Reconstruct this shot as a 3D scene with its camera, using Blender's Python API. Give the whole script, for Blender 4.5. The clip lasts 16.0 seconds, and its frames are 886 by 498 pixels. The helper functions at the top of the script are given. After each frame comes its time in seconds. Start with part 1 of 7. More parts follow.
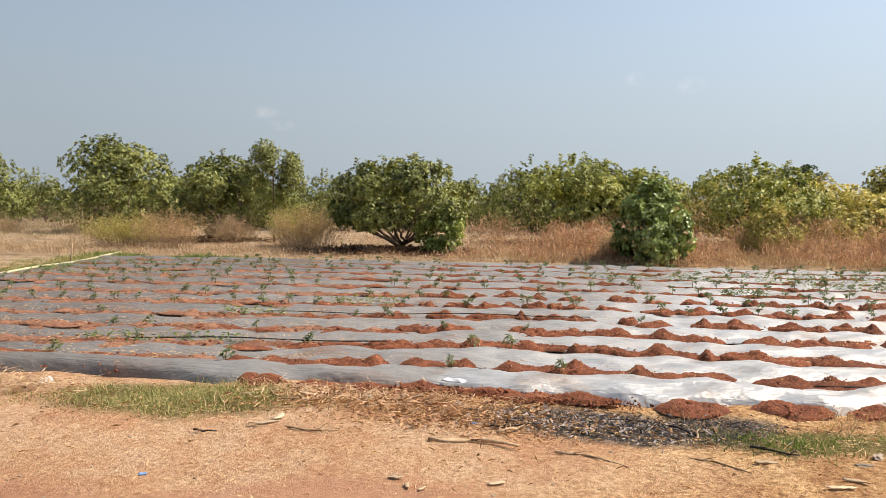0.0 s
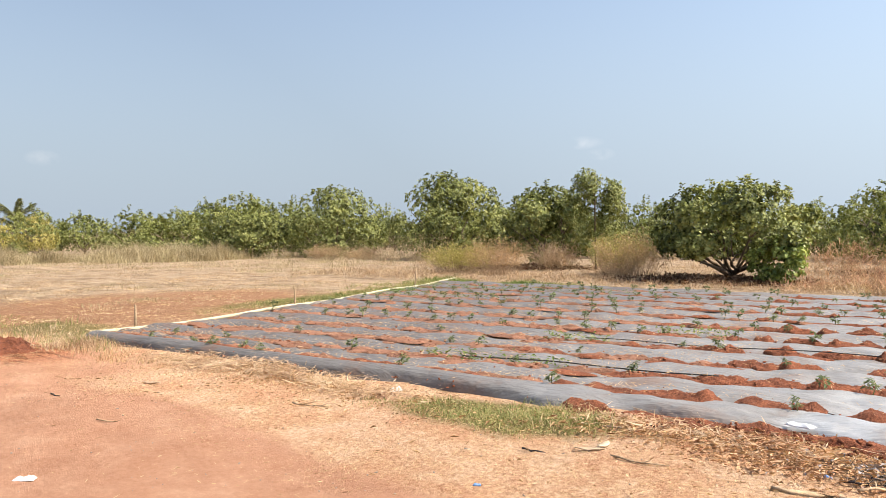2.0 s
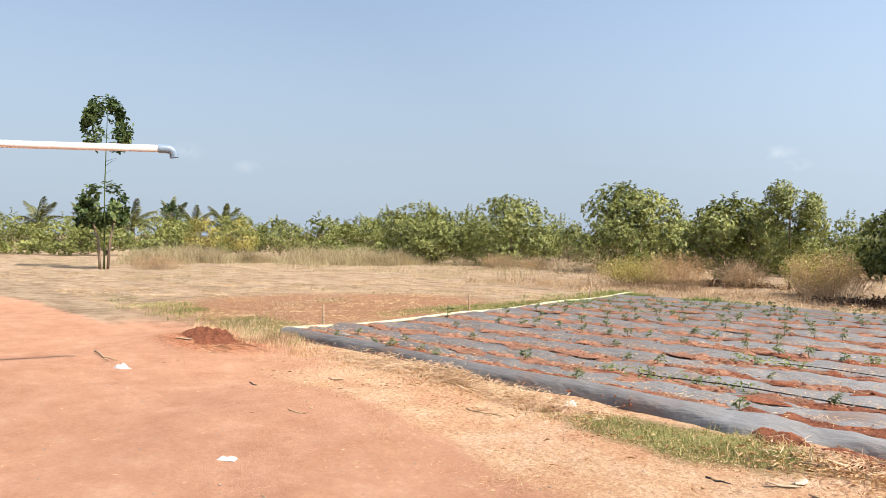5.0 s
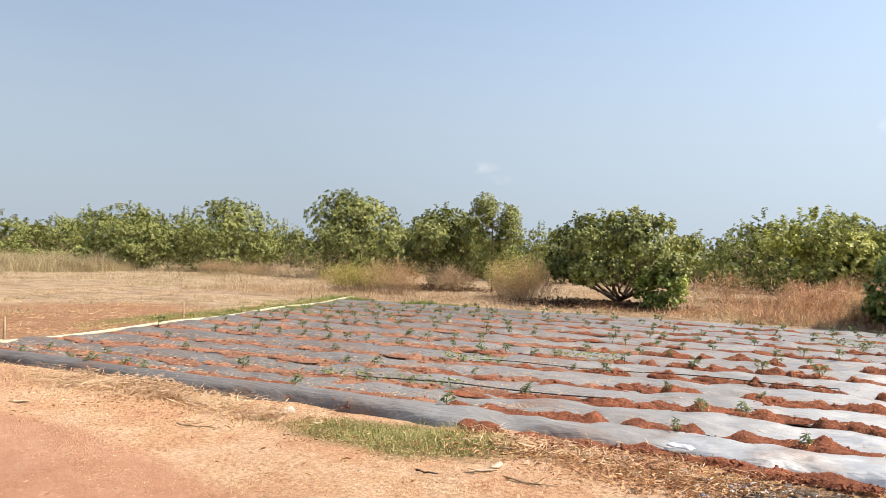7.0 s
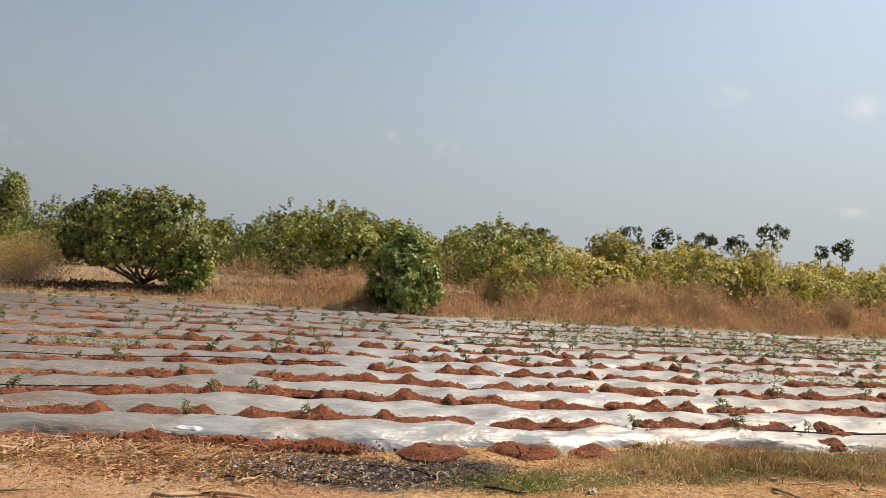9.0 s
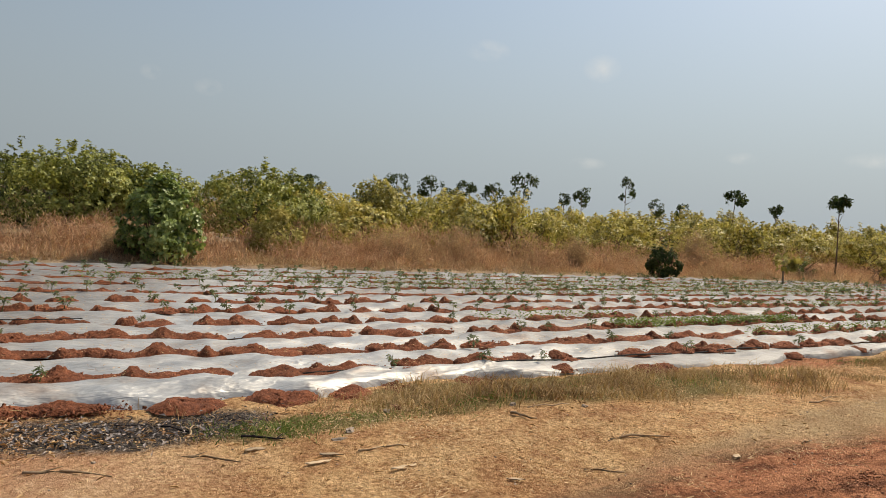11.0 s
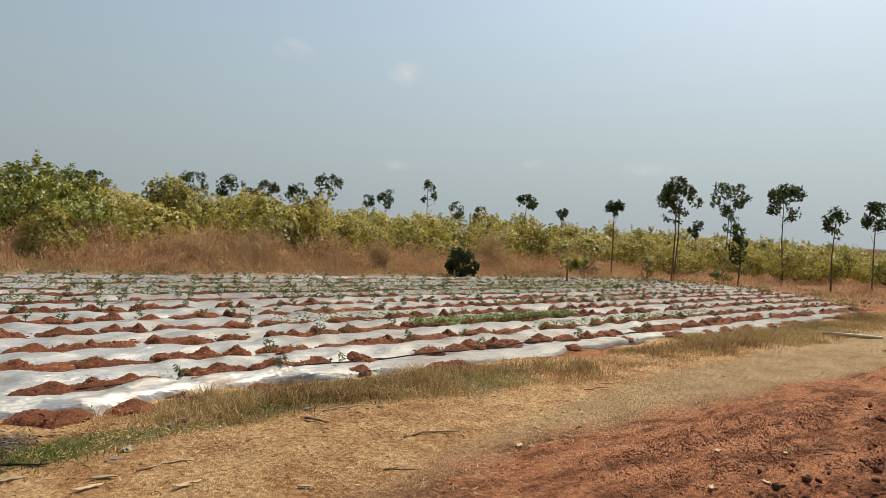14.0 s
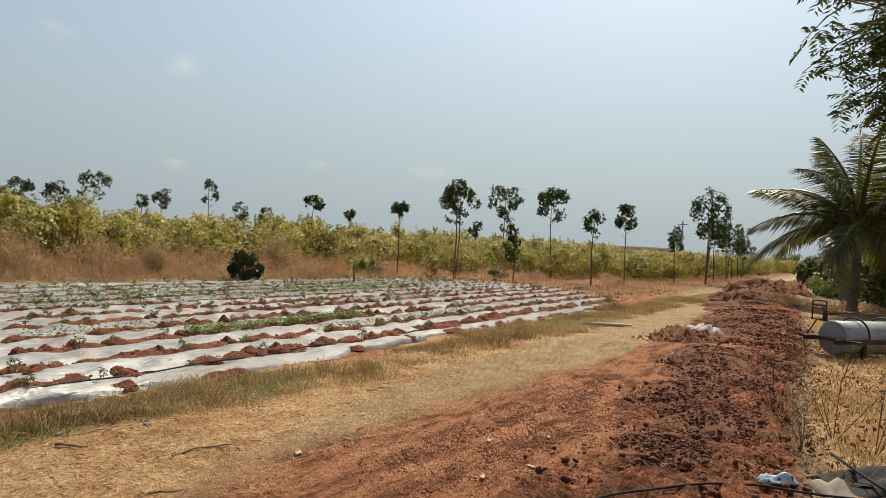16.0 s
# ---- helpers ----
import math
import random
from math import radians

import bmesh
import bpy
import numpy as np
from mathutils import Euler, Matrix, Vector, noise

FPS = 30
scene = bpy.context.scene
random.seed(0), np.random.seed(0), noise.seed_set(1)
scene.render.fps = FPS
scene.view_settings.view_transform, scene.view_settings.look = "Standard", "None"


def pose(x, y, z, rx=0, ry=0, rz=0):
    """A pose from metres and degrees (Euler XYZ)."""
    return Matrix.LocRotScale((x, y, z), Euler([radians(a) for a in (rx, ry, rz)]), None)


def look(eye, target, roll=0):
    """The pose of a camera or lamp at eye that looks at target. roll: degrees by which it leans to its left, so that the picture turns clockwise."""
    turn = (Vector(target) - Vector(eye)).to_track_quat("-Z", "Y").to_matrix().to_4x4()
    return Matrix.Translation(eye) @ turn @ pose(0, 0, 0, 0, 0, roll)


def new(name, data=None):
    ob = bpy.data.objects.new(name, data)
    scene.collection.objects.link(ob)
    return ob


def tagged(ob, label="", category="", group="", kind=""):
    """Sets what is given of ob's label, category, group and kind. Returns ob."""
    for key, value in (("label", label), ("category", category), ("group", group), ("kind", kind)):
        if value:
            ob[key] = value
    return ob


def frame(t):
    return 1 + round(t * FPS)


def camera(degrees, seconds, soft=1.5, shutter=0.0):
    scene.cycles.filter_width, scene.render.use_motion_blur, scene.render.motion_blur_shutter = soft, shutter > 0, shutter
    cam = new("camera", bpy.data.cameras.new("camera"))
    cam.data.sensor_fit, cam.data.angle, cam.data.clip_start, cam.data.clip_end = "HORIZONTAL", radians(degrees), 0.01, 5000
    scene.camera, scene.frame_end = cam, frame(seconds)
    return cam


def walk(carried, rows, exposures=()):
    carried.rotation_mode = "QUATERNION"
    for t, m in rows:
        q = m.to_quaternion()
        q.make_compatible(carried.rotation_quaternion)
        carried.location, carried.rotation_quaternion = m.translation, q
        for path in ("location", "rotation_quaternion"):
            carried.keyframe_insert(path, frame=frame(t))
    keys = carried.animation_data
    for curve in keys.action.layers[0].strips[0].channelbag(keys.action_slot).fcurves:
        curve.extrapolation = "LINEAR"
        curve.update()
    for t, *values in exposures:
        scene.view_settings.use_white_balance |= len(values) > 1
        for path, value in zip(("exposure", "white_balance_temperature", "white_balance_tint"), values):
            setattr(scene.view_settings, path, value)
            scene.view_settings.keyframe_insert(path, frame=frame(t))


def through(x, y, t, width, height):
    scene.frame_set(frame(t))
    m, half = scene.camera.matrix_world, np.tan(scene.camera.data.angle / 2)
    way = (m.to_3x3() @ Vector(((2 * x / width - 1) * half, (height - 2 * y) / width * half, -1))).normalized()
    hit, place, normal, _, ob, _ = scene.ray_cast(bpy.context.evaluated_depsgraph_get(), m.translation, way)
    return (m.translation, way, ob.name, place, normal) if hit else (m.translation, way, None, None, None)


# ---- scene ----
cam = camera(62.7, 16.0, soft=0.6)
# seconds, eye x, y, z, heading (degrees to the left of +y), pitch, roll
PATH = [
    (0.0, -0.049, 0.185, 1.616, 10.08, -3.80, 0.21),
    (0.5, -0.076, 0.184, 1.616, 14.53, -3.24, 0.15),
    (1.0, -0.103, 0.150, 1.629, 21.17, -2.79, 0.27),
    (1.5, -0.148, 0.167, 1.603, 29.20, -1.95, 0.95),
    (2.0, -0.100, 0.185, 1.597, 34.91, -1.46, -0.66),
    (2.5, -0.114, 0.193, 1.604, 35.58, -2.00, 0.27),
    (3.0, -0.101, 0.195, 1.602, 37.01, -1.35, 0.70),
    (3.5, -0.120, 0.177, 1.597, 41.41, -1.72, 0.22),
    (3.7, -0.132, 0.179, 1.595, 43.46, -1.22, 0.42),
    (4.7, -0.150, 0.170, 1.600, 48.60, -0.75, 0.80),
    (5.8, -0.155, 0.165, 1.605, 43.94, -0.16, 1.04),
    (6.0, -0.152, 0.161, 1.610, 40.97, 0.06, 0.70),
    (6.5, -0.139, 0.206, 1.606, 33.89, 0.68, 0.93),
    (7.0, -0.120, 0.186, 1.596, 26.92, 0.15, 1.36),
    (7.5, -0.090, 0.240, 1.581, 17.98, 0.13, 2.30),
    (8.0, -0.059, 0.286, 1.583, 6.56, 0.92, 3.14),
    (8.5, -0.045, 0.281, 1.574, -2.97, 1.03, 3.57),
    (9.0, -0.017, 0.297, 1.561, -8.76, 0.55, 3.75),
    (9.5, -0.001, 0.299, 1.563, -10.42, -0.27, 3.14),
    (10.0, 0.057, 0.284, 1.553, -15.91, -1.57, 1.97),
    (10.2, 0.055, 0.272, 1.553, -18.74, -2.05, 2.48),
    (12.3, 0.128, 0.264, 1.586, -32.78, -1.74, 2.94),
    (12.5, 0.125, 0.263, 1.578, -33.34, -1.67, 3.02),
    (13.0, 0.154, 0.245, 1.579, -35.14, -2.11, 3.46),
    (13.5, 0.164, 0.217, 1.590, -39.83, -2.10, 3.21),
    (14.0, 0.168, 0.226, 1.582, -42.08, -1.45, 3.72),
    (14.5, 0.180, 0.196, 1.591, -43.88, -1.43, 3.47),
    (15.0, 0.197, 0.176, 1.600, -47.36, -1.73, 3.49),
    (15.5, 0.242, 0.184, 1.606, -54.76, -0.99, 3.52),
    (16.0, 0.266, 0.190, 1.602, -58.54, -0.39, 3.22),
]


def aim(x, y, z, yaw, pitch, roll):
    a, b = radians(yaw), radians(pitch)
    way = Vector((-math.sin(a) * math.cos(b), math.cos(a) * math.cos(b), math.sin(b)))
    return look((x, y, z), Vector((x, y, z)) + way * 2, roll)


walk(cam, [(r[0], aim(*r[1:])) for r in PATH],
     exposures=[(0.0, 0.45, 7200, 11), (1.0, 0.67, 7050, 11), (3.5, 0.83, 6620, 10), (7.0, 0.75, 6900, 11), (8.0, 0.50, 7300, 11), (8.6, 0.15, 7600, 11), (9.0, 0.08, 7650, 11), (10.0, -0.04, 7550, 10), (12.5, -0.18, 7450, 7), (16.0, -0.12, 7300, 5)])

# ---- light: hazy dry-season sky, sun high beyond the right end of the field ----
SUN_YAW, SUN_ELEV = -76.0, 49.0
world = bpy.data.worlds.new("hazy_sky")
scene.world = world
world.use_nodes = True
wn = world.node_tree
wn.nodes.clear()
w_out = wn.nodes.new("ShaderNodeOutputWorld")
w_bg = wn.nodes.new("ShaderNodeBackground")
w_sky = wn.nodes.new("ShaderNodeTexSky")
w_sky.sky_type = "NISHITA"
w_sky.sun_disc = False
w_sky.sun_elevation = radians(SUN_ELEV)
w_sky.sun_rotation = radians(-SUN_YAW)
w_sky.air_density, w_sky.dust_density, w_sky.ozone_density = 1.0, 1.2, 1.5
w_bg.inputs["Strength"].default_value = 0.13
wn.links.new(w_bg.outputs[0], w_out.inputs[0])
# a few small thin clouds low in the sky
CLOUDS = [(24.0, 6.6, 1.7, 0.55), (22.6, 5.7, 1.2, 0.5), (-4.5, 9.1, 0.8, 0.6), (-8.5, 8.5, 1.1, 0.7), (63.6, 5.3, 1.2, 0.6), (67.9, 6.2, 1.3, 0.8),
          (-29.5, 12.9, 1.8, 0.9), (-38.3, 11.9, 1.5, 1.1), (-37.6, 4.8, 1.6, 0.5), (-48.7, 5.6, 1.2, 0.5), (-57.4, 5.6, 2.4, 0.6)]
w_geo = wn.nodes.new("ShaderNodeTexCoord")
w_noise = wn.nodes.new("ShaderNodeTexNoise")
w_noise.inputs["Scale"].default_value = 34.0
w_noise.inputs["Detail"].default_value = 5.0
wn.links.new(w_geo.outputs["Generated"], w_noise.inputs["Vector"])
total = None
for yaw, elev, half_w, half_h in CLOUDS:
    m = wn.nodes.new("ShaderNodeMapping")
    m.vector_type = "POINT"
    # turn the cloud's direction to +x, then stretch across and up
    a, b = radians(-(yaw + 90)), radians(elev)
    rot = Euler((0, b, 0)).to_matrix() @ Euler((0, 0, a)).to_matrix()
    m.inputs["Rotation"].default_value = rot.to_euler()
    wn.links.new(w_geo.outputs["Generated"], m.inputs["Vector"])
    s = wn.nodes.new("ShaderNodeVectorMath")
    s.operation = "MULTIPLY"
    s.inputs[1].default_value = (0.0, 1 / radians(half_w), 1 / radians(half_h))
    wn.links.new(m.outputs[0], s.inputs[0])
    le = wn.nodes.new("ShaderNodeVectorMath")
    le.operation = "LENGTH"
    wn.links.new(s.outputs[0], le.inputs[0])
    sx = wn.nodes.new("ShaderNodeSeparateXYZ")
    wn.links.new(m.outputs[0], sx.inputs[0])
    ahead = wn.nodes.new("ShaderNodeMath")
    ahead.operation = "GREATER_THAN"
    ahead.inputs[1].default_value = 0.5
    wn.links.new(sx.outputs[0], ahead.inputs[0])
    mr = wn.nodes.new("ShaderNodeMapRange")
    mr.inputs["From Min"].default_value, mr.inputs["From Max"].default_value = 1.0, 0.1
    wn.links.new(le.outputs["Value"], mr.inputs["Value"])
    mu = wn.nodes.new("ShaderNodeMath")
    mu.operation = "MULTIPLY"
    wn.links.new(mr.outputs[0], mu.inputs[0])
    wn.links.new(ahead.outputs[0], mu.inputs[1])
    if total is None:
        total = mu
    else:
        ad = wn.nodes.new("ShaderNodeMath")
        ad.operation = "MAXIMUM"
        wn.links.new(total.outputs[0], ad.inputs[0])
        wn.links.new(mu.outputs[0], ad.inputs[1])
        total = ad
w_puff = wn.nodes.new("ShaderNodeMath")
w_puff.operation = "MULTIPLY"
w_nr = wn.nodes.new("ShaderNodeMapRange")
w_nr.inputs["From Min"].default_value, w_nr.inputs["From Max"].default_value = 0.35, 0.65
w_nr.inputs["To Max"].default_value = 0.41
wn.links.new(w_noise.outputs["Fac"], w_nr.inputs["Value"])
wn.links.new(w_nr.outputs[0], w_puff.inputs[0])
wn.links.new(total.outputs[0], w_puff.inputs[1])
w_haze = wn.nodes.new("ShaderNodeMix")
w_haze.data_type = "RGBA"
w_haze.inputs["B"].default_value = (5.0, 5.2, 5.5, 1)
wn.links.new(w_puff.outputs[0], w_haze.inputs["Factor"])
# dry-season haze: paler towards the horizon
w_sep = wn.nodes.new("ShaderNodeSeparateXYZ")
wn.links.new(w_geo.outputs["Generated"], w_sep.inputs[0])
w_low = wn.nodes.new("ShaderNodeMapRange")
w_low.interpolation_type = "SMOOTHSTEP"
w_low.inputs["From Min"].default_value, w_low.inputs["From Max"].default_value = -0.02, 0.54
w_low.inputs["To Min"].default_value, w_low.inputs["To Max"].default_value = 0.98, 0.12
wn.links.new(w_sep.outputs["Z"], w_low.inputs["Value"])
w_pale = wn.nodes.new("ShaderNodeMix")
w_pale.data_type = "RGBA"
w_pale.inputs["B"].default_value = (2.52, 3.09, 3.80, 1)
wn.links.new(w_low.outputs[0], w_pale.inputs["Factor"])
wn.links.new(w_sky.outputs[0], w_pale.inputs["A"])
# the haze glows towards the sun's side of the sky
w_dot = wn.nodes.new("ShaderNodeVectorMath")
w_dot.operation = "DOT_PRODUCT"
w_dot.inputs[1].default_value = (-math.sin(radians(SUN_YAW)) * math.cos(radians(SUN_ELEV)), math.cos(radians(SUN_YAW)) * math.cos(radians(SUN_ELEV)), math.sin(radians(SUN_ELEV)))
wn.links.new(w_geo.outputs["Generated"], w_dot.inputs[0])
w_glow = wn.nodes.new("ShaderNodeMapRange")
w_glow.inputs["From Min"].default_value, w_glow.inputs["From Max"].default_value = -0.2, 0.9
w_glow.inputs["To Min"].default_value, w_glow.inputs["To Max"].default_value = 0.81, 1.39
wn.links.new(w_dot.outputs["Value"], w_glow.inputs["Value"])
w_side = wn.nodes.new("ShaderNodeVectorMath")
w_side.operation = "SCALE"
wn.links.new(w_pale.outputs["Result"], w_haze.inputs["A"])
wn.links.new(w_haze.outputs["Result"], w_side.inputs[0])
wn.links.new(w_glow.outputs[0], w_side.inputs["Scale"])
wn.links.new(w_side.outputs[0], w_bg.inputs["Color"])

sun = new("sun", bpy.data.lights.new("sun", "SUN"))
sun.data.energy, sun.data.angle, sun.data.color = 5.0, radians(0.6), (1.0, 0.95, 0.87)
_a, _b = radians(SUN_YAW), radians(SUN_ELEV)
SUN_DIR = Vector((-math.sin(_a) * math.cos(_b), math.cos(_a) * math.cos(_b), math.sin(_b)))
sun.matrix_world = look(SUN_DIR * 80, (0, 0, 0))


# ---- materials ----
def nodes_of(name):
    m = bpy.data.materials.new(name)
    m.use_nodes = True
    m.node_tree.nodes.clear()
    return m, m.node_tree


def add(nt, kind, **values):
    n = nt.nodes.new(kind)
    for key, value in values.items():
        n.inputs[key.replace("_", " ")].default_value = value
    return n


def ramp(nt, source, stops):
    r = nt.nodes.new("ShaderNodeValToRGB")
    el = r.color_ramp.elements
    while len(el) < len(stops):
        el.new(0.5)
    for e, (p, c) in zip(el, stops):
        e.position, e.color = p, (*c, 1)
    nt.links.new(source, r.inputs["Fac"])
    return r.outputs["Color"]


def mix(nt, fac, a, b, blend="MIX"):
    m = nt.nodes.new("ShaderNodeMix")
    m.data_type, m.blend_type = "RGBA", blend
    for sock, val in (("Factor", fac), ("A", a), ("B", b)):
        if isinstance(val, (int, float)):
            m.inputs[sock].default_value = val
        elif isinstance(val, tuple):
            m.inputs[sock].default_value = (*val, 1)
        else:
            nt.links.new(val, m.inputs[sock])
    return m.outputs["Result"]


def noise_at(nt, coord, scale, detail=4.0, rough=0.6, stretch=None):
    if stretch:
        mp = nt.nodes.new("ShaderNodeMapping")
        mp.inputs["Scale"].default_value = stretch
        nt.links.new(coord, mp.inputs["Vector"])
        coord = mp.outputs[0]
    n = add(nt, "ShaderNodeTexNoise", Scale=scale, Detail=detail, Roughness=rough)
    nt.links.new(coord, n.inputs["Vector"])
    return n.outputs["Fac"]


def finish(m, nt, colour, rough=0.9, height=None, bump=0.3, depth=0.02, metal=0.0, spec=0.3, rough_src=None):
    p = add(nt, "ShaderNodeBsdfPrincipled", Roughness=rough, Metallic=metal)
    p.inputs["Specular IOR Level"].default_value = spec
    if isinstance(colour, tuple):
        p.inputs["Base Color"].default_value = (*colour, 1)
    else:
        nt.links.new(colour, p.inputs["Base Color"])
    if rough_src is not None:
        nt.links.new(rough_src, p.inputs["Roughness"])
    if height is not None:
        b = add(nt, "ShaderNodeBump", Strength=bump, Distance=depth)
        nt.links.new(height, b.inputs["Height"])
        nt.links.new(b.outputs[0], p.inputs["Normal"])
    o = nt.nodes.new("ShaderNodeOutputMaterial")
    nt.links.new(p.outputs[0], o.inputs[0])
    return m


def plain(name, dark, light, scale=8.0, rough=0.85, bump=0.4, depth=0.01, metal=0.0, spec=0.3, stretch=None, vary=0.25):
    """Two-scale mottled surface between two colours, varied a little from object to object."""
    m, nt = nodes_of(name)
    co = nt.nodes.new("ShaderNodeNewGeometry").outputs["Position"]
    big, fine = noise_at(nt, co, scale * 0.2, 3, stretch=stretch), noise_at(nt, co, scale, 6, 0.7, stretch=stretch)
    both = nt.nodes.new("ShaderNodeMath")
    both.operation = "MULTIPLY_ADD"
    both.inputs[1].default_value = 0.6
    nt.links.new(fine, both.inputs[0])
    half = nt.nodes.new("ShaderNodeMath")
    half.operation = "MULTIPLY"
    half.inputs[1].default_value = 0.4
    nt.links.new(big, half.inputs[0])
    nt.links.new(half.outputs[0], both.inputs[2])
    col = ramp(nt, both.outputs[0], [(0.33, dark), (0.67, light)])
    info = nt.nodes.new("ShaderNodeObjectInfo")
    hsv = nt.nodes.new("ShaderNodeHueSaturation")
    mr = add(nt, "ShaderNodeMapRange", To_Min=1 - vary, To_Max=1 + vary)
    nt.links.new(info.outputs["Random"], mr.inputs["Value"])
    nt.links.new(mr.outputs[0], hsv.inputs["Value"])
    nt.links.new(col, hsv.inputs["Color"])
    return finish(m, nt, hsv.outputs[0], rough, fine, bump, depth, metal, spec)


def leafy(name, stops, through=0.35, rough=0.6, spec=0.2, patch=0.6):
    """Leaves: colour from leaf to leaf, drifting in patches, with light shining through."""
    m, nt = nodes_of(name)
    geo = nt.nodes.new("ShaderNodeNewGeometry")
    drift = noise_at(nt, geo.outputs["Position"], patch, 2)
    s = nt.nodes.new("ShaderNodeMath")
    s.operation = "MULTIPLY_ADD"
    s.inputs[1].default_value = 0.55
    nt.links.new(geo.outputs["Random Per Island"], s.inputs[0])
    d = add(nt, "ShaderNodeMapRange", From_Min=0.3, From_Max=0.7, To_Min=0.0, To_Max=0.45)
    nt.links.new(drift, d.inputs["Value"])
    nt.links.new(d.outputs[0], s.inputs[2])
    col = ramp(nt, s.outputs[0], stops)
    p = add(nt, "ShaderNodeBsdfPrincipled", Roughness=rough)
    p.inputs["Specular IOR Level"].default_value = spec
    nt.links.new(col, p.inputs["Base Color"])
    t = nt.nodes.new("ShaderNodeBsdfTranslucent")
    nt.links.new(mix(nt, 0.5, col, (1.0, 0.95, 0.35), "MULTIPLY"), t.inputs["Color"])
    ms = nt.nodes.new("ShaderNodeMixShader")
    ms.inputs[0].default_value = through
    nt.links.new(p.outputs[0], ms.inputs[1])
    nt.links.new(t.outputs[0], ms.inputs[2])
    o = nt.nodes.new("ShaderNodeOutputMaterial")
    nt.links.new(ms.outputs[0], o.inputs[0])
    return m


def ground_material():
    m, nt = nodes_of("ground_earth")
    co = nt.nodes.new("ShaderNodeNewGeometry").outputs["Position"]
    big, mid, fine = noise_at(nt, co, 0.35, 4), noise_at(nt, co, 2.2, 5, 0.65), noise_at(nt, co, 26, 6, 0.75)
    grit = noise_at(nt, co, 90, 3, 0.8)

    def zone(name, spread=0.5):
        at = nt.nodes.new("ShaderNodeAttribute")
        at.attribute_name = name
        sh = nt.nodes.new("ShaderNodeMath")
        sh.operation = "MULTIPLY_ADD"
        sh.inputs[1].default_value = spread
        nt.links.new(mid, sh.inputs[0])
        nt.links.new(at.outputs["Fac"], sh.inputs[2])
        mr = add(nt, "ShaderNodeMapRange", From_Min=0.5 + spread * 0.5 - 0.16, From_Max=0.5 + spread * 0.5 + 0.16)
        nt.links.new(sh.outputs[0], mr.inputs["Value"])
        return mr.outputs[0]

    pasture = ramp(nt, mid, [(0.3, (0.33, 0.21, 0.125)), (0.5, (0.47, 0.335, 0.215)), (0.7, (0.58, 0.45, 0.31))])
    pasture = mix(nt, 0.6, pasture, ramp(nt, noise_at(nt, co, 0.8, 6, 0.7, (0.7, 1.2, 1.0)), [(0.38, (0.32, 0.285, 0.23)), (0.58, (0.90, 0.90, 0.88))]), "MULTIPLY")
    tilled = ramp(nt, noise_at(nt, co, 5, 5, 0.7, (1.0, 4.0, 1.0)), [(0.35, (0.26, 0.12, 0.06)), (0.65, (0.44, 0.25, 0.14))])
    track = ramp(nt, mid, [(0.3, (0.46, 0.27, 0.135)), (0.5, (0.66, 0.44, 0.24)), (0.7, (0.78, 0.56, 0.33))])
    track = mix(nt, 0.45, track, ramp(nt, fine, [(0.32, (0.16, 0.085, 0.035)), (0.68, (0.54, 0.39, 0.22))]))
    red = ramp(nt, mid, [(0.3, (0.53, 0.25, 0.145)), (0.55, (0.65, 0.345, 0.215)), (0.75, (0.74, 0.45, 0.30))])
    red = mix(nt, 0.45, red, ramp(nt, noise_at(nt, co, 0.9, 6, 0.68, (0.6, 1.4, 1.0)), [(0.36, (0.66, 0.56, 0.50)), (0.5, (0.95, 0.93, 0.9)), (0.64, (1.08, 1.12, 1.15))]), "MULTIPLY")
    red = mix(nt, 0.35, red, ramp(nt, fine, [(0.3, (0.38, 0.17, 0.085)), (0.7, (0.70, 0.41, 0.25))]))
    straw = ramp(nt, fine, [(0.3, (0.40, 0.205, 0.115)), (0.5, (0.70, 0.45, 0.28)), (0.7, (0.86, 0.66, 0.46))])
    straw = mix(nt, 0.55, straw, ramp(nt, noise_at(nt, co, 1.1, 6, 0.7), [(0.40, (0.80, 0.53, 0.38)), (0.5, (0.96, 0.84, 0.74)), (0.58, (1.06, 1.06, 1.06))]), "MULTIPLY")
    tan = ramp(nt, fine, [(0.32, (0.18, 0.085, 0.043)), (0.48, (0.55, 0.36, 0.185)), (0.66, (0.86, 0.65, 0.39))])
    tan = mix(nt, 0.7, tan, ramp(nt, noise_at(nt, co, 1.7, 6, 0.7), [(0.40, (0.72, 0.42, 0.29)), (0.5, (1.1, 0.88, 0.72)), (0.60, (1.38, 1.27, 1.16))]), "MULTIPLY")
    clod = ramp(nt, fine, [(0.3, (0.08, 0.03, 0.018)), (0.52, (0.29, 0.112, 0.058)), (0.72, (0.56, 0.28, 0.16))])
    clod = mix(nt, 0.8, clod, ramp(nt, noise_at(nt, co, 1.6, 5, 0.7), [(0.38, (0.45, 0.40, 0.40)), (0.5, (0.9, 0.85, 0.85)), (0.62, (1.5, 1.35, 1.25))]), "MULTIPLY")
    moist = ramp(nt, fine, [(0.32, (0.22, 0.072, 0.033)), (0.64, (0.70, 0.305, 0.155))])
    moist = mix(nt, 0.8, moist, ramp(nt, noise_at(nt, co, 2.2, 7, 0.75, (0.5, 1.9, 1.0)), [(0.42, (0.30, 0.26, 0.25)), (0.5, (0.95, 0.92, 0.9)), (0.6, (1.2, 1.3, 1.35))]), "MULTIPLY")
    ash = ramp(nt, fine, [(0.36, (0.03, 0.025, 0.022)), (0.52, (0.13, 0.105, 0.09)), (0.68, (0.42, 0.36, 0.31))])
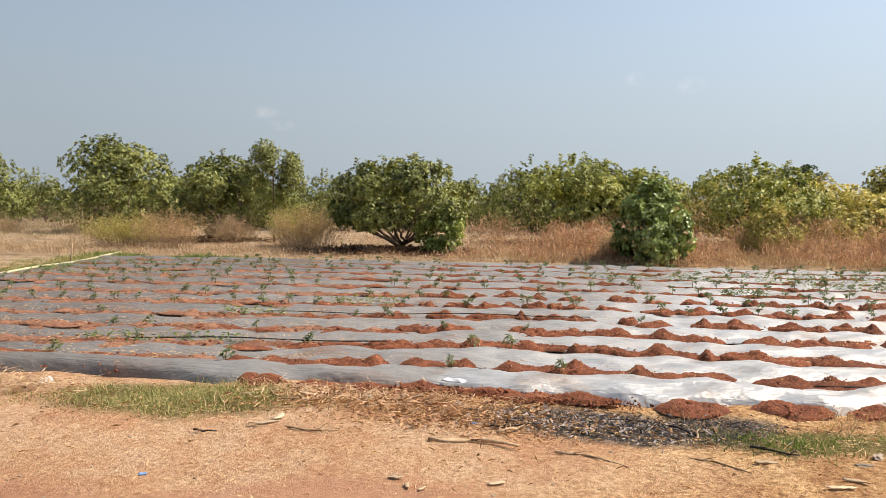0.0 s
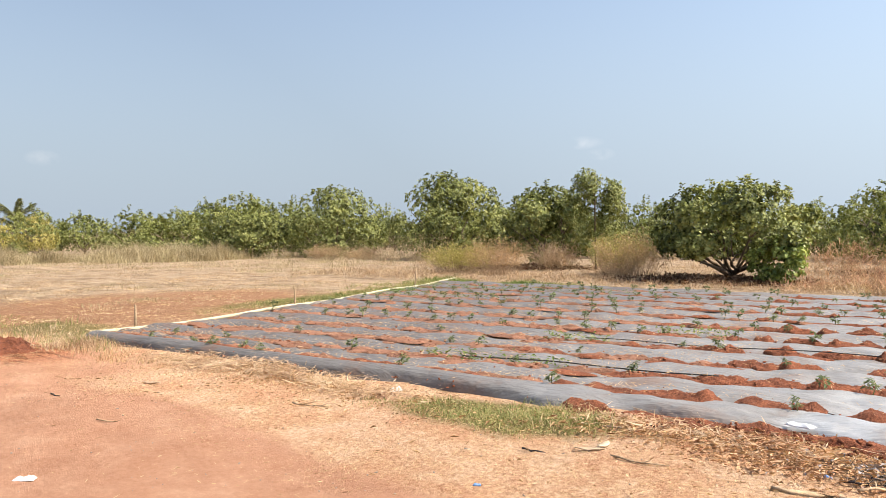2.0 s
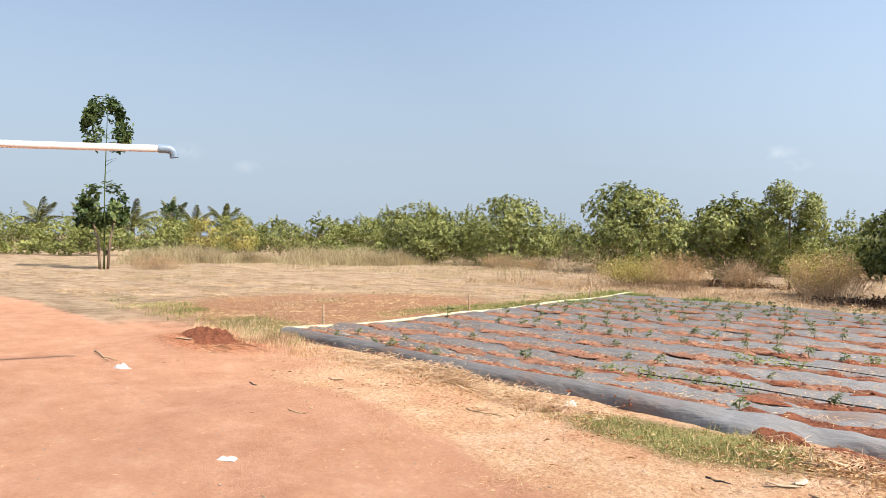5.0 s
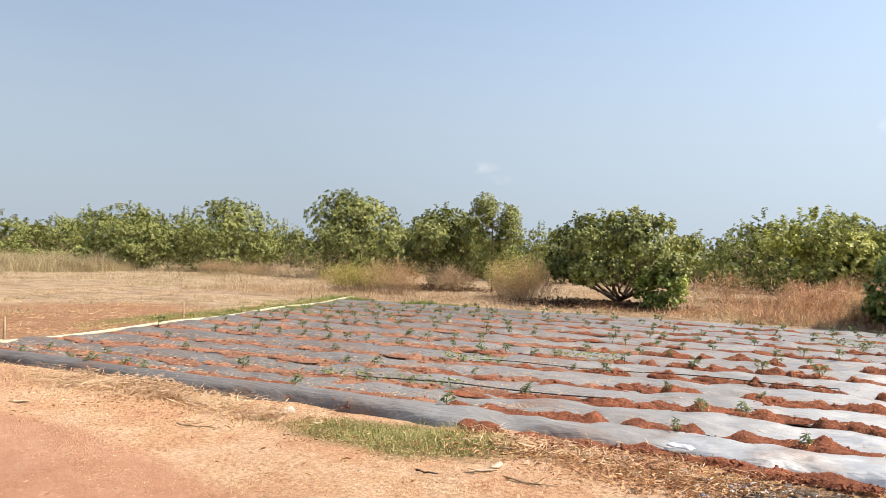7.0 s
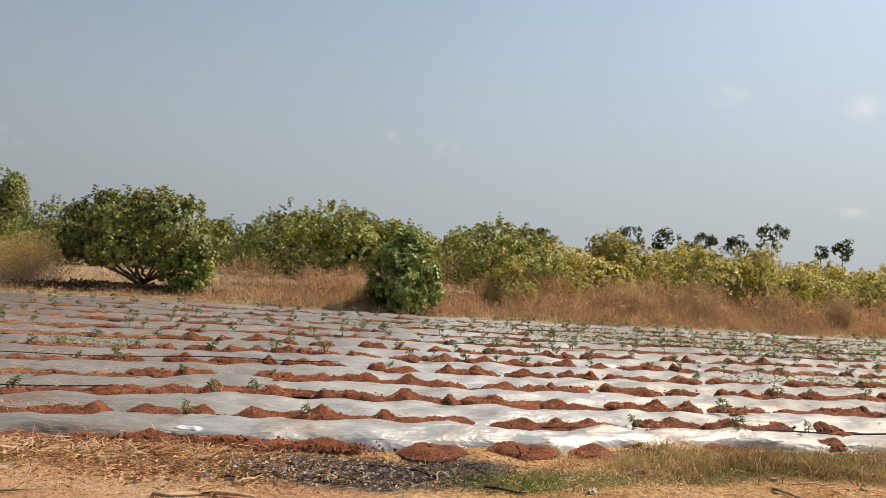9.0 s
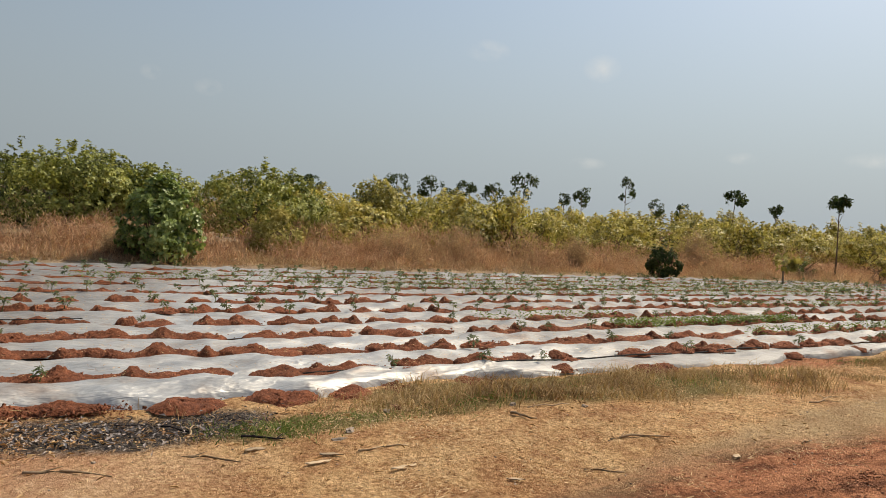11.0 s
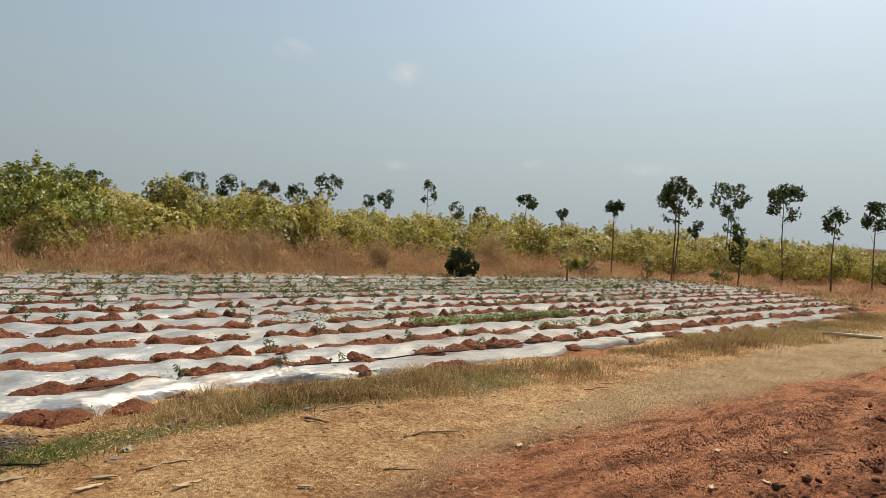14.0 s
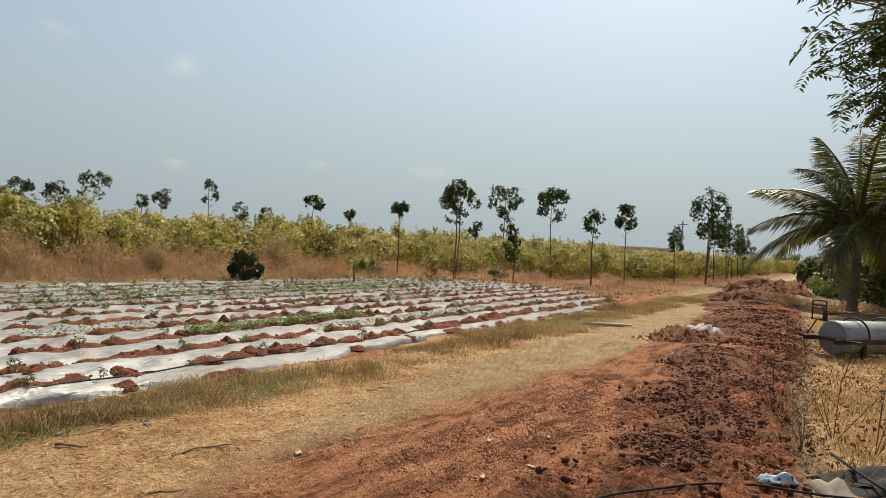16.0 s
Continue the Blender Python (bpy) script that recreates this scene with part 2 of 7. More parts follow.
    green = ramp(nt, fine, [(0.3, (0.13, 0.095, 0.035)), (0.7, (0.32, 0.25, 0.10))])
    col = pasture
    for nm, c in (("zone_tilled", tilled), ("zone_straw", straw), ("zone_tan", tan), ("zone_track", track), ("zone_road", red), ("zone_moist", moist), ("zone_clod", clod), ("zone_green", green), ("zone_ash", ash)):
        col = mix(nt, zone(nm, 1.1 if nm == "zone_straw" else 0.5), col, c)
    col = mix(nt, 0.25, col, ramp(nt, big, [(0.3, (0.5, 0.47, 0.45)), (0.7, (1.0, 1.0, 1.0))]), "MULTIPLY")
    crumb = add(nt, "ShaderNodeTexVoronoi", Scale=11.0)
    nt.links.new(co, crumb.inputs["Vector"])
    cz = nt.nodes.new("ShaderNodeMath")
    cz.operation = "MULTIPLY"
    nt.links.new(crumb.outputs["Distance"], cz.inputs[0])
    nt.links.new(zone("zone_clod"), cz.inputs[1])
    h = nt.nodes.new("ShaderNodeMath")
    h.operation = "ADD"
    nt.links.new(fine, h.inputs[0])
    nt.links.new(grit, h.inputs[1])
    h2 = nt.nodes.new("ShaderNodeMath")
    h2.operation = "MULTIPLY_ADD"
    h2.inputs[1].default_value = -3.5
    nt.links.new(cz.outputs[0], h2.inputs[0])
    nt.links.new(h.outputs[0], h2.inputs[2])
    return finish(m, nt, col, 0.95, h2.outputs[0], 0.9, 0.04, 0.0, 0.1)


def mulch_material():
    """Silver plastic film: taut, dusty, with fine stretch wrinkles along the bed."""
    m, nt = nodes_of("silver_mulch_film")
    co = nt.nodes.new("ShaderNodeNewGeometry").outputs["Position"]
    dust = noise_at(nt, co, 1.3, 5, 0.65)
    wrinkle = noise_at(nt, co, 3.0, 5, 0.6, (0.9, 7.0, 1.0))
    crease = noise_at(nt, co, 1.6, 4, 0.55, (1.0, 1.8, 1.0))
    h = nt.nodes.new("ShaderNodeMath")
    h.operation = "MULTIPLY_ADD"
    h.inputs[1].default_value = 0.3
    nt.links.new(wrinkle, h.inputs[0])
    nt.links.new(crease, h.inputs[2])
    # older dull sheets left, newer silver-white ones; the sun's glare is painted in too
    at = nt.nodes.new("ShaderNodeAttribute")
    at.attribute_name = "newness_glare"
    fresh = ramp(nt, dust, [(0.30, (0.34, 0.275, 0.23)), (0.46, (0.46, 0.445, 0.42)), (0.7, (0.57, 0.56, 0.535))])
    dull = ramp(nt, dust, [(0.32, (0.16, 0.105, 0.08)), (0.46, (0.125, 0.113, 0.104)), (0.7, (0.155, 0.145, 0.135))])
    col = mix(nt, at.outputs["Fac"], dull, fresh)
    rg = add(nt, "ShaderNodeMapRange", From_Min=0.3, From_Max=0.7, To_Min=0.55, To_Max=0.38)
    nt.links.new(dust, rg.inputs["Value"])
    dusty = add(nt, "ShaderNodeMapRange", To_Min=0.26, To_Max=0.0)
    nt.links.new(at.outputs["Fac"], dusty.inputs["Value"])
    rough = nt.nodes.new("ShaderNodeMath")
    rough.operation = "ADD"
    nt.links.new(rg.outputs[0], rough.inputs[0])
    nt.links.new(dusty.outputs[0], rough.inputs[1])
    shine = add(nt, "ShaderNodeMapRange", To_Min=0.2, To_Max=0.55)
    nt.links.new(at.outputs["Fac"], shine.inputs["Value"])
    finish(m, nt, col, 0.5, h.outputs[0], 1.0, 0.085, 0.5, 0.4, rough.outputs[0])
    nt.links.new(shine.outputs[0], nt.nodes["Principled BSDF"].inputs["Metallic"])
    return m


M = {
    "ground": ground_material(),
    "mulch": mulch_material(),
    "red_soil": plain("red_field_soil", (0.085, 0.026, 0.014), (0.39, 0.132, 0.062), 42, 0.95, 1.0, 0.04, vary=0.15),
    "moist_soil": plain("moist_loose_soil", (0.24, 0.09, 0.045), (0.56, 0.26, 0.14), 34, 0.95, 0.9, 0.03, vary=0.15),
    "old_soil": plain("dry_old_bed_soil", (0.15, 0.064, 0.037), (0.37, 0.18, 0.108), 30, 0.95, 0.9, 0.03, vary=0.15),
    "dark_soil": plain("dark_dug_soil", (0.095, 0.036, 0.021), (0.32, 0.13, 0.07), 22, 0.95, 0.9, 0.03, vary=0.15),
    "bark": plain("grey_brown_bark", (0.09, 0.06, 0.04), (0.25, 0.18, 0.12), 14, 0.95, 0.8, 0.02, stretch=(1, 1, 0.3)),
    "pale_bark": plain("pale_sapling_bark", (0.16, 0.13, 0.10), (0.34, 0.28, 0.22), 14, 0.95, 0.6, 0.01, stretch=(1, 1, 0.3)),
    "palm_bark": plain("ringed_palm_bark", (0.06, 0.05, 0.04), (0.20, 0.17, 0.13), 9, 0.95, 0.9, 0.04, stretch=(0.6, 0.6, 2.5)),
    "cashew": leafy("cashew_leaves", [(0.08, (0.035, 0.042, 0.013)), (0.38, (0.18, 0.20, 0.055)), (0.7, (0.31, 0.32, 0.095)), (0.97, (0.42, 0.40, 0.15))], 0.2, 0.5, 0.3),
    "cashew_olive": leafy("olive_cashew_leaves", [(0.08, (0.03, 0.04, 0.012)), (0.36, (0.23, 0.255, 0.066)), (0.66, (0.43, 0.435, 0.122)), (0.95, (0.58, 0.555, 0.21))], 0.3, 0.5, 0.34),
    "cashew_young": leafy("fresh_green_leaves", [(0.05, (0.06, 0.085, 0.02)), (0.45, (0.22, 0.275, 0.06)), (0.8, (0.42, 0.46, 0.12)), (1.0, (0.6, 0.6, 0.22))], 0.32, 0.45, 0.4),
    "cashew_dry": leafy("yellowing_cashew_leaves", [(0.06, (0.04, 0.04, 0.012)), (0.32, (0.27, 0.25, 0.065)), (0.62, (0.60, 0.52, 0.16)), (0.95, (0.84, 0.72, 0.35))], 0.38, 0.42, 0.4),
    "dark_leaf": leafy("dark_sapling_leaves", [(0.05, (0.02, 0.036, 0.012)), (0.5, (0.055, 0.085, 0.026)), (1.0, (0.16, 0.19, 0.06))], 0.22),
    "bush_leaf": leafy("dark_bush_leaves", [(0.05, (0.045, 0.065, 0.018)), (0.45, (0.22, 0.29, 0.078)), (0.9, (0.52, 0.57, 0.215))], 0.28, 0.42, 0.42),
    "yellow_shrub": leafy("yellow_green_shrub", [(0.05, (0.17, 0.155, 0.045)), (0.5, (0.40, 0.35, 0.10)), (1.0, (0.66, 0.56, 0.23))]),
    "palm_leaf": leafy("palm_leaflets", [(0.05, (0.05, 0.058, 0.02)), (0.5, (0.14, 0.15, 0.052)), (1.0, (0.36, 0.32, 0.13))], 0.36, 0.4, 0.45),
    "palm_dry": leafy("dry_palm_leaflets", [(0.05, (0.14, 0.10, 0.04)), (0.5, (0.28, 0.21, 0.08)), (1.0, (0.42, 0.33, 0.14))], 0.25),
    "dry_grass": leafy("dry_brown_grass", [(0.05, (0.25, 0.14, 0.085)), (0.45, (0.52, 0.355, 0.225)), (0.8, (0.70, 0.53, 0.36)), (1.0, (0.80, 0.66, 0.48))], 0.4, 0.8, 0.2, 1.2),
    "red_brush": leafy("reddish_dry_brush", [(0.05, (0.22, 0.10, 0.062)), (0.35, (0.52, 0.295, 0.195)), (0.7, (0.76, 0.51, 0.36)), (1.0, (0.88, 0.70, 0.53))], 0.45, 0.8, 0.2, 1.4),
    "grey_grass": leafy("grey_olive_dry_grass", [(0.05, (0.17, 0.13, 0.07)), (0.4, (0.38, 0.30, 0.175)), (0.75, (0.55, 0.445, 0.28)), (1.0, (0.40, 0.385, 0.19))], 0.36, 0.8, 0.2, 0.5),
    "dead_leaf": leafy("dead_brown_leaves", [(0.05, (0.20, 0.10, 0.05)), (0.45, (0.42, 0.24, 0.12)), (0.8, (0.60, 0.40, 0.22)), (1.0, (0.75, 0.58, 0.38))], 0.2, 0.8, 0.2),
    "fallen_leaf": leafy("fallen_cashew_leaves", [(0.05, (0.06, 0.03, 0.018)), (0.5, (0.17, 0.088, 0.05)), (1.0, (0.38, 0.22, 0.12))], 0.12, 0.8, 0.2),
    "bark_flake": leafy("reddish_bark_flakes", [(0.05, (0.22, 0.10, 0.052)), (0.4, (0.52, 0.29, 0.165)), (0.75, (0.70, 0.46, 0.29)), (1.0, (0.80, 0.61, 0.43))], 0.08, 0.85, 0.15, 2.0),
    "ash_flake": leafy("grey_ash_flakes", [(0.05, (0.10, 0.085, 0.08)), (0.5, (0.34, 0.29, 0.27)), (1.0, (0.62, 0.55, 0.50))], 0.05, 0.9, 0.1),
    "straw": leafy("bleached_straw", [(0.05, (0.30, 0.155, 0.075)), (0.4, (0.57, 0.365, 0.185)), (0.8, (0.74, 0.535, 0.31)), (1.0, (0.84, 0.69, 0.47))], 0.15, 0.8, 0.2),
    "verge_grass": leafy("half_dry_verge_grass", [(0.05, (0.16, 0.09, 0.042)), (0.4, (0.38, 0.245, 0.12)), (0.8, (0.60, 0.43, 0.235)), (1.0, (0.36, 0.31, 0.13))], 0.3, 0.8, 0.2),
    "green_grass": leafy("green_grass_blades", [(0.05, (0.12, 0.13, 0.04)), (0.4, (0.22, 0.235, 0.075)), (0.7, (0.38, 0.345, 0.14)), (1.0, (0.62, 0.48, 0.25))], 0.3, 0.7, 0.2),
    "weed": leafy("low_green_weeds", [(0.05, (0.075, 0.115, 0.03)), (0.5, (0.17, 0.235, 0.06)), (1.0, (0.34, 0.37, 0.12))], 0.34),
    "seedling": leafy("seedling_leaves", [(0.05, (0.075, 0.10, 0.04)), (0.5, (0.15, 0.185, 0.085)), (1.0, (0.30, 0.32, 0.17))], 0.35),
    "stem": plain("green_stem", (0.10, 0.12, 0.04), (0.22, 0.22, 0.09), 30, 0.8),
    "dead_stem": plain("dead_brown_stems", (0.22, 0.14, 0.08), (0.46, 0.33, 0.20), 25, 0.9),
    "wood": plain("weathered_wood", (0.28, 0.18, 0.10), (0.52, 0.38, 0.24), 18, 0.9, 0.6, 0.01, stretch=(3, 3, 3)),
    "husk": plain("pale_dry_husk", (0.36, 0.24, 0.14), (0.58, 0.44, 0.29), 20, 0.85),
    "char": plain("charred_wood", (0.012, 0.010, 0.010), (0.06, 0.045, 0.04), 24, 0.9),
    "stone": plain("grey_brown_stone", (0.20, 0.15, 0.11), (0.40, 0.32, 0.25), 16, 0.9),
    "pipe": plain("cream_plastic_pipe", (0.45, 0.37, 0.22), (0.60, 0.52, 0.34), 5, 0.5, 0.15, 0.004, spec=0.5, vary=0.06),
    "pvc": plain("weathered_pvc_pipe", (0.62, 0.52, 0.46), (0.80, 0.72, 0.66), 4, 0.45, 0.1, 0.004, spec=0.5, vary=0.05),
    "elbow": plain("grey_pvc_elbow", (0.16, 0.22, 0.28), (0.26, 0.33, 0.40), 6, 0.4, 0.1, 0.004, spec=0.5),
    "hose": plain("black_rubber_hose", (0.012, 0.012, 0.012), (0.05, 0.045, 0.04), 12, 0.8, spec=0.15),
    "steel": plain("rusty_dark_steel", (0.03, 0.022, 0.02), (0.11, 0.07, 0.05), 16, 0.7, 0.3, 0.004, metal=0.4),
    "tank": plain("grey_painted_tank", (0.22, 0.215, 0.20), (0.50, 0.49, 0.465), 7, 0.55, 0.15, 0.004, metal=0.1),
    "tank_end": plain("dull_grey_tank_end", (0.20, 0.20, 0.20), (0.30, 0.30, 0.30), 6, 0.6, 0.15, 0.004, metal=0.2),
    "bag_white": plain("crumpled_white_plastic", (0.55, 0.55, 0.55), (0.80, 0.80, 0.80), 9, 0.45, 0.4, 0.02, spec=0.5),
    "sack": plain("dusty_white_sack", (0.30, 0.22, 0.19), (0.62, 0.53, 0.49), 9, 0.6, 0.5, 0.02),
    "bag_blue": plain("blue_plastic_bag", (0.06, 0.16, 0.36), (0.20, 0.34, 0.58), 12, 0.4, 0.4, 0.02, spec=0.5),
    "bottle": plain("clear_blue_plastic", (0.36, 0.47, 0.55), (0.62, 0.72, 0.78), 9, 0.2, 0.5, 0.02, spec=0.7),
    "concrete": plain("pale_far_wall", (0.60, 0.57, 0.50), (0.75, 0.72, 0.64), 2, 0.9),
}


# ---- building helpers ----
def mesh_of(name, verts, faces, smooth=True):
    me = bpy.data.meshes.new(name)
    me.from_pydata([tuple(v) for v in verts], [], [tuple(f) for f in faces])
    if smooth:
        me.shade_smooth()
    me.update()
    return me


def fast_mesh(name, verts, tris, smooth=False):
    """A mesh of many triangles from arrays."""
    verts, tris = np.asarray(verts, np.float32), np.asarray(tris, np.int32)
    me = bpy.data.meshes.new(name)
    me.vertices.add(len(verts))
    me.vertices.foreach_set("co", verts.ravel())
    me.loops.add(tris.size)
    me.loops.foreach_set("vertex_index", tris.ravel())
    me.polygons.add(len(tris))
    me.polygons.foreach_set("loop_start", np.arange(0, tris.size, 3, dtype=np.int32))
    me.polygons.foreach_set("loop_total", np.full(len(tris), 3, np.int32))
    me.update(calc_edges=True)
    if smooth:
        me.shade_smooth()
    return me


def thing(name, m, label, category, group="", kind=""):
    e = new(name)
    e.empty_display_size = 0.2
    e.matrix_world = m
    return tagged(e, label, category, group, kind)


def part(name, me, material, parent, label="", m=None):
    if me.materials:
        pass
    else:
        me.materials.append(M[material])
    ob = new(name, me)
    ob.parent = parent
    if m is not None:
        ob.matrix_basis = m
    return tagged(ob, label) if label else ob


def single(name, me, material, m, label, category, group="", kind=""):
    if not me.materials:
        me.materials.append(M[material])
    ob = new(name, me)
    ob.matrix_world = m
    return tagged(ob, label, category, group, kind)


def tube(points, radii, sides=7, cap=True):
    """Verts and faces of a tapered tube along points."""
    pts = [Vector(p) for p in points]
    verts, faces = [], []
    side = Vector((1, 0.13, 0.07))
    for i, p in enumerate(pts):
        d = (pts[min(i + 1, len(pts) - 1)] - pts[max(i - 1, 0)]).normalized()
        u = d.cross(side)
        if u.length < 0.1:
            u = d.cross(Vector((0.1, 1, 0.2)))
        u.normalize()
        v = d.cross(u)
        for k in range(sides):
            a = 2 * math.pi * k / sides
            verts.append(p + (u * math.cos(a) + v * math.sin(a)) * radii[i])
    for i in range(len(pts) - 1):
        for k in range(sides):
            a, b = i * sides + k, i * sides + (k + 1) % sides
            faces.append((a, b, b + sides, a + sides))
    if cap:
        faces.append(tuple(range(sides - 1, -1, -1)))
        faces.append(tuple(range(len(verts) - sides, len(verts))))
    return verts, faces


def joined(pieces):
    verts, faces = [], []
    for v, f in pieces:
        o = len(verts)
        verts += list(v)
        faces += [tuple(i + o for i in face) for face in f]
    return verts, faces


def box(sx, sy, sz, c=(0, 0, 0)):
    x, y, z = sx / 2, sy / 2, sz / 2
    v = [Vector(c) + Vector((a * x, b * y, d * z)) for a in (-1, 1) for b in (-1, 1) for d in (-1, 1)]
    return v, [(0, 1, 3, 2), (4, 6, 7, 5), (0, 4, 5, 1), (2, 3, 7, 6), (0, 2, 6, 4), (1, 5, 7, 3)]


def unit(v):
    return v / np.maximum(np.linalg.norm(v, axis=-1, keepdims=True), 1e-6)


def leaves_mesh(name, base, way, up, length, width, fold=0.25, broad=0.6):
    """Many folded leaves: base points, directions, face normals, lengths and widths."""
    n = len(base)
    way = unit(way)
    side = unit(np.cross(way, up))
    nor = np.cross(side, way)
    L, Wd = length[:, None], width[:, None]
    mid = base + way * L * broad
    v = np.stack([base, mid - side * Wd / 2 + nor * Wd * fold, base + way * L - nor * L * 0.12, mid + side * Wd / 2 + nor * Wd * fold], 1)
    i = np.arange(n)[:, None] * 4
    t = np.concatenate([i + [0, 1, 2], i + [0, 2, 3]], 1).reshape(-1, 3)
    return fast_mesh(name, v.reshape(-1, 3), t)


def blades_mesh(name, xy, z, height, lean, width, rng, curl=0.5):
    """Grass blades: foot points, heights, how far they lean, widths."""
    n = len(xy)
    a = rng.uniform(0, 2 * np.pi, n)
    out = np.stack([np.cos(a), np.sin(a), 0 * a], -1)
    b = rng.uniform(0, np.pi, n)
    side = np.stack([np.cos(b), np.sin(b), 0 * b], -1) * width[:, None] / 2
    foot = np.column_stack([xy, z])
    upv = np.zeros((n, 3))
    upv[:, 2] = 1
    mid = foot + upv * (height * 0.55)[:, None] + out * (lean * height * (1 - curl) * 0.5)[:, None]
    tip = foot + upv * (height * np.sqrt(np.clip(1 - lean ** 2 * 0.5, 0.1, 1)))[:, None] + out * (lean * height)[:, None]
    v = np.stack([foot - side, foot + side, mid - side * 0.8, mid + side * 0.8, tip], 1)
    i = np.arange(n)[:, None] * 5
    t = np.concatenate([i + [0, 1, 3], i + [0, 3, 2], i + [2, 3, 4]], 1).reshape(-1, 3)
    return fast_mesh(name, v.reshape(-1, 3), t)


def litter_mesh(name, xy, z, length, width, rng, tilt=0.15):
    """Flat straws lying about."""
    n = len(xy)
    a = rng.uniform(0, 2 * np.pi, n)
    d = np.stack([np.cos(a), np.sin(a), rng.normal(0, tilt, n)], -1) * length[:, None] / 2
    s = np.stack([-np.sin(a), np.cos(a), rng.normal(0, 0.4, n)], -1) * width[:, None] / 2
    c = np.column_stack([xy, z + np.abs(d[:, 2]) + 0.004])
    v = np.stack([c - d, c + s, c + d, c - s], 1)
    i = np.arange(n)[:, None] * 4
    return fast_mesh(name, v.reshape(-1, 3), np.concatenate([i + [0, 1, 2], i + [0, 2, 3]], 1).reshape(-1, 3))


def lump():
    """Corners and triangles of a plain twelve-cornered lump."""
    bm = bmesh.new()
    bmesh.ops.create_icosphere(bm, subdivisions=1, radius=1.0)
    corners = np.array([tuple(v.co) for v in bm.verts])
    sides = np.array([[v.index for v in f.verts] for f in bm.faces])
    bm.free()
    return corners, sides


LUMP, LUMP_T = lump()


def clods_mesh(name, pos, size, rng, flat=0.7):
    """Crumbs of earth: uneven little blocks, each turned its own way."""
    n = len(pos)
    v = LUMP[None] * rng.uniform(0.3, 1.5, (n, 12, 1)) * size[:, None, None] * rng.uniform(0.6, 1.2, (n, 1, 3))
    a = rng.uniform(0, 2 * np.pi, n)
    b = rng.uniform(-0.7, 0.7, n)
    ca, sa, cb, sb = np.cos(a), np.sin(a), np.cos(b), np.sin(b)
    x, y, z = v[..., 0], v[..., 1] * cb[:, None] - v[..., 2] * sb[:, None], v[..., 1] * sb[:, None] + v[..., 2] * cb[:, None]
    v = np.stack([x * ca[:, None] - y * sa[:, None], x * sa[:, None] + y * ca[:, None], z * flat], -1) + pos[:, None]
    t = (np.arange(n)[:, None, None] * 12 + LUMP_T).reshape(-1, 3)
    return fast_mesh(name, v.reshape(-1, 3), t)


def smooth01(v, lo, hi):
    t = np.clip((np.asarray(v, float) - lo) / (hi - lo), 0, 1)
    return t * t * (3 - 2 * t)


def patchy(x, y, size, seed=0):
    """Smooth random values from 0 to 1 over the plan, in patches of about that size, with finer ones on top."""
    def layer(px, py, salt):
        ix, iy = np.floor(px), np.floor(py)
        fx, fy = px - ix, py - iy
        fx, fy = fx * fx * (3 - 2 * fx), fy * fy * (3 - 2 * fy)

        def value(a, b):
            h = np.sin(a * 127.1 + b * 311.7 + salt * 74.7) * 43758.5453
            return h - np.floor(h)
        return (value(ix, iy) * (1 - fx) + value(ix + 1, iy) * fx) * (1 - fy) + (value(ix, iy + 1) * (1 - fx) + value(ix + 1, iy + 1) * fx) * fy
    x, y = np.asarray(x, float) / size, np.asarray(y, float) / size
    return 0.62 * layer(x, y, seed) + 0.38 * layer(x * 2.3 + 5, y * 2.3 + 9, seed + 1)


# ---- the plan: lines of the field, the track and the yard ----
def near_edge(x):
    return np.interp(x, [-12, -11, -9.5, -8, -6.2, -5, -4, -3.2, -2.2, -1.2, -0.5, 0.4, 2, 3, 4.5, 6.5, 7.5, 9, 10.6, 14, 22, 30],
                     [6.12, 6.12, 6.2, 6.2, 6.14, 6.33, 6.33, 6.2, 6.25, 6.36, 6.3, 6.19, 6.3, 6.46, 6.55, 6.45, 6.44, 6.72, 6.88, 6.9, 7.4, 7.55])


def first_furrow(x):
    return np.interp(x, [-12, -9.7, -6.3, -5, -4, -2, -1, 0, 1.5, 3, 5, 8, 11, 16, 22, 30],
                     [6.6, 6.6, 6.6, 6.72, 6.75, 6.9, 7.0, 6.98, 6.85, 6.93, 7.04, 7.2, 7.33, 7.74, 7.9, 8.05])


def far_edge(x):
    return np.interp(x, [-13, -8, -3, 0, 4, 12, 18, 24, 30], [18.75, 18.8, 18.6, 18.45, 18.05, 18.15, 18.1, 17.7, 17.4])


def left_end(y):
    return np.interp(y, [6, 9.3, 10.8, 13.1, 19.3], [-11.05, -11.1, -11.35, -11.72, -12.95])


def sway(x):
    """The rows bend together: back towards the track at the old end, away from it at the new end."""
    return np.interp(x, [-13, -10, -8, -6, -4, -2, -1, 0.5, 1.5, 3, 5, 8, 12, 16, 20, 30],
                     [-0.95, -0.85, -0.62, -0.45, -0.27, -0.07, 0.15, 0.04, -0.1, -0.08, -0.02, 0.2, 0.42, 0.62, 0.9, 1.1])


def right_end(y):
    return np.interp(y, [7.0, 7.7, 8.6, 11.2, 14.4, 17.1, 19], [21.5, 22.9, 24.5, 27.6, 28.8, 27.8, 27.5])


BEDS = 12
ROW_Y = [6.2, 6.93, 7.85, 8.82, 9.78, 10.85, 11.88, 13.05, 14.15, 15.2, 16.25, 17.3, 18.4]


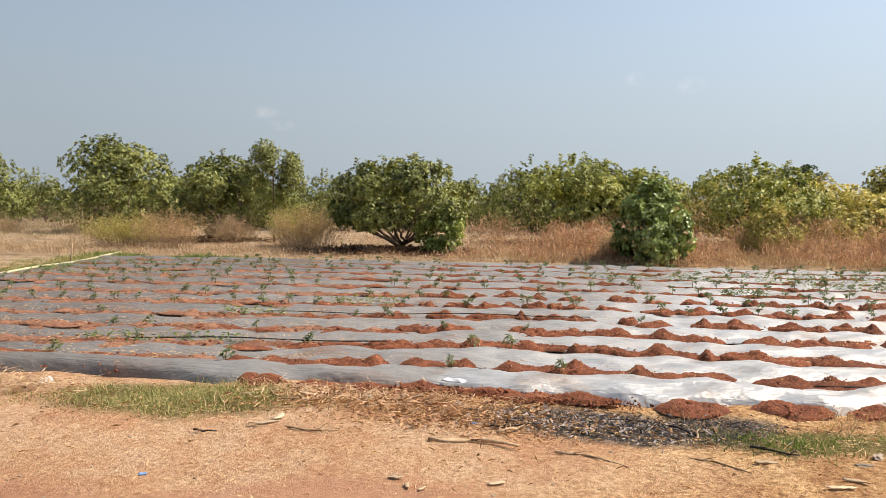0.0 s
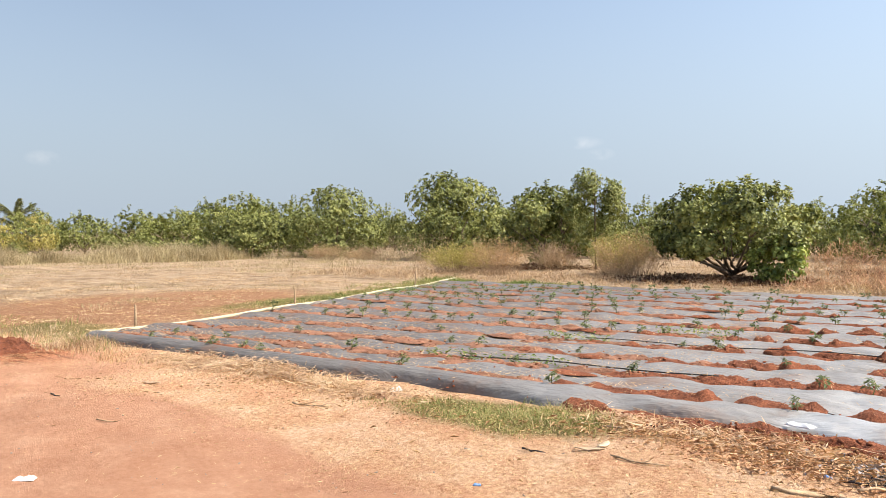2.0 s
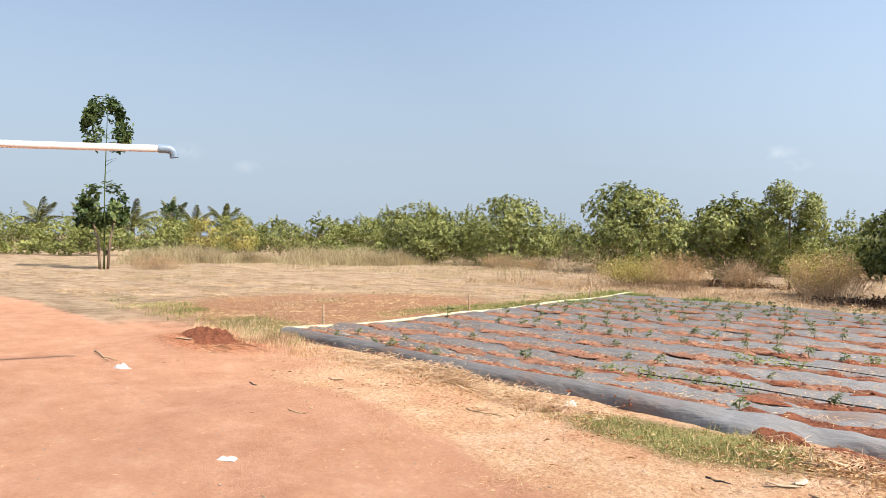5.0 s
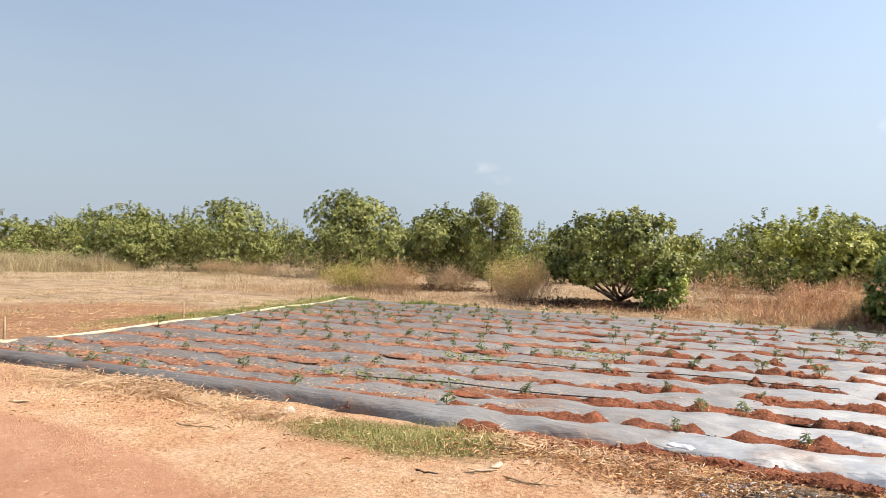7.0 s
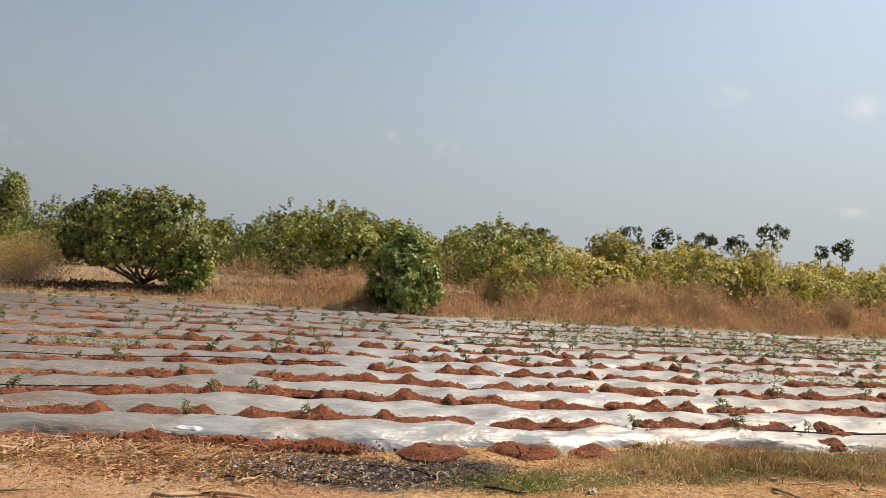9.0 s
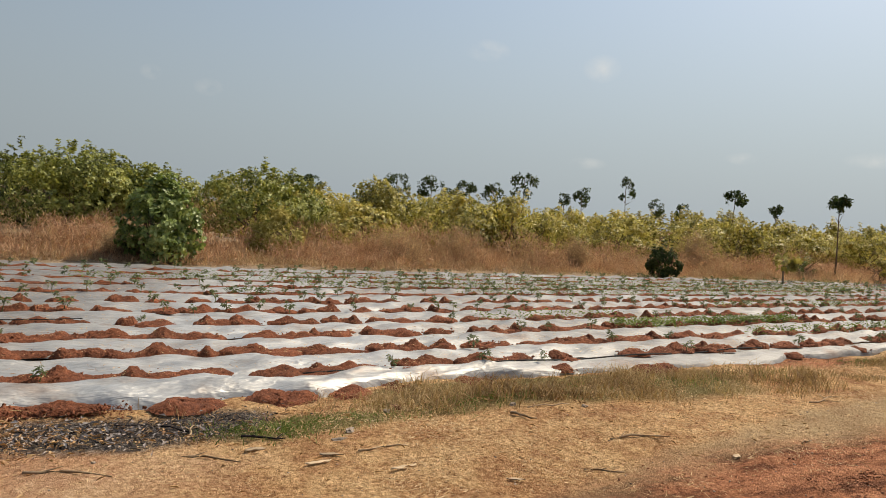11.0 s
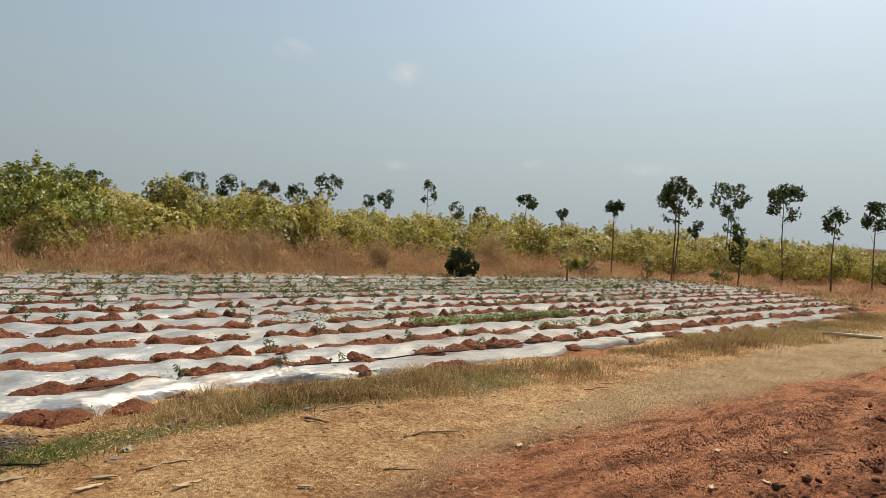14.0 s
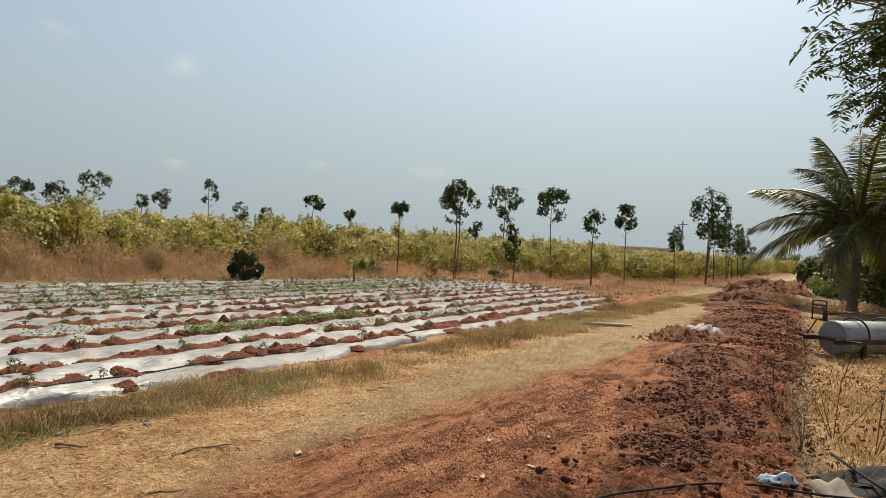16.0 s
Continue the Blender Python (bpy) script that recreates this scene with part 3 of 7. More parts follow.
def furrow(k, x):
    """The line in front of bed k."""
    if k == 0:
        return near_edge(x)
    if k == 1:
        return first_furrow(x)
    if k <= 4:
        return ROW_Y[k] + sway(x)
    fourth = ROW_Y[4] + sway(x)
    return fourth + (far_edge(x) - fourth) * (ROW_Y[k] - ROW_Y[4]) / (ROW_Y[12] - ROW_Y[4])


def road_left(x):
    return np.interp(x, [-20, -8, -6, -4, -2.7, -1.4, 0.2, 2, 3, 6, 9, 13.6, 28.7, 91, 200], [4.4, 4.45, 4.4, 4.0, 3.8, 4.2, 4.0, 3.7, 3.8, 4.7, 5.1, 5.5, 6.95, 9.6, 14])


def road_right(x):
    return np.interp(x, [-40, 2.0, 3.6, 6.3, 10.6, 14.6, 37.7, 101, 200], [-30, -6.0, 3.0, 3.25, 3.75, 3.85, 6.3, 9.3, 13.2])


def in_field(x, y, soft=0.25):
    return smooth01(y - near_edge(x), 0, soft) * smooth01(far_edge(x) + 0.15 - y, 0, soft) * smooth01(x - left_end(y), -soft, 0) * smooth01(right_end(y) - x, -soft, 0)


def lift(x, y):
    """Height of the ground: gentle unevenness, a bank of dug soil along the track."""
    x, y = np.asarray(x, float), np.asarray(y, float)
    wave = 0.018 * np.sin(1.3 * x + 0.7 * y) + 0.014 * np.sin(0.9 * x - 1.7 * y + 1) + 0.01 * np.sin(3.1 * x + 2.3 * y + 2) + 0.008 * np.sin(4.7 * x - 3.9 * y)
    wave = wave * smooth01(np.hypot(x, y), 0.5, 4) - 0.03
    f = in_field(x, y)
    # the bank stands beside the track and grows with distance
    top = np.interp(x, [4.5, 8, 13, 15, 18, 24, 40, 80, 120], [0.0, 0.03, 0.05, 0.07, 0.12, 0.18, 0.24, 0.28, 0.0])
    d = (y - (road_right(x) - 1.6)) / 1.2
    lump = 1 + 0.35 * np.sin(2.1 * x + 1.2 * y) + 0.25 * np.sin(3.7 * x - 2.0 * y)
    bank = top * np.exp(-d * d) * lump * smooth01(x, 4, 7)
    return np.where(f > 0.02, -0.04 * f + wave * (1 - f), wave) + bank


# ---- ground ----
def spread(lo, hi, step, reach, grow=1.16):
    inner = list(np.arange(lo, hi + 1e-6, step))
    out, s, v = [], step, hi
    while v < reach:
        s *= grow
        v += s
        out.append(v)
    low, s, v = [], step, lo
    while v > -reach:
        s *= grow
        v -= s
        low.append(v)
    return np.array(low[::-1] + inner + out)


gx, gy = spread(-14, 18, 0.11, 1500), spread(0.2, 7.4, 0.09, 1500)
GX, GY = np.meshgrid(gx, gy, indexing="ij")
rng = np.random.default_rng(4)
near_w = np.exp(-((GX - 3) / 14) ** 2) * (np.abs(GY - 3.5) < 4)
GZ = lift(GX, GY) + near_w * (1 - in_field(GX, GY)) * rng.normal(0, 0.006, GX.shape)
clod_zone = smooth01(road_right(GX) - 0.65 - GY + 0.3 * np.sin(GX * 1.7), 0, 0.9) * smooth01(GY - (road_right(GX) - 2.9), 0, 0.6) * smooth01(GX, 3.4, 5.0) * smooth01(140 - GX, 0, 30)
GZ += clod_zone * (rng.normal(0, 0.03, GX.shape) + 0.05 * np.sin(GX * 4.1 + 2 * np.sin(GY * 3)) * np.sin(GY * 5.3 + GX)) * (GX < 30)
verts = np.column_stack([GX.ravel(), GY.ravel(), GZ.ravel()])
ni, nj = len(gx), len(gy)
ii, jj = np.meshgrid(np.arange(ni - 1), np.arange(nj - 1), indexing="ij")
q = (ii * nj + jj).ravel()
tris = np.concatenate([np.stack([q, q + nj, q + nj + 1], 1), np.stack([q, q + nj + 1, q + 1], 1)])
ground_me = fast_mesh("ground", verts, tris, smooth=True)


def zone_layer(name, values):
    at = ground_me.attributes.new(name, "FLOAT", "POINT")
    at.data.foreach_set("value", np.asarray(values, np.float32).ravel())


def blob(cx, cy, rx, ry):
    return np.clip(1.25 - np.sqrt(((GX - cx) / rx) ** 2 + ((GY - cy) / ry) ** 2) * 0.75, 0, 1)


road = smooth01(road_left(GX) - GY, -0.5, 0.5) * smooth01(GY - road_right(GX), -0.4, 0.3) * smooth01(GX + 26, 0, 8)
zone_layer("zone_road", np.maximum(road * (1 - smooth01(GX, 1.0, 4.5) * smooth01(GY - road_right(GX), -0.6, 0.2)), blob(-11.2, 4.7, 3.4, 1.3)))
zone_layer("zone_track", road * smooth01(GX, 0.5, 4.0))
zone_layer("zone_tilled", np.maximum.reduce([blob(-15.0, 10.0, 3.6, 4.2), blob(-14.0, 7.6, 2.5, 1.6), 0.9 * smooth01(GX - right_end(GY), 0.5, 3.0) * smooth01(GY - road_left(GX), 0.6, 1.8) * (GX > 10)]))
zone_layer("zone_straw", smooth01(GY - road_left(GX), -1.6, -0.3) * smooth01(near_edge(GX) + 0.1 - GY, -0.1, 0.1) * smooth01(GX + 13, 0, 2) * smooth01(60 - GX, 0, 20) * 0.85)
zone_layer("zone_tan", smooth01(GX + 0.8 * np.sin(GY * 2.3), -3.5, 2.8) * smooth01(GY - road_left(GX), -1.6, -0.3) * smooth01(near_edge(GX) + 0.1 - GY, -0.1, 0.1) * smooth01(60 - GX, 0, 20) * 0.9 + smooth01(GX, 4.3, 5.6) * smooth01(road_right(GX) - 2.6 - GY, -0.3, 0.5) * smooth01(40 - GX, 0, 10) * 0.9)
zone_layer("zone_moist", np.maximum.reduce([blob(-10.9, 5.0, 1.3, 0.7), in_field(GX, GY), blob(5.8, 3.1, 3.4, 0.95), blob(4.2, 2.7, 1.6, 0.8), blob(9.5, 3.3, 3.0, 0.6), smooth01(GX, 3.6, 5.2) * smooth01(road_right(GX) + 0.3 - GY, 0, 0.5) * smooth01(GY - (road_right(GX) - 1.8), 0, 0.4) * smooth01(40 - GX, 0, 20) * 0.9, blob(8.5, 6.6, 1.6, 0.4) * 0.8,
                                        blob(26, 8.0, 5, 1.2) * 0.8, smooth01(GY - far_edge(GX), -0.2, 0.1) * smooth01(far_edge(GX) + 1.0 - GY, 0, 0.6) * (GX > 20) * 0.7]))
zone_layer("zone_clod", clod_zone)
zone_layer("zone_green", np.maximum.reduce([blob(-3.3, 5.65, 1.1, 0.5), blob(1.7, 5.45, 0.8, 0.25), blob(-12.9, 14.5, 0.8, 4.5), blob(-12.6, 6.6, 1.4, 0.7), smooth01(near_edge(GX) - 0.02 - GY, 0, 0.1) * smooth01(GY - (near_edge(GX) - 1.25), -0.35, 0.5) * smooth01(GX, 1.5, 3.0) * 0.76 * (1 - smooth01(GX, 6.3, 7.2) * smooth01(11.8 - GX, 0, 1))]))
zone_layer("zone_ash", np.maximum(blob(0.3, 5.62, 0.95, 0.4), blob(1.05, 5.75, 0.4, 0.3)))
single("ground", ground_me, "ground", Matrix(), "dry red earth with bleached straw and a dirt track", "ground", kind="structure")


# ---- mulch beds: film, soil mounds that hold it down ----
def mound_mesh(seed, nu=29, nv=17):
    r = np.random.default_rng(seed)
    u, v = np.linspace(-1, 1, nu), np.linspace(-1, 1, nv)
    U, V = np.meshgrid(u, v, indexing="ij")
    p1, p2 = r.uniform(0, 6, 2)
    rad = np.sqrt((U - r.uniform(-0.2, 0.2)) ** 2 + V ** 2)
    rim = np.clip(1 - U ** 2 - V ** 2, 0, 1) ** 0.8 * (0.9 + 0.2 * np.clip(1 - rad, 0, 1))
    Z = rim * (1 + 0.3 * np.sin(5 * U + p1) + 0.18 * np.sin(7 * V + 3 * U + p2)) + r.normal(0, 0.075, U.shape) * np.clip(rim * 4, 0, 1)
    sq = np.sqrt(np.maximum(1 - 0.5 * np.stack([V ** 2, U ** 2]), 0.1))
    X, Y = U * sq[0] * (1 + r.normal(0, 0.03, U.shape)), V * sq[1] * (1 + r.normal(0, 0.05, U.shape))
    Z = np.where(rim <= 0.02, -0.25, Z)
    i, j = np.meshgrid(np.arange(nu - 1), np.arange(nv - 1), indexing="ij")
    k = (i * nv + j).ravel()
    me = fast_mesh("soil_mound", np.column_stack([X.ravel(), Y.ravel(), Z.ravel()]), np.concatenate([np.stack([k, k + nv, k + nv + 1], 1), np.stack([k, k + nv + 1, k + 1], 1)]), smooth=False)
    me.materials.append(M["red_soil"])
    return me


# heaps along the front edge of the film: place along x, half length, height
FRONT_HEAPS = [(0.92, 0.3, 0.1), (1.68, 0.33, 0.13), (2.3, 0.22, 0.09), (2.75, 0.14, 0.07), (3.6, 0.2, 0.08), (-0.55, 0.3, 0.08)]
MOUNDS = [mound_mesh(s) for s in range(10)]
OLD_MOUNDS = [me.copy() for me in MOUNDS]
for me in OLD_MOUNDS:
    me.materials.clear()
    me.materials.append(M["old_soil"])
rng = np.random.default_rng(11)
mound_spots = []
for k in range(BEDS):
    n = 640
    y_mid = float(furrow(k, 0))
    x0, x1 = float(left_end(y_mid)) + 0.05, float(right_end(float(furrow(k, 24)) + 0.3))
    xs = np.linspace(x0, x1, n)
    across = np.array([0, 0.05, 0.1, 0.16, 0.23, 0.31, 0.4, 0.5, 0.6, 0.69, 0.77, 0.84, 0.9, 0.95, 1.0])
    ya, yb = furrow(k, xs), furrow(k + 1, xs)
    if k == 0:
        ya = ya + (0.05 * np.sin(xs * 2.3) + 0.04 * np.sin(xs * 5.1 + 1)) * (1 - 0.7 * smooth01(-xs, 2.5, 4.5))
    S = across[None]
    Y = ya[:, None] + (yb - ya)[:, None] * S
    swell = np.sin(np.pi * np.clip(S, 0, 1) ** 0.85) ** 0.9
    ph = rng.uniform(0, 6, 6)
    amp = 0.06 + 0.009 * np.sin(xs * 1.9 + ph[0]) + 0.008 * np.sin(xs * 4.3 + ph[1]) + 0.008 * np.sin(xs * 9.1 + ph[2])
    Z = swell * amp[:, None] + 0.012 + 0.012 * np.sin(xs[:, None] * 3.1 + S * 7 + ph[3]) + 0.009 * np.sin(xs[:, None] * 7.7 - S * 11 + ph[4]) + rng.normal(0, 0.002, (n, len(across)))
    # sags and folds of the loose film between the mounds
    X2 = xs[:, None] + 0.25 * np.sin(S * 5 + ph[2])
    Z = Z + 0.7 * (0.016 * np.sin(X2 * 6.3 + ph[0] + 1.5 * np.sin(X2 * 1.1)) * np.sin(S * 4.2 + X2 * 0.9) + 0.009 * np.sin(X2 * 13.7 + S * 9 + ph[1]) + 0.012 * np.sin(S * 17 + 2.2 * np.sin(X2 * 1.7 + ph[4]))) * (0.35 + 0.65 * smooth01(X2, -4.0, 0.5)) * np.sin(np.pi * np.clip(S, 0, 1)) ** 0.5
    if k == 0:
        # the old front strip lies taut on the left
        taut = smooth01(-xs, 2.5, 4.5)[:, None]
        Z = Z * (1 - 0.55 * smooth01(xs, 3, 6))[:, None]
        Z = Z * (1 - taut) + taut * (0.085 * swell + 0.02 + 0.006 * np.sin(xs[:, None] * 2.1 + S * 3))
        Z[:, 0], Z[:, 1] = -0.06, Z[:, 1] * 0.5
    Y = Y + 0.018 * np.sin(xs[:, None] * 3.3 + ph[5]) * np.sin(np.pi * S)
    v = np.column_stack([np.repeat(xs, len(across)), Y.ravel(), Z.ravel()])
    a = len(across)
    i, j = np.meshgrid(np.arange(n - 1), np.arange(a - 1), indexing="ij")
    qq = (i * a + j).ravel()
    t = np.concatenate([np.stack([qq, qq + a, qq + a + 1], 1), np.stack([qq, qq + a + 1, qq + 1], 1)])
    bed = thing("mulch_bed", Matrix(), "raised bed under silver plastic mulch film weighted with red soil", "planting bed", "mulch beds of the field")
    film = fast_mesh("mulch_film", v, t, smooth=True)
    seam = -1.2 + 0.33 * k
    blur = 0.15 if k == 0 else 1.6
    # old-to-new sheet seam, plus painted sun glare that fades right and back
    at = film.attributes.new("newness_glare", "FLOAT", "POINT")
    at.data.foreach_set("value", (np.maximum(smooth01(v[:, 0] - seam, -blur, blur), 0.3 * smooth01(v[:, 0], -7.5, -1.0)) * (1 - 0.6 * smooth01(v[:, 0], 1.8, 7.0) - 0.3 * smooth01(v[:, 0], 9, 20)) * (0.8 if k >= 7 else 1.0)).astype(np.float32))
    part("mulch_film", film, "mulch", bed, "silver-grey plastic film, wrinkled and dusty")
    # mounds of soil along the front furrow of this bed, and lower soil spread between them
    def mound(x, y, half, deep, high, z=0.02):
        ob = part("soil_mound", (OLD_MOUNDS if x < -3.4 + 1.2 * rng.normal() and k > 0 else MOUNDS)[rng.integers(10)], "red_soil", bed)
        ob.matrix_basis = Matrix.Translation((x, y, z)) @ Matrix.Rotation(rng.normal(0, 0.1) + (math.pi if rng.random() < 0.5 else 0), 4, "Z") @ Matrix.Diagonal((half, deep, high, 1))
        mound_spots.append((x, y, half, k))

    if k < 9:
        for mx in np.arange(x0 + 0.3, -2.6, 0.26):
            for s in (rng.uniform(0.55, 0.95), rng.uniform(0.65, 1.0)):
                if rng.random() > 0.62 * float(smooth01(-mx, 2.0, 5.0)):
                    continue
                mound(mx + rng.normal(0, 0.1), float(furrow(k, mx)) * (1 - s) + float(furrow(k + 1, mx)) * s, rng.uniform(0.1, 0.3), rng.uniform(0.06, 0.12), rng.uniform(0.012, 0.03), 0.06)
    if k == 0:
        for mx, half, high in FRONT_HEAPS:
            mound(mx, float(near_edge(mx)) - 0.07, half, 0.22, high * 0.52, -0.035)
        mound(-2.75, float(near_edge(-2.75)) - 0.03, 0.27, 0.13, 0.07, 0.0)
        for mx in np.arange(-2.1, 0.2, 0.24):
            mound(mx + rng.normal(0, 0.07), float(near_edge(mx)) - 0.06 + rng.normal(0, 0.04), rng.uniform(0.14, 0.34), rng.uniform(0.08, 0.15), rng.uniform(0.03, 0.06), -0.01)
        for mx in np.arange(4.3, x1 - 0.3, 0.55):
            if rng.random() < 0.55:
                mound(mx + rng.normal(0, 0.15), float(near_edge(mx)) + rng.normal(0.02, 0.05), rng.uniform(0.16, 0.36), rng.uniform(0.1, 0.16), rng.uniform(0.035, 0.06), 0.0)
        continue
    x = x0 + 0.2
    far = k >= 7
    while x < x1 - 0.2:
        left = x < -2.5
        half = rng.uniform(0.07, 0.16) if far else rng.uniform(0.12, 0.3)
        y = float(furrow(k, x + half)) + rng.normal(0, 0.035)
        if rng.random() > (0.45 if far else 0.06):
            mound(x + half, y, half, rng.uniform(0.05, 0.09) if far else rng.uniform(0.11, 0.18) * (1.25 if left else 1.0), rng.uniform(0.02, 0.045) if far else rng.uniform(0.042, 0.085) * (0.5 if left else 1.0), 0.05 if far else 0.035)
        if far:
            # thin soil strip added to draw the far furrow's dark line of shade and soil
            mound(x + 0.2, float(furrow(k, x + 0.2)) - 0.02, rng.uniform(0.26, 0.45), rng.uniform(0.05, 0.085), rng.uniform(0.02, 0.04), 0.03)
        if not far and rng.random() < 0.62:
            mound(x + 2 * half, y - 0.03 + rng.normal(0, 0.05), rng.uniform(0.16, 0.42), rng.uniform(0.1, 0.17), rng.uniform(0.03, 0.055), 0.03)
        if not far and rng.random() < (0.3 if left else 0.16):
            mound(x + half, y - rng.uniform(0.14, 0.3), rng.uniform(0.08, 0.2), rng.uniform(0.04, 0.08), rng.uniform(0.015, 0.03), 0.045)
        x += (0.45 + rng.normal(0, 0.05)) if far else 2 * half + rng.uniform(-0.08, 0.1) + (rng.uniform(0.1, 0.3) if rng.random() < 0.33 else 0.0)

# crumbs of red soil on and about the mounds
rng = np.random.default_rng(12)
pos, size = [], []
for x, y, half, k in mound_spots:
    for _ in range(26 if k == 0 else 14 if k < 6 else 4):
        pos.append((x + rng.normal(0, half * 0.6), y + (rng.normal(0, 0.075) if k else -abs(rng.normal(0, 0.16)) - 0.02), (0.03 if k else -0.01) + rng.uniform(0, 0.05)))
        size.append(0.004 + 0.02 * rng.random() ** 3)
xs = rng.uniform(-2.9, 0.5, 2600)
pos += [(x, float(near_edge(x)) - abs(rng.normal(0.12, 0.09)) - 0.03, -0.01 + rng.uniform(0, 0.03)) for x in xs]
size += list(0.003 + 0.012 * rng.random(2600) ** 3)
single("soil_crumbs", clods_mesh("soil_crumbs", np.array(pos), np.array(size), rng), "red_soil", Matrix(), "crumbs of red soil strewn over mulch film", "soil", kind="stuff")

# dry straw caught on the old left part of the beds
rng = np.random.default_rng(13)
n = 20000
sx = np.concatenate([rng.uniform(-11.8, -2.2, 14000), rng.uniform(-2.2, 9.0, 6000)])
kk = rng.integers(1, 9, n)
sy = np.array([float(furrow(k, x)) for k, x in zip(kk, sx)]) + rng.normal(0.0, 0.15, n)
single("bed_straw", litter_mesh("bed_straw", np.column_stack([sx, sy]), rng.uniform(0.075, 0.12, n), rng.uniform(0.02, 0.08, n), rng.uniform(0.003, 0.007, n), rng, 0.2), "straw", Matrix(), "dry straw scattered over the furrows", "straw", kind="stuff")


# ---- seedlings ----
def seedling_meshes(seed, tall):
    r = np.random.default_rng(seed)
    main = tube([(0, 0, -0.03), (r.normal(0, 0.01), r.normal(0, 0.01), tall * 0.5), (r.normal(0, 0.02), r.normal(0, 0.02), tall)], [0.006, 0.005, 0.003], 5)
    b, w, shoots = [], [], []
    for i in range(6):
        a = r.uniform(0, 6.28)
        z = tall * r.uniform(0.15, 0.9)
        end = Vector((math.cos(a), math.sin(a), r.uniform(0.3, 1.0))) * tall * r.uniform(0.25, 0.45)
        shoots.append(mesh_of("side_shoot", *tube([(0, 0, z), Vector((0, 0, z)) + end], [0.003, 0.002], 4)))
        for _ in range(6):
            b.append(Vector((0, 0, z)) + end * r.uniform(0.4, 1.0))
            aa = a + r.normal(0, 1.0)
            w.append((math.cos(aa), math.sin(aa), r.uniform(-0.9, 0.35)))
    b, w = np.array([tuple(p) for p in b]), np.array(w)
    up = unit(np.array([0, 0, 1.0]) + r.normal(0, 0.4, w.shape))
    n = len(b)
    sm = mesh_of("stem", *main)
    for me in [sm] + shoots:
        me.materials.append(M["stem"])
    lm = leaves_mesh("leaves", b, w, up, r.uniform(0.06, 0.1, n) * (tall / 0.22) ** 0.5, r.uniform(0.02, 0.034, n) * (tall / 0.22) ** 0.5, 0.2, 0.5)
    lm.materials.append(M["seedling"])
    return sm, lm, shoots


SEEDLINGS = [seedling_meshes(s, t) for s, t in ((1, 0.12), (2, 0.16), (3, 0.13), (4, 0.12), (5, 0.16), (6, 0.14))]
rng = np.random.default_rng(21)
spots = []
for k in range(1, BEDS):
    x = -11.0
    while x < float(right_end(10 + k * 0.6)) - 0.5:
        if k <= 4:
            step, keep = 0.45, 0.24
        elif k <= 6:
            step, keep = 0.45, 0.6
        else:
            step, keep = 0.45, 0.78
        if rng.random() < keep:
            spots.append((x + rng.normal(0, 0.07), float(furrow(k, x)) - 0.14 + rng.normal(0, 0.04), k))
        x += step
spots.sort(key=lambda s: s[1] + abs(s[0] - 2) * 0.05)
for x, y, k in spots[:290]:
    sm, lm, shoots = SEEDLINGS[rng.integers(0, 3) if k < 5 else rng.integers(3, 6)]
    s = rng.uniform(0.65, 1.0) if k < 5 else rng.uniform(0.75, 1.15)
    e = thing("seedling", Matrix.Translation((x, y, 0.07)) @ Matrix.Rotation(rng.uniform(0, 6.28), 4, "Z") @ Matrix.Scale(s, 4),
              "young green chilli seedling growing through mulch film" if k < 5 else "leafy low vegetable plant growing in mulch film", "seedling", "planted seedlings")
    stem = part("stem", sm, "stem", e)
    for me in shoots:
        part("side_shoot", me, "stem", stem)
    part("leaves", lm, "seedling", e)
vv, tt, o = [], [], 0
for x, y, k in spots[290:]:
    lm = SEEDLINGS[rng.integers(3, 6)][1]
    c = np.empty(len(lm.vertices) * 3, np.float32)
    lm.vertices.foreach_get("co", c)
    c = c.reshape(-1, 3) * rng.uniform(0.8, 1.25)
    a = rng.uniform(0, 6.28)
    c = np.column_stack([c[:, 0] * math.cos(a) - c[:, 1] * math.sin(a), c[:, 0] * math.sin(a) + c[:, 1] * math.cos(a), c[:, 2]]) + (x, y, 0.06)
    f = np.arange(len(c)).reshape(-1, 4)
    vv.append(c)
    tt.append(np.concatenate([f[:, [0, 1, 2]], f[:, [0, 2, 3]]]) + o)
    o += len(c)
single("seedling_rows", fast_mesh("seedling_rows", np.concatenate(vv), np.concatenate(tt)), "seedling", Matrix(), "rows of leafy green vegetable plants across the beds", "crop plants", kind="stuff")

# green weeds creeping along some furrows
rng = np.random.default_rng(23)
bb = []
for k, xa, xb, n in ((3, 7.5, 12.0, 2600), (2, 9.5, 16.0, 900), (4, 5.5, 8.5, 350), (5, 12, 18, 700), (7, 7, 20, 1500), (8, 4, 22, 3200), (9, 0, 24, 2800), (10, 2, 24, 1600), (2, -5.5, -3.6, 200), (4, -4.8, -3.9, 150), (5, -3.6, -2.6, 150), (7, 2.4, 3.2, 160), (10, -12, -6, 350), (8, -12, -8, 250)):
    x = rng.uniform(xa, xb, n)
    bb.append(np.column_stack([x, furrow(k, x) + rng.normal(0, 0.1, n), rng.uniform(0.05, 0.16, n)]))
bb = np.concatenate(bb)
n = len(bb)
single("furrow_weeds", leaves_mesh("furrow_weeds", bb, np.column_stack([rng.normal(0, 1, (n, 2)), rng.uniform(0, 0.8, n)]), rng.normal(0, 0.4, (n, 3)) + (0, 0, 1), rng.uniform(0.03, 0.075, n), rng.uniform(0.012, 0.03, n)), "weed", Matrix(), "low green weeds creeping along the furrows", "weeds", kind="stuff")

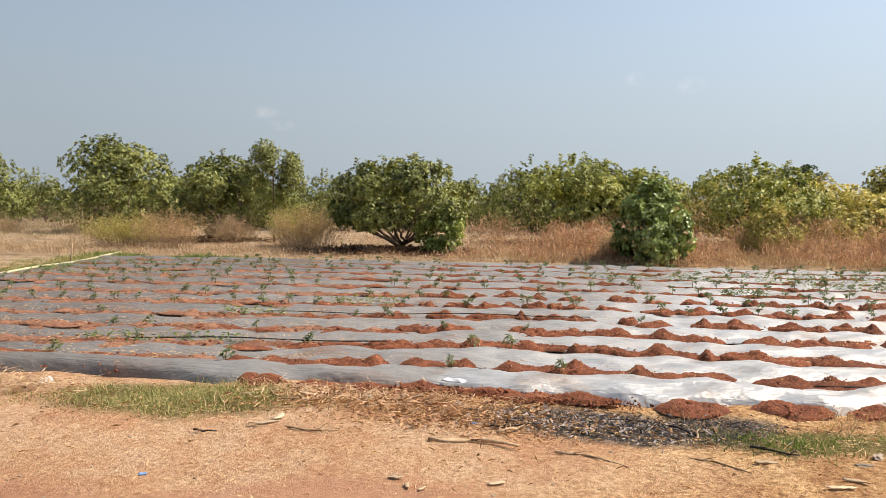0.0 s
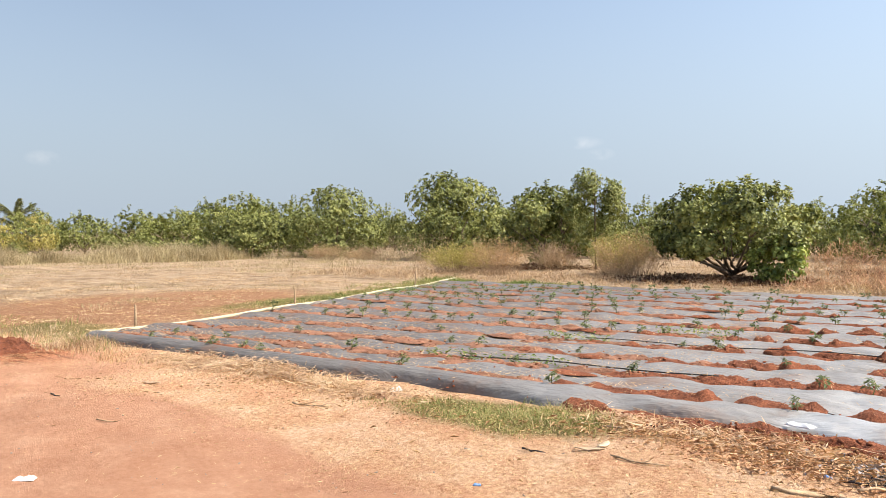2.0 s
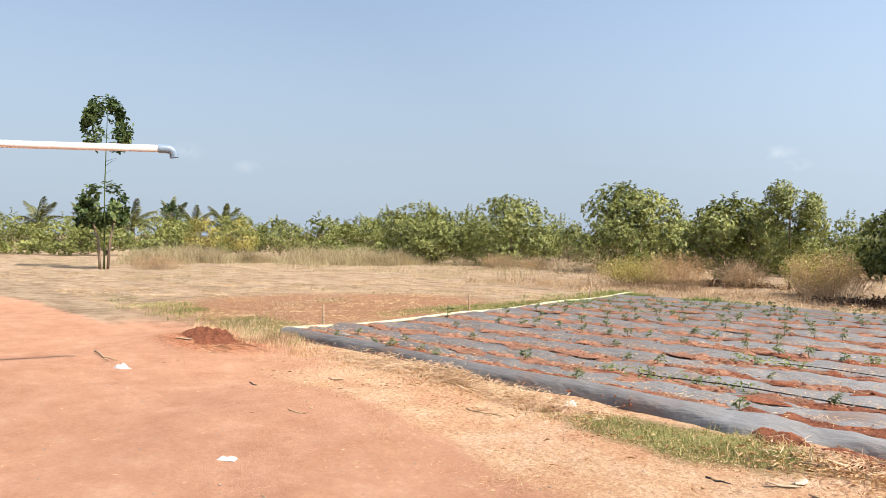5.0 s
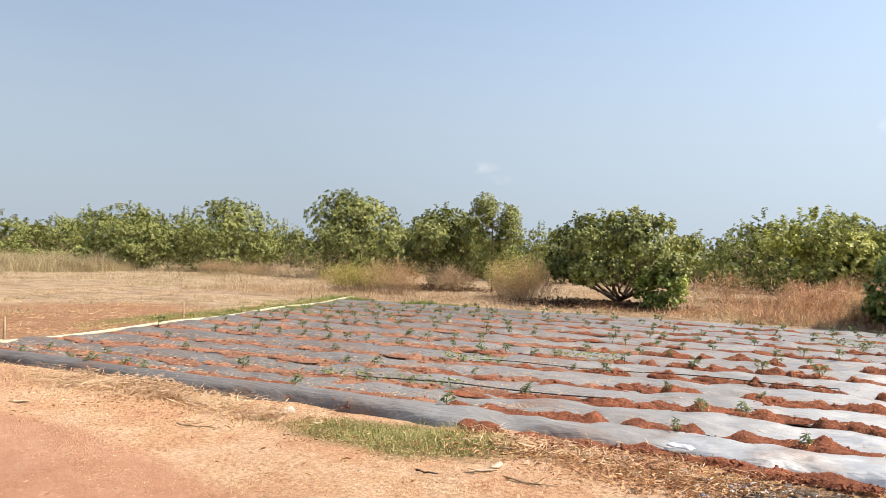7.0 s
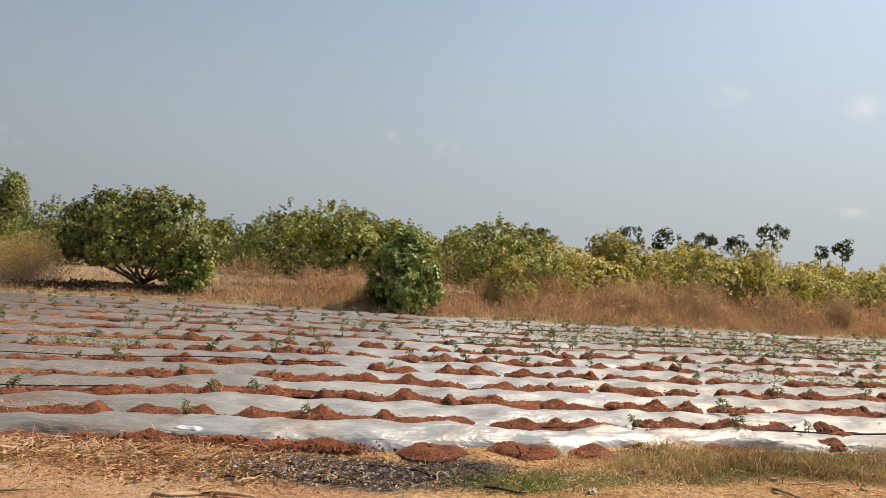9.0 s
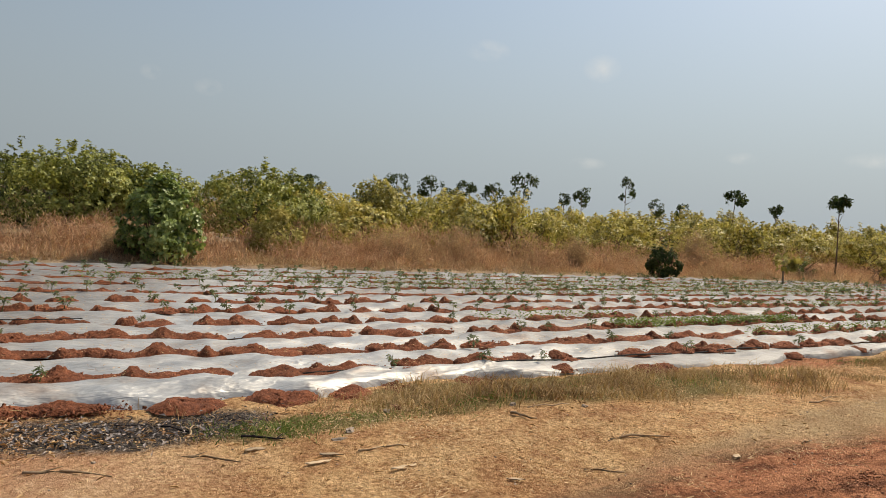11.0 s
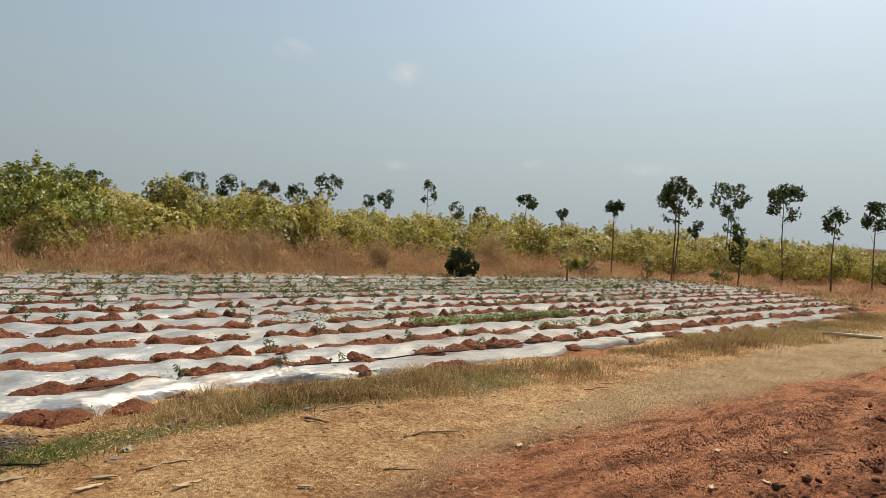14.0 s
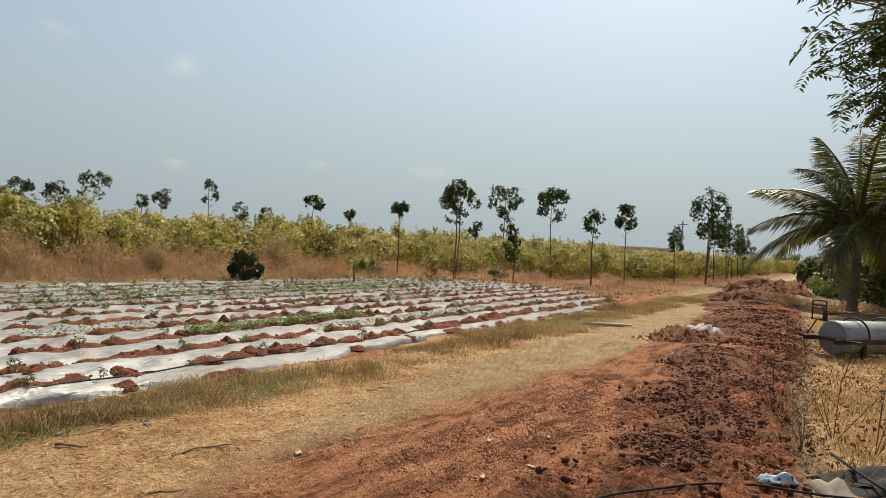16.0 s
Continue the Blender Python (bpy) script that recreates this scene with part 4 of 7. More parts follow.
# drip lines lying in two furrows
def hose(name, pts, radius, material, label, category):
    v, f = tube(pts, [radius] * len(pts), 8)
    return single(name, mesh_of(name, v, f), material, Matrix(), label, category)


hose("drip_line", [(x, float(furrow(1, x)) - 0.13 + 0.02 * math.sin(x * 1.7), 0.045 + 0.012 * math.sin(x * 3.3)) for x in np.linspace(2.0, 8.6, 40)], 0.009, "hose", "thin black drip line lying along a furrow", "drip line")
hose("drip_line", [(x, float(furrow(2, x)) - 0.05 + 0.02 * math.sin(x * 1.3), 0.1 + 0.01 * math.sin(x * 2.9)) for x in np.linspace(-4.9, -2.0, 14)], 0.008, "hose", "black drip line lying along a furrow", "drip line")
hose("drip_line", [(x, float(furrow(4, x)) - 0.05 + 0.02 * math.sin(x * 1.3), 0.1 + 0.01 * math.sin(x * 2.9)) for x in np.linspace(-4.2, 0.2, 20)], 0.006, "hose", "black drip line lying along a furrow", "drip line")

# ---- cream pipe and stakes along the left end ----
pipe_thing = thing("irrigation_pipe", Matrix(), "cream plastic irrigation pipe lying along the field edge", "pipe")
for ya, yb in ((6.3, 10.7), (10.66, 15.0), (14.96, 19.3)):
    ys = np.linspace(ya, yb, 12)
    v, f = tube([(float(left_end(y)) - 0.02 + 0.03 * math.sin(y * 0.9), y, 0.055 + 0.02 * math.sin(y * 1.4)) for y in ys], [0.031] * 12, 10)
    length = part("pipe_length", mesh_of("pipe_length", v, f), "pipe", pipe_thing)
    v, f = tube([(float(left_end(yb - d)) - 0.02 + 0.03 * math.sin(yb * 0.9), yb - d, 0.055 + 0.02 * math.sin((yb - d) * 1.4)) for d in (0.12, 0.0, -0.06)], [0.036] * 3, 10)
    part("coupling", mesh_of("coupling", v, f), "pipe", length)
for i, (x, y, h, lean) in enumerate(((-11.14, 7.15, 0.42, 0.01), (-11.74, 11.32, 0.42, 0.0), (-12.6, 16.8, 0.5, 0.03))):
    v, f = tube([(0, 0, -0.1), (lean, 0.01, h * 0.5), (lean * 2.2, 0, h)], [0.022, 0.02, 0.016], 7)
    single("stake", mesh_of("stake", v, f), "wood" if i == 2 else "dead_stem", Matrix.Translation((x - 0.1, y, 0)), "thin upright wooden stake beside the pipe", "stake", "stakes along the pipe")


# ---- trees ----
def limbs(rng, h_fork, crown_z, reach, n, r0, wobble=0.15):
    """A trunk that forks into spreading limbs: tube pieces and limb ends."""
    pieces, ends = [], []
    fork = Vector((rng.normal(0, 0.05), rng.normal(0, 0.05), h_fork))
    pieces.append(tube([(0, 0, -0.15), (0.02, 0.0, h_fork * 0.5), fork], [r0 * 1.25, r0, r0 * 0.85], 9))
    for i in range(n):
        a = 2 * math.pi * i / n + rng.normal(0, 0.25)
        end = Vector((math.cos(a) * reach[0] * rng.uniform(0.5, 0.85), math.sin(a) * reach[1] * rng.uniform(0.5, 0.85), crown_z * rng.uniform(0.75, 1.25)))
        p1 = fork.lerp(end, 0.35) + Vector((rng.normal(0, wobble), rng.normal(0, wobble), -0.06))
        p2 = fork.lerp(end, 0.7) + Vector((rng.normal(0, wobble), rng.normal(0, wobble), 0.1))
        pieces.append(tube([fork - Vector((0, 0, 0.05)), p1, p2, end], [r0 * 0.6, r0 * 0.45, r0 * 0.3, r0 * 0.12], 6))
        ends.append(end)
        for _ in range(2):
            e2 = p2 + Vector((rng.normal(0, 0.4), rng.normal(0, 0.4), rng.uniform(0.2, 0.6)))
            pieces.append(tube([p2, p2.lerp(e2, 0.5) + Vector((0.03, 0.02, 0)), e2], [r0 * 0.25, r0 * 0.17, r0 * 0.06], 5))
    return pieces, ends


def rosettes(name, rng, tips, outs, leaf, per=9, slim=0.68):
    """Leaves in whorls at twig tips, spread round the twig with their faces outwards and up."""
    n = len(tips)
    out = np.repeat(outs, per, 0)
    base = np.repeat(tips, per, 0) + rng.normal(0, leaf * 0.2, (n * per, 3))
    spin = rng.normal(0, 1, (n * per, 3))
    spin = unit(spin - out * np.sum(spin * out, 1, keepdims=True))
    way = spin + out * rng.uniform(0.0, 0.9, (n * per, 1)) + (0, 0, -0.12)
    up = out + rng.normal(0, 0.42, (n * per, 3)) + (0, 0, 0.6)
    L = leaf * rng.uniform(0.65, 1.25, n * per)
    return leaves_mesh(name, base, way, up, L, L * slim * rng.uniform(0.8, 1.2, n * per), 0.12, 0.6)


def crown_points(rng, w, h0, h1, depth, lobes, count, shoots_on=True, belly=0.34):
    """Twig tips over a dome-shaped crown of many uneven leafy lobes, widest low down."""
    c = np.array([0, 0, h0 + belly * (h1 - h0)])
    rad = np.array([w / 2, depth / 2, h1 - c[2]])
    low = (c[2] - h0) / rad[2]
    d = unit(rng.normal(0, 1, (lobes, 3)) + (0, 0, 0.15))
    d[:, 2] = np.where(d[:, 2] < 0, d[:, 2] * low, d[:, 2])
    size = rng.uniform(0.16, 0.38, lobes)
    centre = d * (1.0 - size * rng.uniform(0.75, 1.25, lobes))[:, None]
    pick = rng.choice(lobes, count, p=size ** 2 / np.sum(size ** 2))
    e = unit(rng.normal(0, 1, (count, 3)) + d[pick] * 0.7)
    reach = np.where(rng.random((count, 1)) < 0.25, rng.uniform(0.3, 0.75, (count, 1)), rng.uniform(0.75, 1.1, (count, 1)))
    p = centre[pick] + e * size[pick][:, None] * reach
    # some leaves deep inside close the view through
    deep = rng.random(count) < 0.16
    p[deep] = d[pick[deep]] * rng.uniform(0.35, 0.8, (int(deep.sum()), 1))
    tips = c + p * rad
    keep = tips[:, 2] > h0 + 0.02
    tips, e = tips[keep], unit(e[keep] + unit(p[keep]) * 0.5)
    if not shoots_on:
        return tips, e
    # shoots that stand out of the top
    k = max(4, count // 170)
    a = rng.uniform(0, 6.28, k)
    r = rng.uniform(0, 0.8, k)
    foot = np.column_stack([np.cos(a) * r * w / 2, np.sin(a) * r * depth / 2, c[2] + rad[2] * np.sqrt(1 - r ** 2) * rng.uniform(0.85, 0.98, k)])
    tall = rng.uniform(0.06, 0.13, (k, 1))
    shoots = np.concatenate([foot + np.column_stack([rng.normal(0, 0.02, (k, 2)), tall * s]) for s in (0.0, 1.0, 2.0, 3.0)])
    return np.concatenate([tips, shoots]), np.concatenate([e, np.tile((0, 0, 1.0), (len(shoots), 1))])


def cashew_parts(seed, w, h, h0=0.35, depth=None, leaf=0.15, count=620, lobes=22, mat="cashew", per=8):
    r = np.random.default_rng(seed)
    depth = depth or w * 0.9
    pieces, _ = limbs(r, min(0.22, h * 0.07), h * 0.5, (w / 2, depth / 2), 7, 0.035 + h * 0.014)
    trunk = mesh_of("trunk", *joined(pieces))
    trunk.materials.append(M["bark"])
    tips, outs = crown_points(r, w * 1.14, h0, h * 1.02, depth * 1.1, lobes, int(count * 1.5))
    crown = rosettes("crown", r, tips, outs, leaf * 0.78, per + 2)
    crown.materials.append(M[mat])
    return trunk, crown


def plant_tree(name, parts, x, y, label, category, group="", scale=(1, 1, 1), turn=0.0, crown_label=""):
    e = thing(name, Matrix.Translation((x, y, float(lift(x, y)))) @ Matrix.Rotation(turn, 4, "Z") @ Matrix.Diagonal((*scale, 1)), label, category, group)
    part("trunk", parts[0], "bark", e)
    part("crown", parts[1], "cashew", e, crown_label)
    return e


G_ORCH = "trees of the cashew orchard"
# single trees behind the field
plant_tree("cashew_tree", cashew_parts(31, 6.4, 4.6, 0.05, 5.4, 0.17, 1900, 60), -23.2, 34.0, "broad dark green cashew tree with crown to the ground", "tree", G_ORCH)
plant_tree("cashew_tree", cashew_parts(32, 4.3, 3.5, 0.25, 3.4, 0.16, 1100, 42), -14.2, 28.3, "dark green cashew tree behind dry shrubs", "tree", G_ORCH)
main_tree = plant_tree("cashew_tree", cashew_parts(33, 4.2, 2.95, 0.72, 3.8, 0.15, 1500, 36, "cashew"), -5.5, 23.2, "spreading cashew tree with low twisted limbs and a leafy skirt", "tree", G_ORCH)
r = np.random.default_rng(33)
for i, (ax, ay, az) in enumerate(((-1.7, -0.3, 0.85), (-1.2, -0.9, 0.62), (-0.8, 0.7, 0.95), (0.9, -0.6, 0.55), (1.5, 0.2, 0.8), (0.3, -1.2, 0.7), (-1.9, 0.5, 1.15))):
    end = Vector((ax, ay, az))
    pts = [Vector((0, 0, 0.08 + 0.03 * i))]
    for t in (0.3, 0.55, 0.8, 1.0):
        pts.append(end * t + Vector((r.normal(0, 0.09), r.normal(0, 0.09), 0.12 * math.sin(t * 3.1) + r.normal(0, 0.06))))
    pieces = [tube(pts, [0.06, 0.05, 0.04, 0.028, 0.015], 7)]
    for t in (0.5, 0.65, 0.8, 0.95):
        a = end * t + Vector((0, 0, 0.1))
        b = a + Vector((r.normal(0, 0.3), r.normal(0, 0.3), r.uniform(0.15, 0.6)))
        pieces.append(tube([a, a.lerp(b, 0.5) + Vector((r.normal(0, 0.05), 0, 0.04)), b], [0.022, 0.016, 0.008], 5))
    part("low_limb", mesh_of("low_limb", *joined(pieces)), "bark", main_tree)
r = np.random.default_rng(34)
tips, outs = crown_points(r, 1.7, 0.05, 1.5, 1.6, 30, 340, False)
part("skirt", rosettes("skirt", r, tips, outs, 0.125, 8), "cashew_young", main_tree, "fresh green low branches hanging to the ground").location = (1.45, -0.8, 0)
plant_tree("cashew_tree", cashew_parts(35, 4.0, 3.15, 0.6, 3.8, 0.15, 1250, 48, "cashew_olive"), -0.1, 28.8, "olive green cashew tree with bare lower limbs", "tree", G_ORCH)
plant_tree("cashew_tree", cashew_parts(44, 3.4, 2.75, 0.5, 3.2, 0.15, 900, 40, "cashew_olive"), 2.7, 29.3, "olive green cashew tree behind a dark bush", "tree", G_ORCH)
plant_tree("dark_bush", cashew_parts(36, 1.75, 2.1, 0.03, 1.7, 0.16, 480, 46, "bush_leaf"), 2.0, 20.0, "dense dark green bush at the field's far edge", "bush")
plant_tree("cashew_tree", cashew_parts(37, 4.6, 3.0, 0.45, 4.0, 0.15, 1300, 50, "cashew_olive"), 6.3, 27.6, "olive yellow cashew tree above dry grass", "tree", G_ORCH)
plant_tree("shrub", cashew_parts(38, 1.8, 1.5, 0.05, 1.6, 0.085, 900, 40, "yellow_shrub"), 5.7, 22.9, "loose yellow-green shrub in dry grass", "shrub")
plant_tree("cashew_tree", cashew_parts(45, 2.7, 2.85, 0.5, 2.6, 0.15, 620, 34, "cashew_dry"), 10.9, 28.0, "yellowing cashew tree with pale bare limbs", "tree", G_ORCH)
plant_tree("cashew_tree", cashew_parts(39, 5.6, 3.9, 0.05, 5.0, 0.17, 1500, 54), -37.4, 31.4, "large dark cashew tree at the pasture's edge", "tree", G_ORCH)
plant_tree("cashew_tree", cashew_parts(40, 6.8, 4.4, 0.05, 5.8, 0.17, 1900, 60), -33.0, 34.6, "large dark cashew tree at the pasture's edge", "tree", G_ORCH)
plant_tree("dark_bush", cashew_parts(41, 1.0, 1.08, 0.02, 1.0, 0.11, 260, 20, "dark_leaf"), 18.0, 18.9, "small dark green bush in dry grass", "bush")


# slender upright trees with bare stems
def slim_parts(seed, h, w, crown_from, mat="dark_leaf", leaf=0.2, count=120, stems=1, bark="bark", bend=0.12, lobes=9):
    r = np.random.default_rng(seed)
    pieces, tops = [], []
    for s in range(stems):
        top = Vector((r.normal(0, bend) + (s - (stems - 1) / 2) * w * 0.3, r.normal(0, bend), h * r.uniform(0.86, 0.95)))
        foot = Vector(((s - (stems - 1) / 2) * 0.12, 0, -0.15))
        mid = foot.lerp(top, 0.5) + Vector((r.normal(0, 0.06), r.normal(0, 0.06), 0))
        pieces.append(tube([foot, foot.lerp(mid, 0.5) + Vector((0.02, 0, 0)), mid, mid.lerp(top, 0.6), top], [0.042, 0.036, 0.03, 0.022, 0.01], 7))
        tops.append(top)
        for _ in range(5):
            a = mid.lerp(top, r.uniform(0.2, 0.9))
            e = a + Vector((r.normal(0, w * 0.25), r.normal(0, w * 0.25), r.uniform(0.1, 0.5)))
            pieces.append(tube([a, a.lerp(e, 0.5) + Vector((0, 0, 0.03)), e], [0.012, 0.009, 0.004], 5))
    trunk = mesh_of("trunk", *joined(pieces))
    trunk.materials.append(M[bark])
    tips, outs = crown_points(r, w * 1.05, crown_from, h, w * 0.95, lobes, int(count * 0.8), False, 0.45)
    mid_top = sum(tops, Vector()) / len(tops)
    tips = tips + np.array([mid_top.x, mid_top.y, 0]) * 0.8
    crown = rosettes("crown", r, tips, outs, leaf, 8, 0.45)
    crown.materials.append(M[mat])
    return trunk, crown


G_SLIM = "young slender trees beyond the field"
SLIM = [(28.84, 20.18, 3.5, 0.75, 2.85, 40, 1), (30.11, 17.75, 4.7, 1.9, 2.7, 150, 2), (44.3, 22.5, 6.0, 2.6, 3.6, 150, 1), (39.6, 16.8, 5.3, 2.5, 3.3, 150, 1),
        (33.3, 12.1, 3.75, 1.0, 2.2, 40, 1), (40.3, 12.7, 4.4, 1.3, 3.0, 80, 1), (49.9, 10.3, 6.5, 2.5, 3.0, 220, 3), (54.0, 10.6, 4.8, 1.7, 2.2, 110, 1), (60.5, 10.9, 5.2, 2.2, 2.2, 130, 2),
        (31.0, 15.1, 2.6, 1.1, 1.0, 40, 1), (66, 11.5, 4.6, 2.0, 1.6, 90, 1), (72, 12.0, 5.0, 2.2, 1.6, 90, 1), (80, 12.8, 5.0, 2.4, 1.5, 90, 1), (47, 11.6, 3.6, 1.2, 1.6, 60, 1),
        (30.0, 46.45, 5.3, 2.3, 3.4, 100, 1), (33.6, 43.9, 4.7, 1.1, 3.0, 60, 1), (36.1, 41.9, 5.3, 1.3, 3.2, 50, 1), (41.0, 44.2, 4.1, 1.5, 2.6, 50, 1), (42.5, 42.8, 3.8, 1.5, 2.6, 40, 1),
        (33.8, 30.2, 4.1, 1.3, 3.2, 60, 1), (43.0, 34.8, 3.9, 0.8, 3.1, 36, 1), (32.5, 44.7, 4.0, 0.8, 3.0, 30, 1), (28.0, 47.7, 4.5, 1.8, 3.0, 80, 1), (26.4, 48.6, 4.4, 1.8, 3.0, 80, 1),
        (23.8, 49.2, 4.6, 2.3, 2.9, 90, 1), (21.0, 50.0, 4.7, 2.3, 3.0, 90, 1), (25.3, 48.9, 4.0, 1.8, 2.6, 60, 1), (14.5, 49.0, 4.0, 1.7, 2.8, 70, 1), (46.0, 25.5, 3.4, 1.0, 2.2, 40, 1), (60, 30, 4.6, 1.4, 3.0, 60, 1)]
for i, (x, y, h, w, cf, count, stems) in enumerate(SLIM):
    plant_tree("slender_tree", slim_parts(60 + i, h, w, cf, "dark_leaf", 0.185, int(count * 1.7), stems, lobes=14), x, y,
               "slender young tree with bare stem and dark tufted crown", "tree", G_SLIM)
plant_tree("slender_tree", slim_parts(95, 4.1, 2.3, 0.9, "cashew", 0.11, 1700, 1, "bark", 0.05, 34), -11.6, 27.2, "slim light green tree with a straight thin trunk", "tree", G_SLIM)
# tall slim tree on the pasture: tufted top above a lower skirt of leaves
tall = plant_tree("slender_tree", slim_parts(96, 8.4, 2.3, 5.4, "dark_leaf", 0.26, 260, 1, "pale_bark", 0.08, 12), -36.9, 11.1, "tall slim tree with pale stem and leafy skirt", "tree", G_SLIM)
r = np.random.default_rng(97)
tips, outs = crown_points(r, 2.6, 2.0, 4.0, 2.4, 10, 150)
part("lower_crown", rosettes("lower_crown", r, tips, outs, 0.26, 8), "dark_leaf", tall)
tall.children[-1].data.materials.clear()
tall.children[-1].data.materials.append(M["dark_leaf"])
v, f = joined([tube([(0.05 * s, 0.1 * s, -0.1), (0.1 * s, 0.15 * s, 1.4), (0.35 * s, 0.3 * s, 2.8)], [0.07, 0.06, 0.03], 6) for s in (-1.6, 1.4)])
part("side_stem", mesh_of("side_stem", v, f), "bark", tall)

# orchard rows: five shapes, repeated with their own turn and size
SHAPES = {"green": [cashew_parts(100 + i, 4.2, 3.1, 0.12, 4.0, 0.165, 560, 34, "cashew", 8) for i in range(3)],
          "dry": [cashew_parts(110 + i, 3.6, 2.35, 0.2, 3.3, 0.16, 460, 30, "cashew_dry", 8) for i in range(4)]}
rng = np.random.default_rng(51)


def orchard(kind, x, y, s, label):
    shapes = SHAPES[kind]
    plant_tree("cashew_tree", shapes[rng.integers(len(shapes))], x + rng.normal(0, 0.4), y + rng.normal(0, 0.5), label, "tree", G_ORCH,
               (s * rng.uniform(0.9, 1.12), s * rng.uniform(0.9, 1.12), s * rng.uniform(0.8, 1.18)), rng.uniform(0, 6.28))


for x in np.arange(9.5, 92, 3.3):
    orchard("dry", x, 25.6 + 0.02 * x, 0.95, "low yellowing cashew tree in an orchard row")
for x in np.arange(3.5, 92, 3.2):
    orchard("dry", x, 31.0, 1.06, "low yellowing cashew tree in an orchard row")
for x in np.arange(-2, 92, 3.6):
    orchard("dry" if x > 8 else "green", x, 38.0, 1.1, "low cashew tree deep in the orchard")
for x in np.arange(-72, 6, 3.4):
    orchard("green", x, 47 + rng.uniform(-2, 4), 0.98, "green cashew tree deep in the orchard")
for x in np.arange(-29, 1, 3.2):
    orchard("green", x, 39.5 if x < -24 or x > -18 else 43, 0.9, "green cashew tree behind the front trees")
for yy, xa in ((13.2, 47), (16.6, 41), (20.5, 35)):
    for x in np.arange(xa, 215, 3.6):
        orchard("dry", x, yy + 0.02 * (x - 50), 0.85, "low yellowing cashew tree near the track")
for x in np.arange(-66, 90, 4.0):
    orchard("green" if x < 6 else "dry", x, 55 + rng.uniform(-2, 3), 1.15, "cashew tree deep in the orchard")
for i, yaw in enumerate(np.arange(46, 86, 3.0)):
    d = 63 + rng.uniform(-3, 6)
    orchard("green", -d * math.sin(radians(yaw)), d * math.cos(radians(yaw)), 1.22 if yaw < 60 else 1.05, "dark green cashew tree across the pasture")
for i, yaw in enumerate(np.arange(44, 88, 2.7)):
    d = 82 + rng.uniform(-3, 6)
    orchard("green", -d * math.sin(radians(yaw)), d * math.cos(radians(yaw)), 1.4 if yaw < 60 else 1.12, "dark green cashew tree across the pasture")
for px, py, s in ((-57, 24.5, 0.95), (-53.5, 26.2, 0.85)):
    plant_tree("shrub", cashew_parts(int(120 - px), 3.0, 3.4, 0.6, 3.0, 0.14, 420, 26, "yellow_shrub"), px, py, "yellow-green small tree among cashews", "shrub", "", (s, s, s))
# small saplings near the field's right end
plant_tree("papaya_plant", slim_parts(130, 1.05, 0.7, 0.66, "yellow_shrub", 0.24, 26, 1, "pale_bark", 0.01, 6), 20.9, 16.5, "pale yellow-green sapling standing in the beds", "sapling")
plant_tree("shrub", cashew_parts(131, 0.8, 0.7, 0.05, 0.8, 0.1, 60, 6, "bush_leaf"), 27.1, 20.3, "small round dark shrub in dry grass", "shrub")
plant_tree("shrub", cashew_parts(132, 0.9, 0.9, 0.1, 0.8, 0.1, 60, 6, "cashew_dry"), 29.8, 18.9, "small yellow-green shrub in dry grass", "shrub")
plant_tree("shrub", cashew_parts(133, 1.5, 0.5, 0.0, 1.2, 0.1, 110, 8, "weed"), 33.5, 17.2, "low spreading green shrub by the field", "shrub")


# ---- palms ----
def frond_mesh(seed, length, droop, leaflet=0.55, pairs=90):
    """One feather leaf along +x, rising then drooping: midrib and leaflets."""
    r = np.random.default_rng(seed)
    s = np.linspace(0, 1, 15)
    px = length * (s - 0.12 * droop * s ** 2)
    pz = length * (0.32 * s - (0.30 + 0.36 * droop) * s ** 2.1)
    rib = tube(list(zip(px, 0 * s, pz)), list(0.03 * (1 - s * 0.85)), 5)
    t = np.repeat(np.linspace(0.14, 0.99, pairs), 2)
    sg = np.tile([1.0, -1.0], pairs)
    base = np.column_stack([np.interp(t, s, px), 0 * t, np.interp(t, s, pz)])
    way = np.column_stack([np.full(len(t), 0.55) + r.normal(0, 0.12, len(t)), sg * (0.75 + r.normal(0, 0.1, len(t))), -0.35 - 0.55 * r.random(len(t)) - 0.3 * droop * t])
    L = leaflet * np.sin(np.pi * np.clip(t * 0.86 + 0.1, 0, 1)) ** 0.6 * r.uniform(0.85, 1.1, len(t))
    way = unit(way)
    side = unit(np.cross(way, np.array([0.2, 0.1, 1.0])))
    w = 0.0075
    mid = base + way * L[:, None] * 0.5
    tip = base + way * L[:, None] * 0.97 - np.array([0, 0, 1.0]) * (L * 0.22)[:, None]
    v = np.stack([base - side * w * 0.5, base + side * w * 0.5, mid - side * w, mid + side * w, tip], 1).reshape(-1, 3)
    i = np.arange(len(t))[:, None] * 5
    tr = np.concatenate([i + [0, 1, 3], i + [0, 3, 2], i + [2, 3, 4]], 1).reshape(-1, 3)
    rv = np.array([tuple(p) for p in rib[0]])
    rt = []
    for f in rib[1]:
        for k in range(1, len(f) - 1):
            rt.append((f[0], f[k], f[k + 1]))
    return fast_mesh("frond", np.concatenate([v, rv]), np.concatenate([tr, np.array(rt) + len(v)]))


FRONDS = [frond_mesh(200 + i, 1.0, d, 0.26) for i, d in enumerate((0.2, 0.5, 0.8, 1.1, 1.4))]
DRY_FRONDS = [frond_mesh(210 + i, 1.0, d, 0.24) for i, d in enumerate((1.3, 1.6))]
for me in FRONDS:
    me.materials.append(M["palm_leaf"])
for me in DRY_FRONDS:
    me.materials.append(M["palm_dry"])


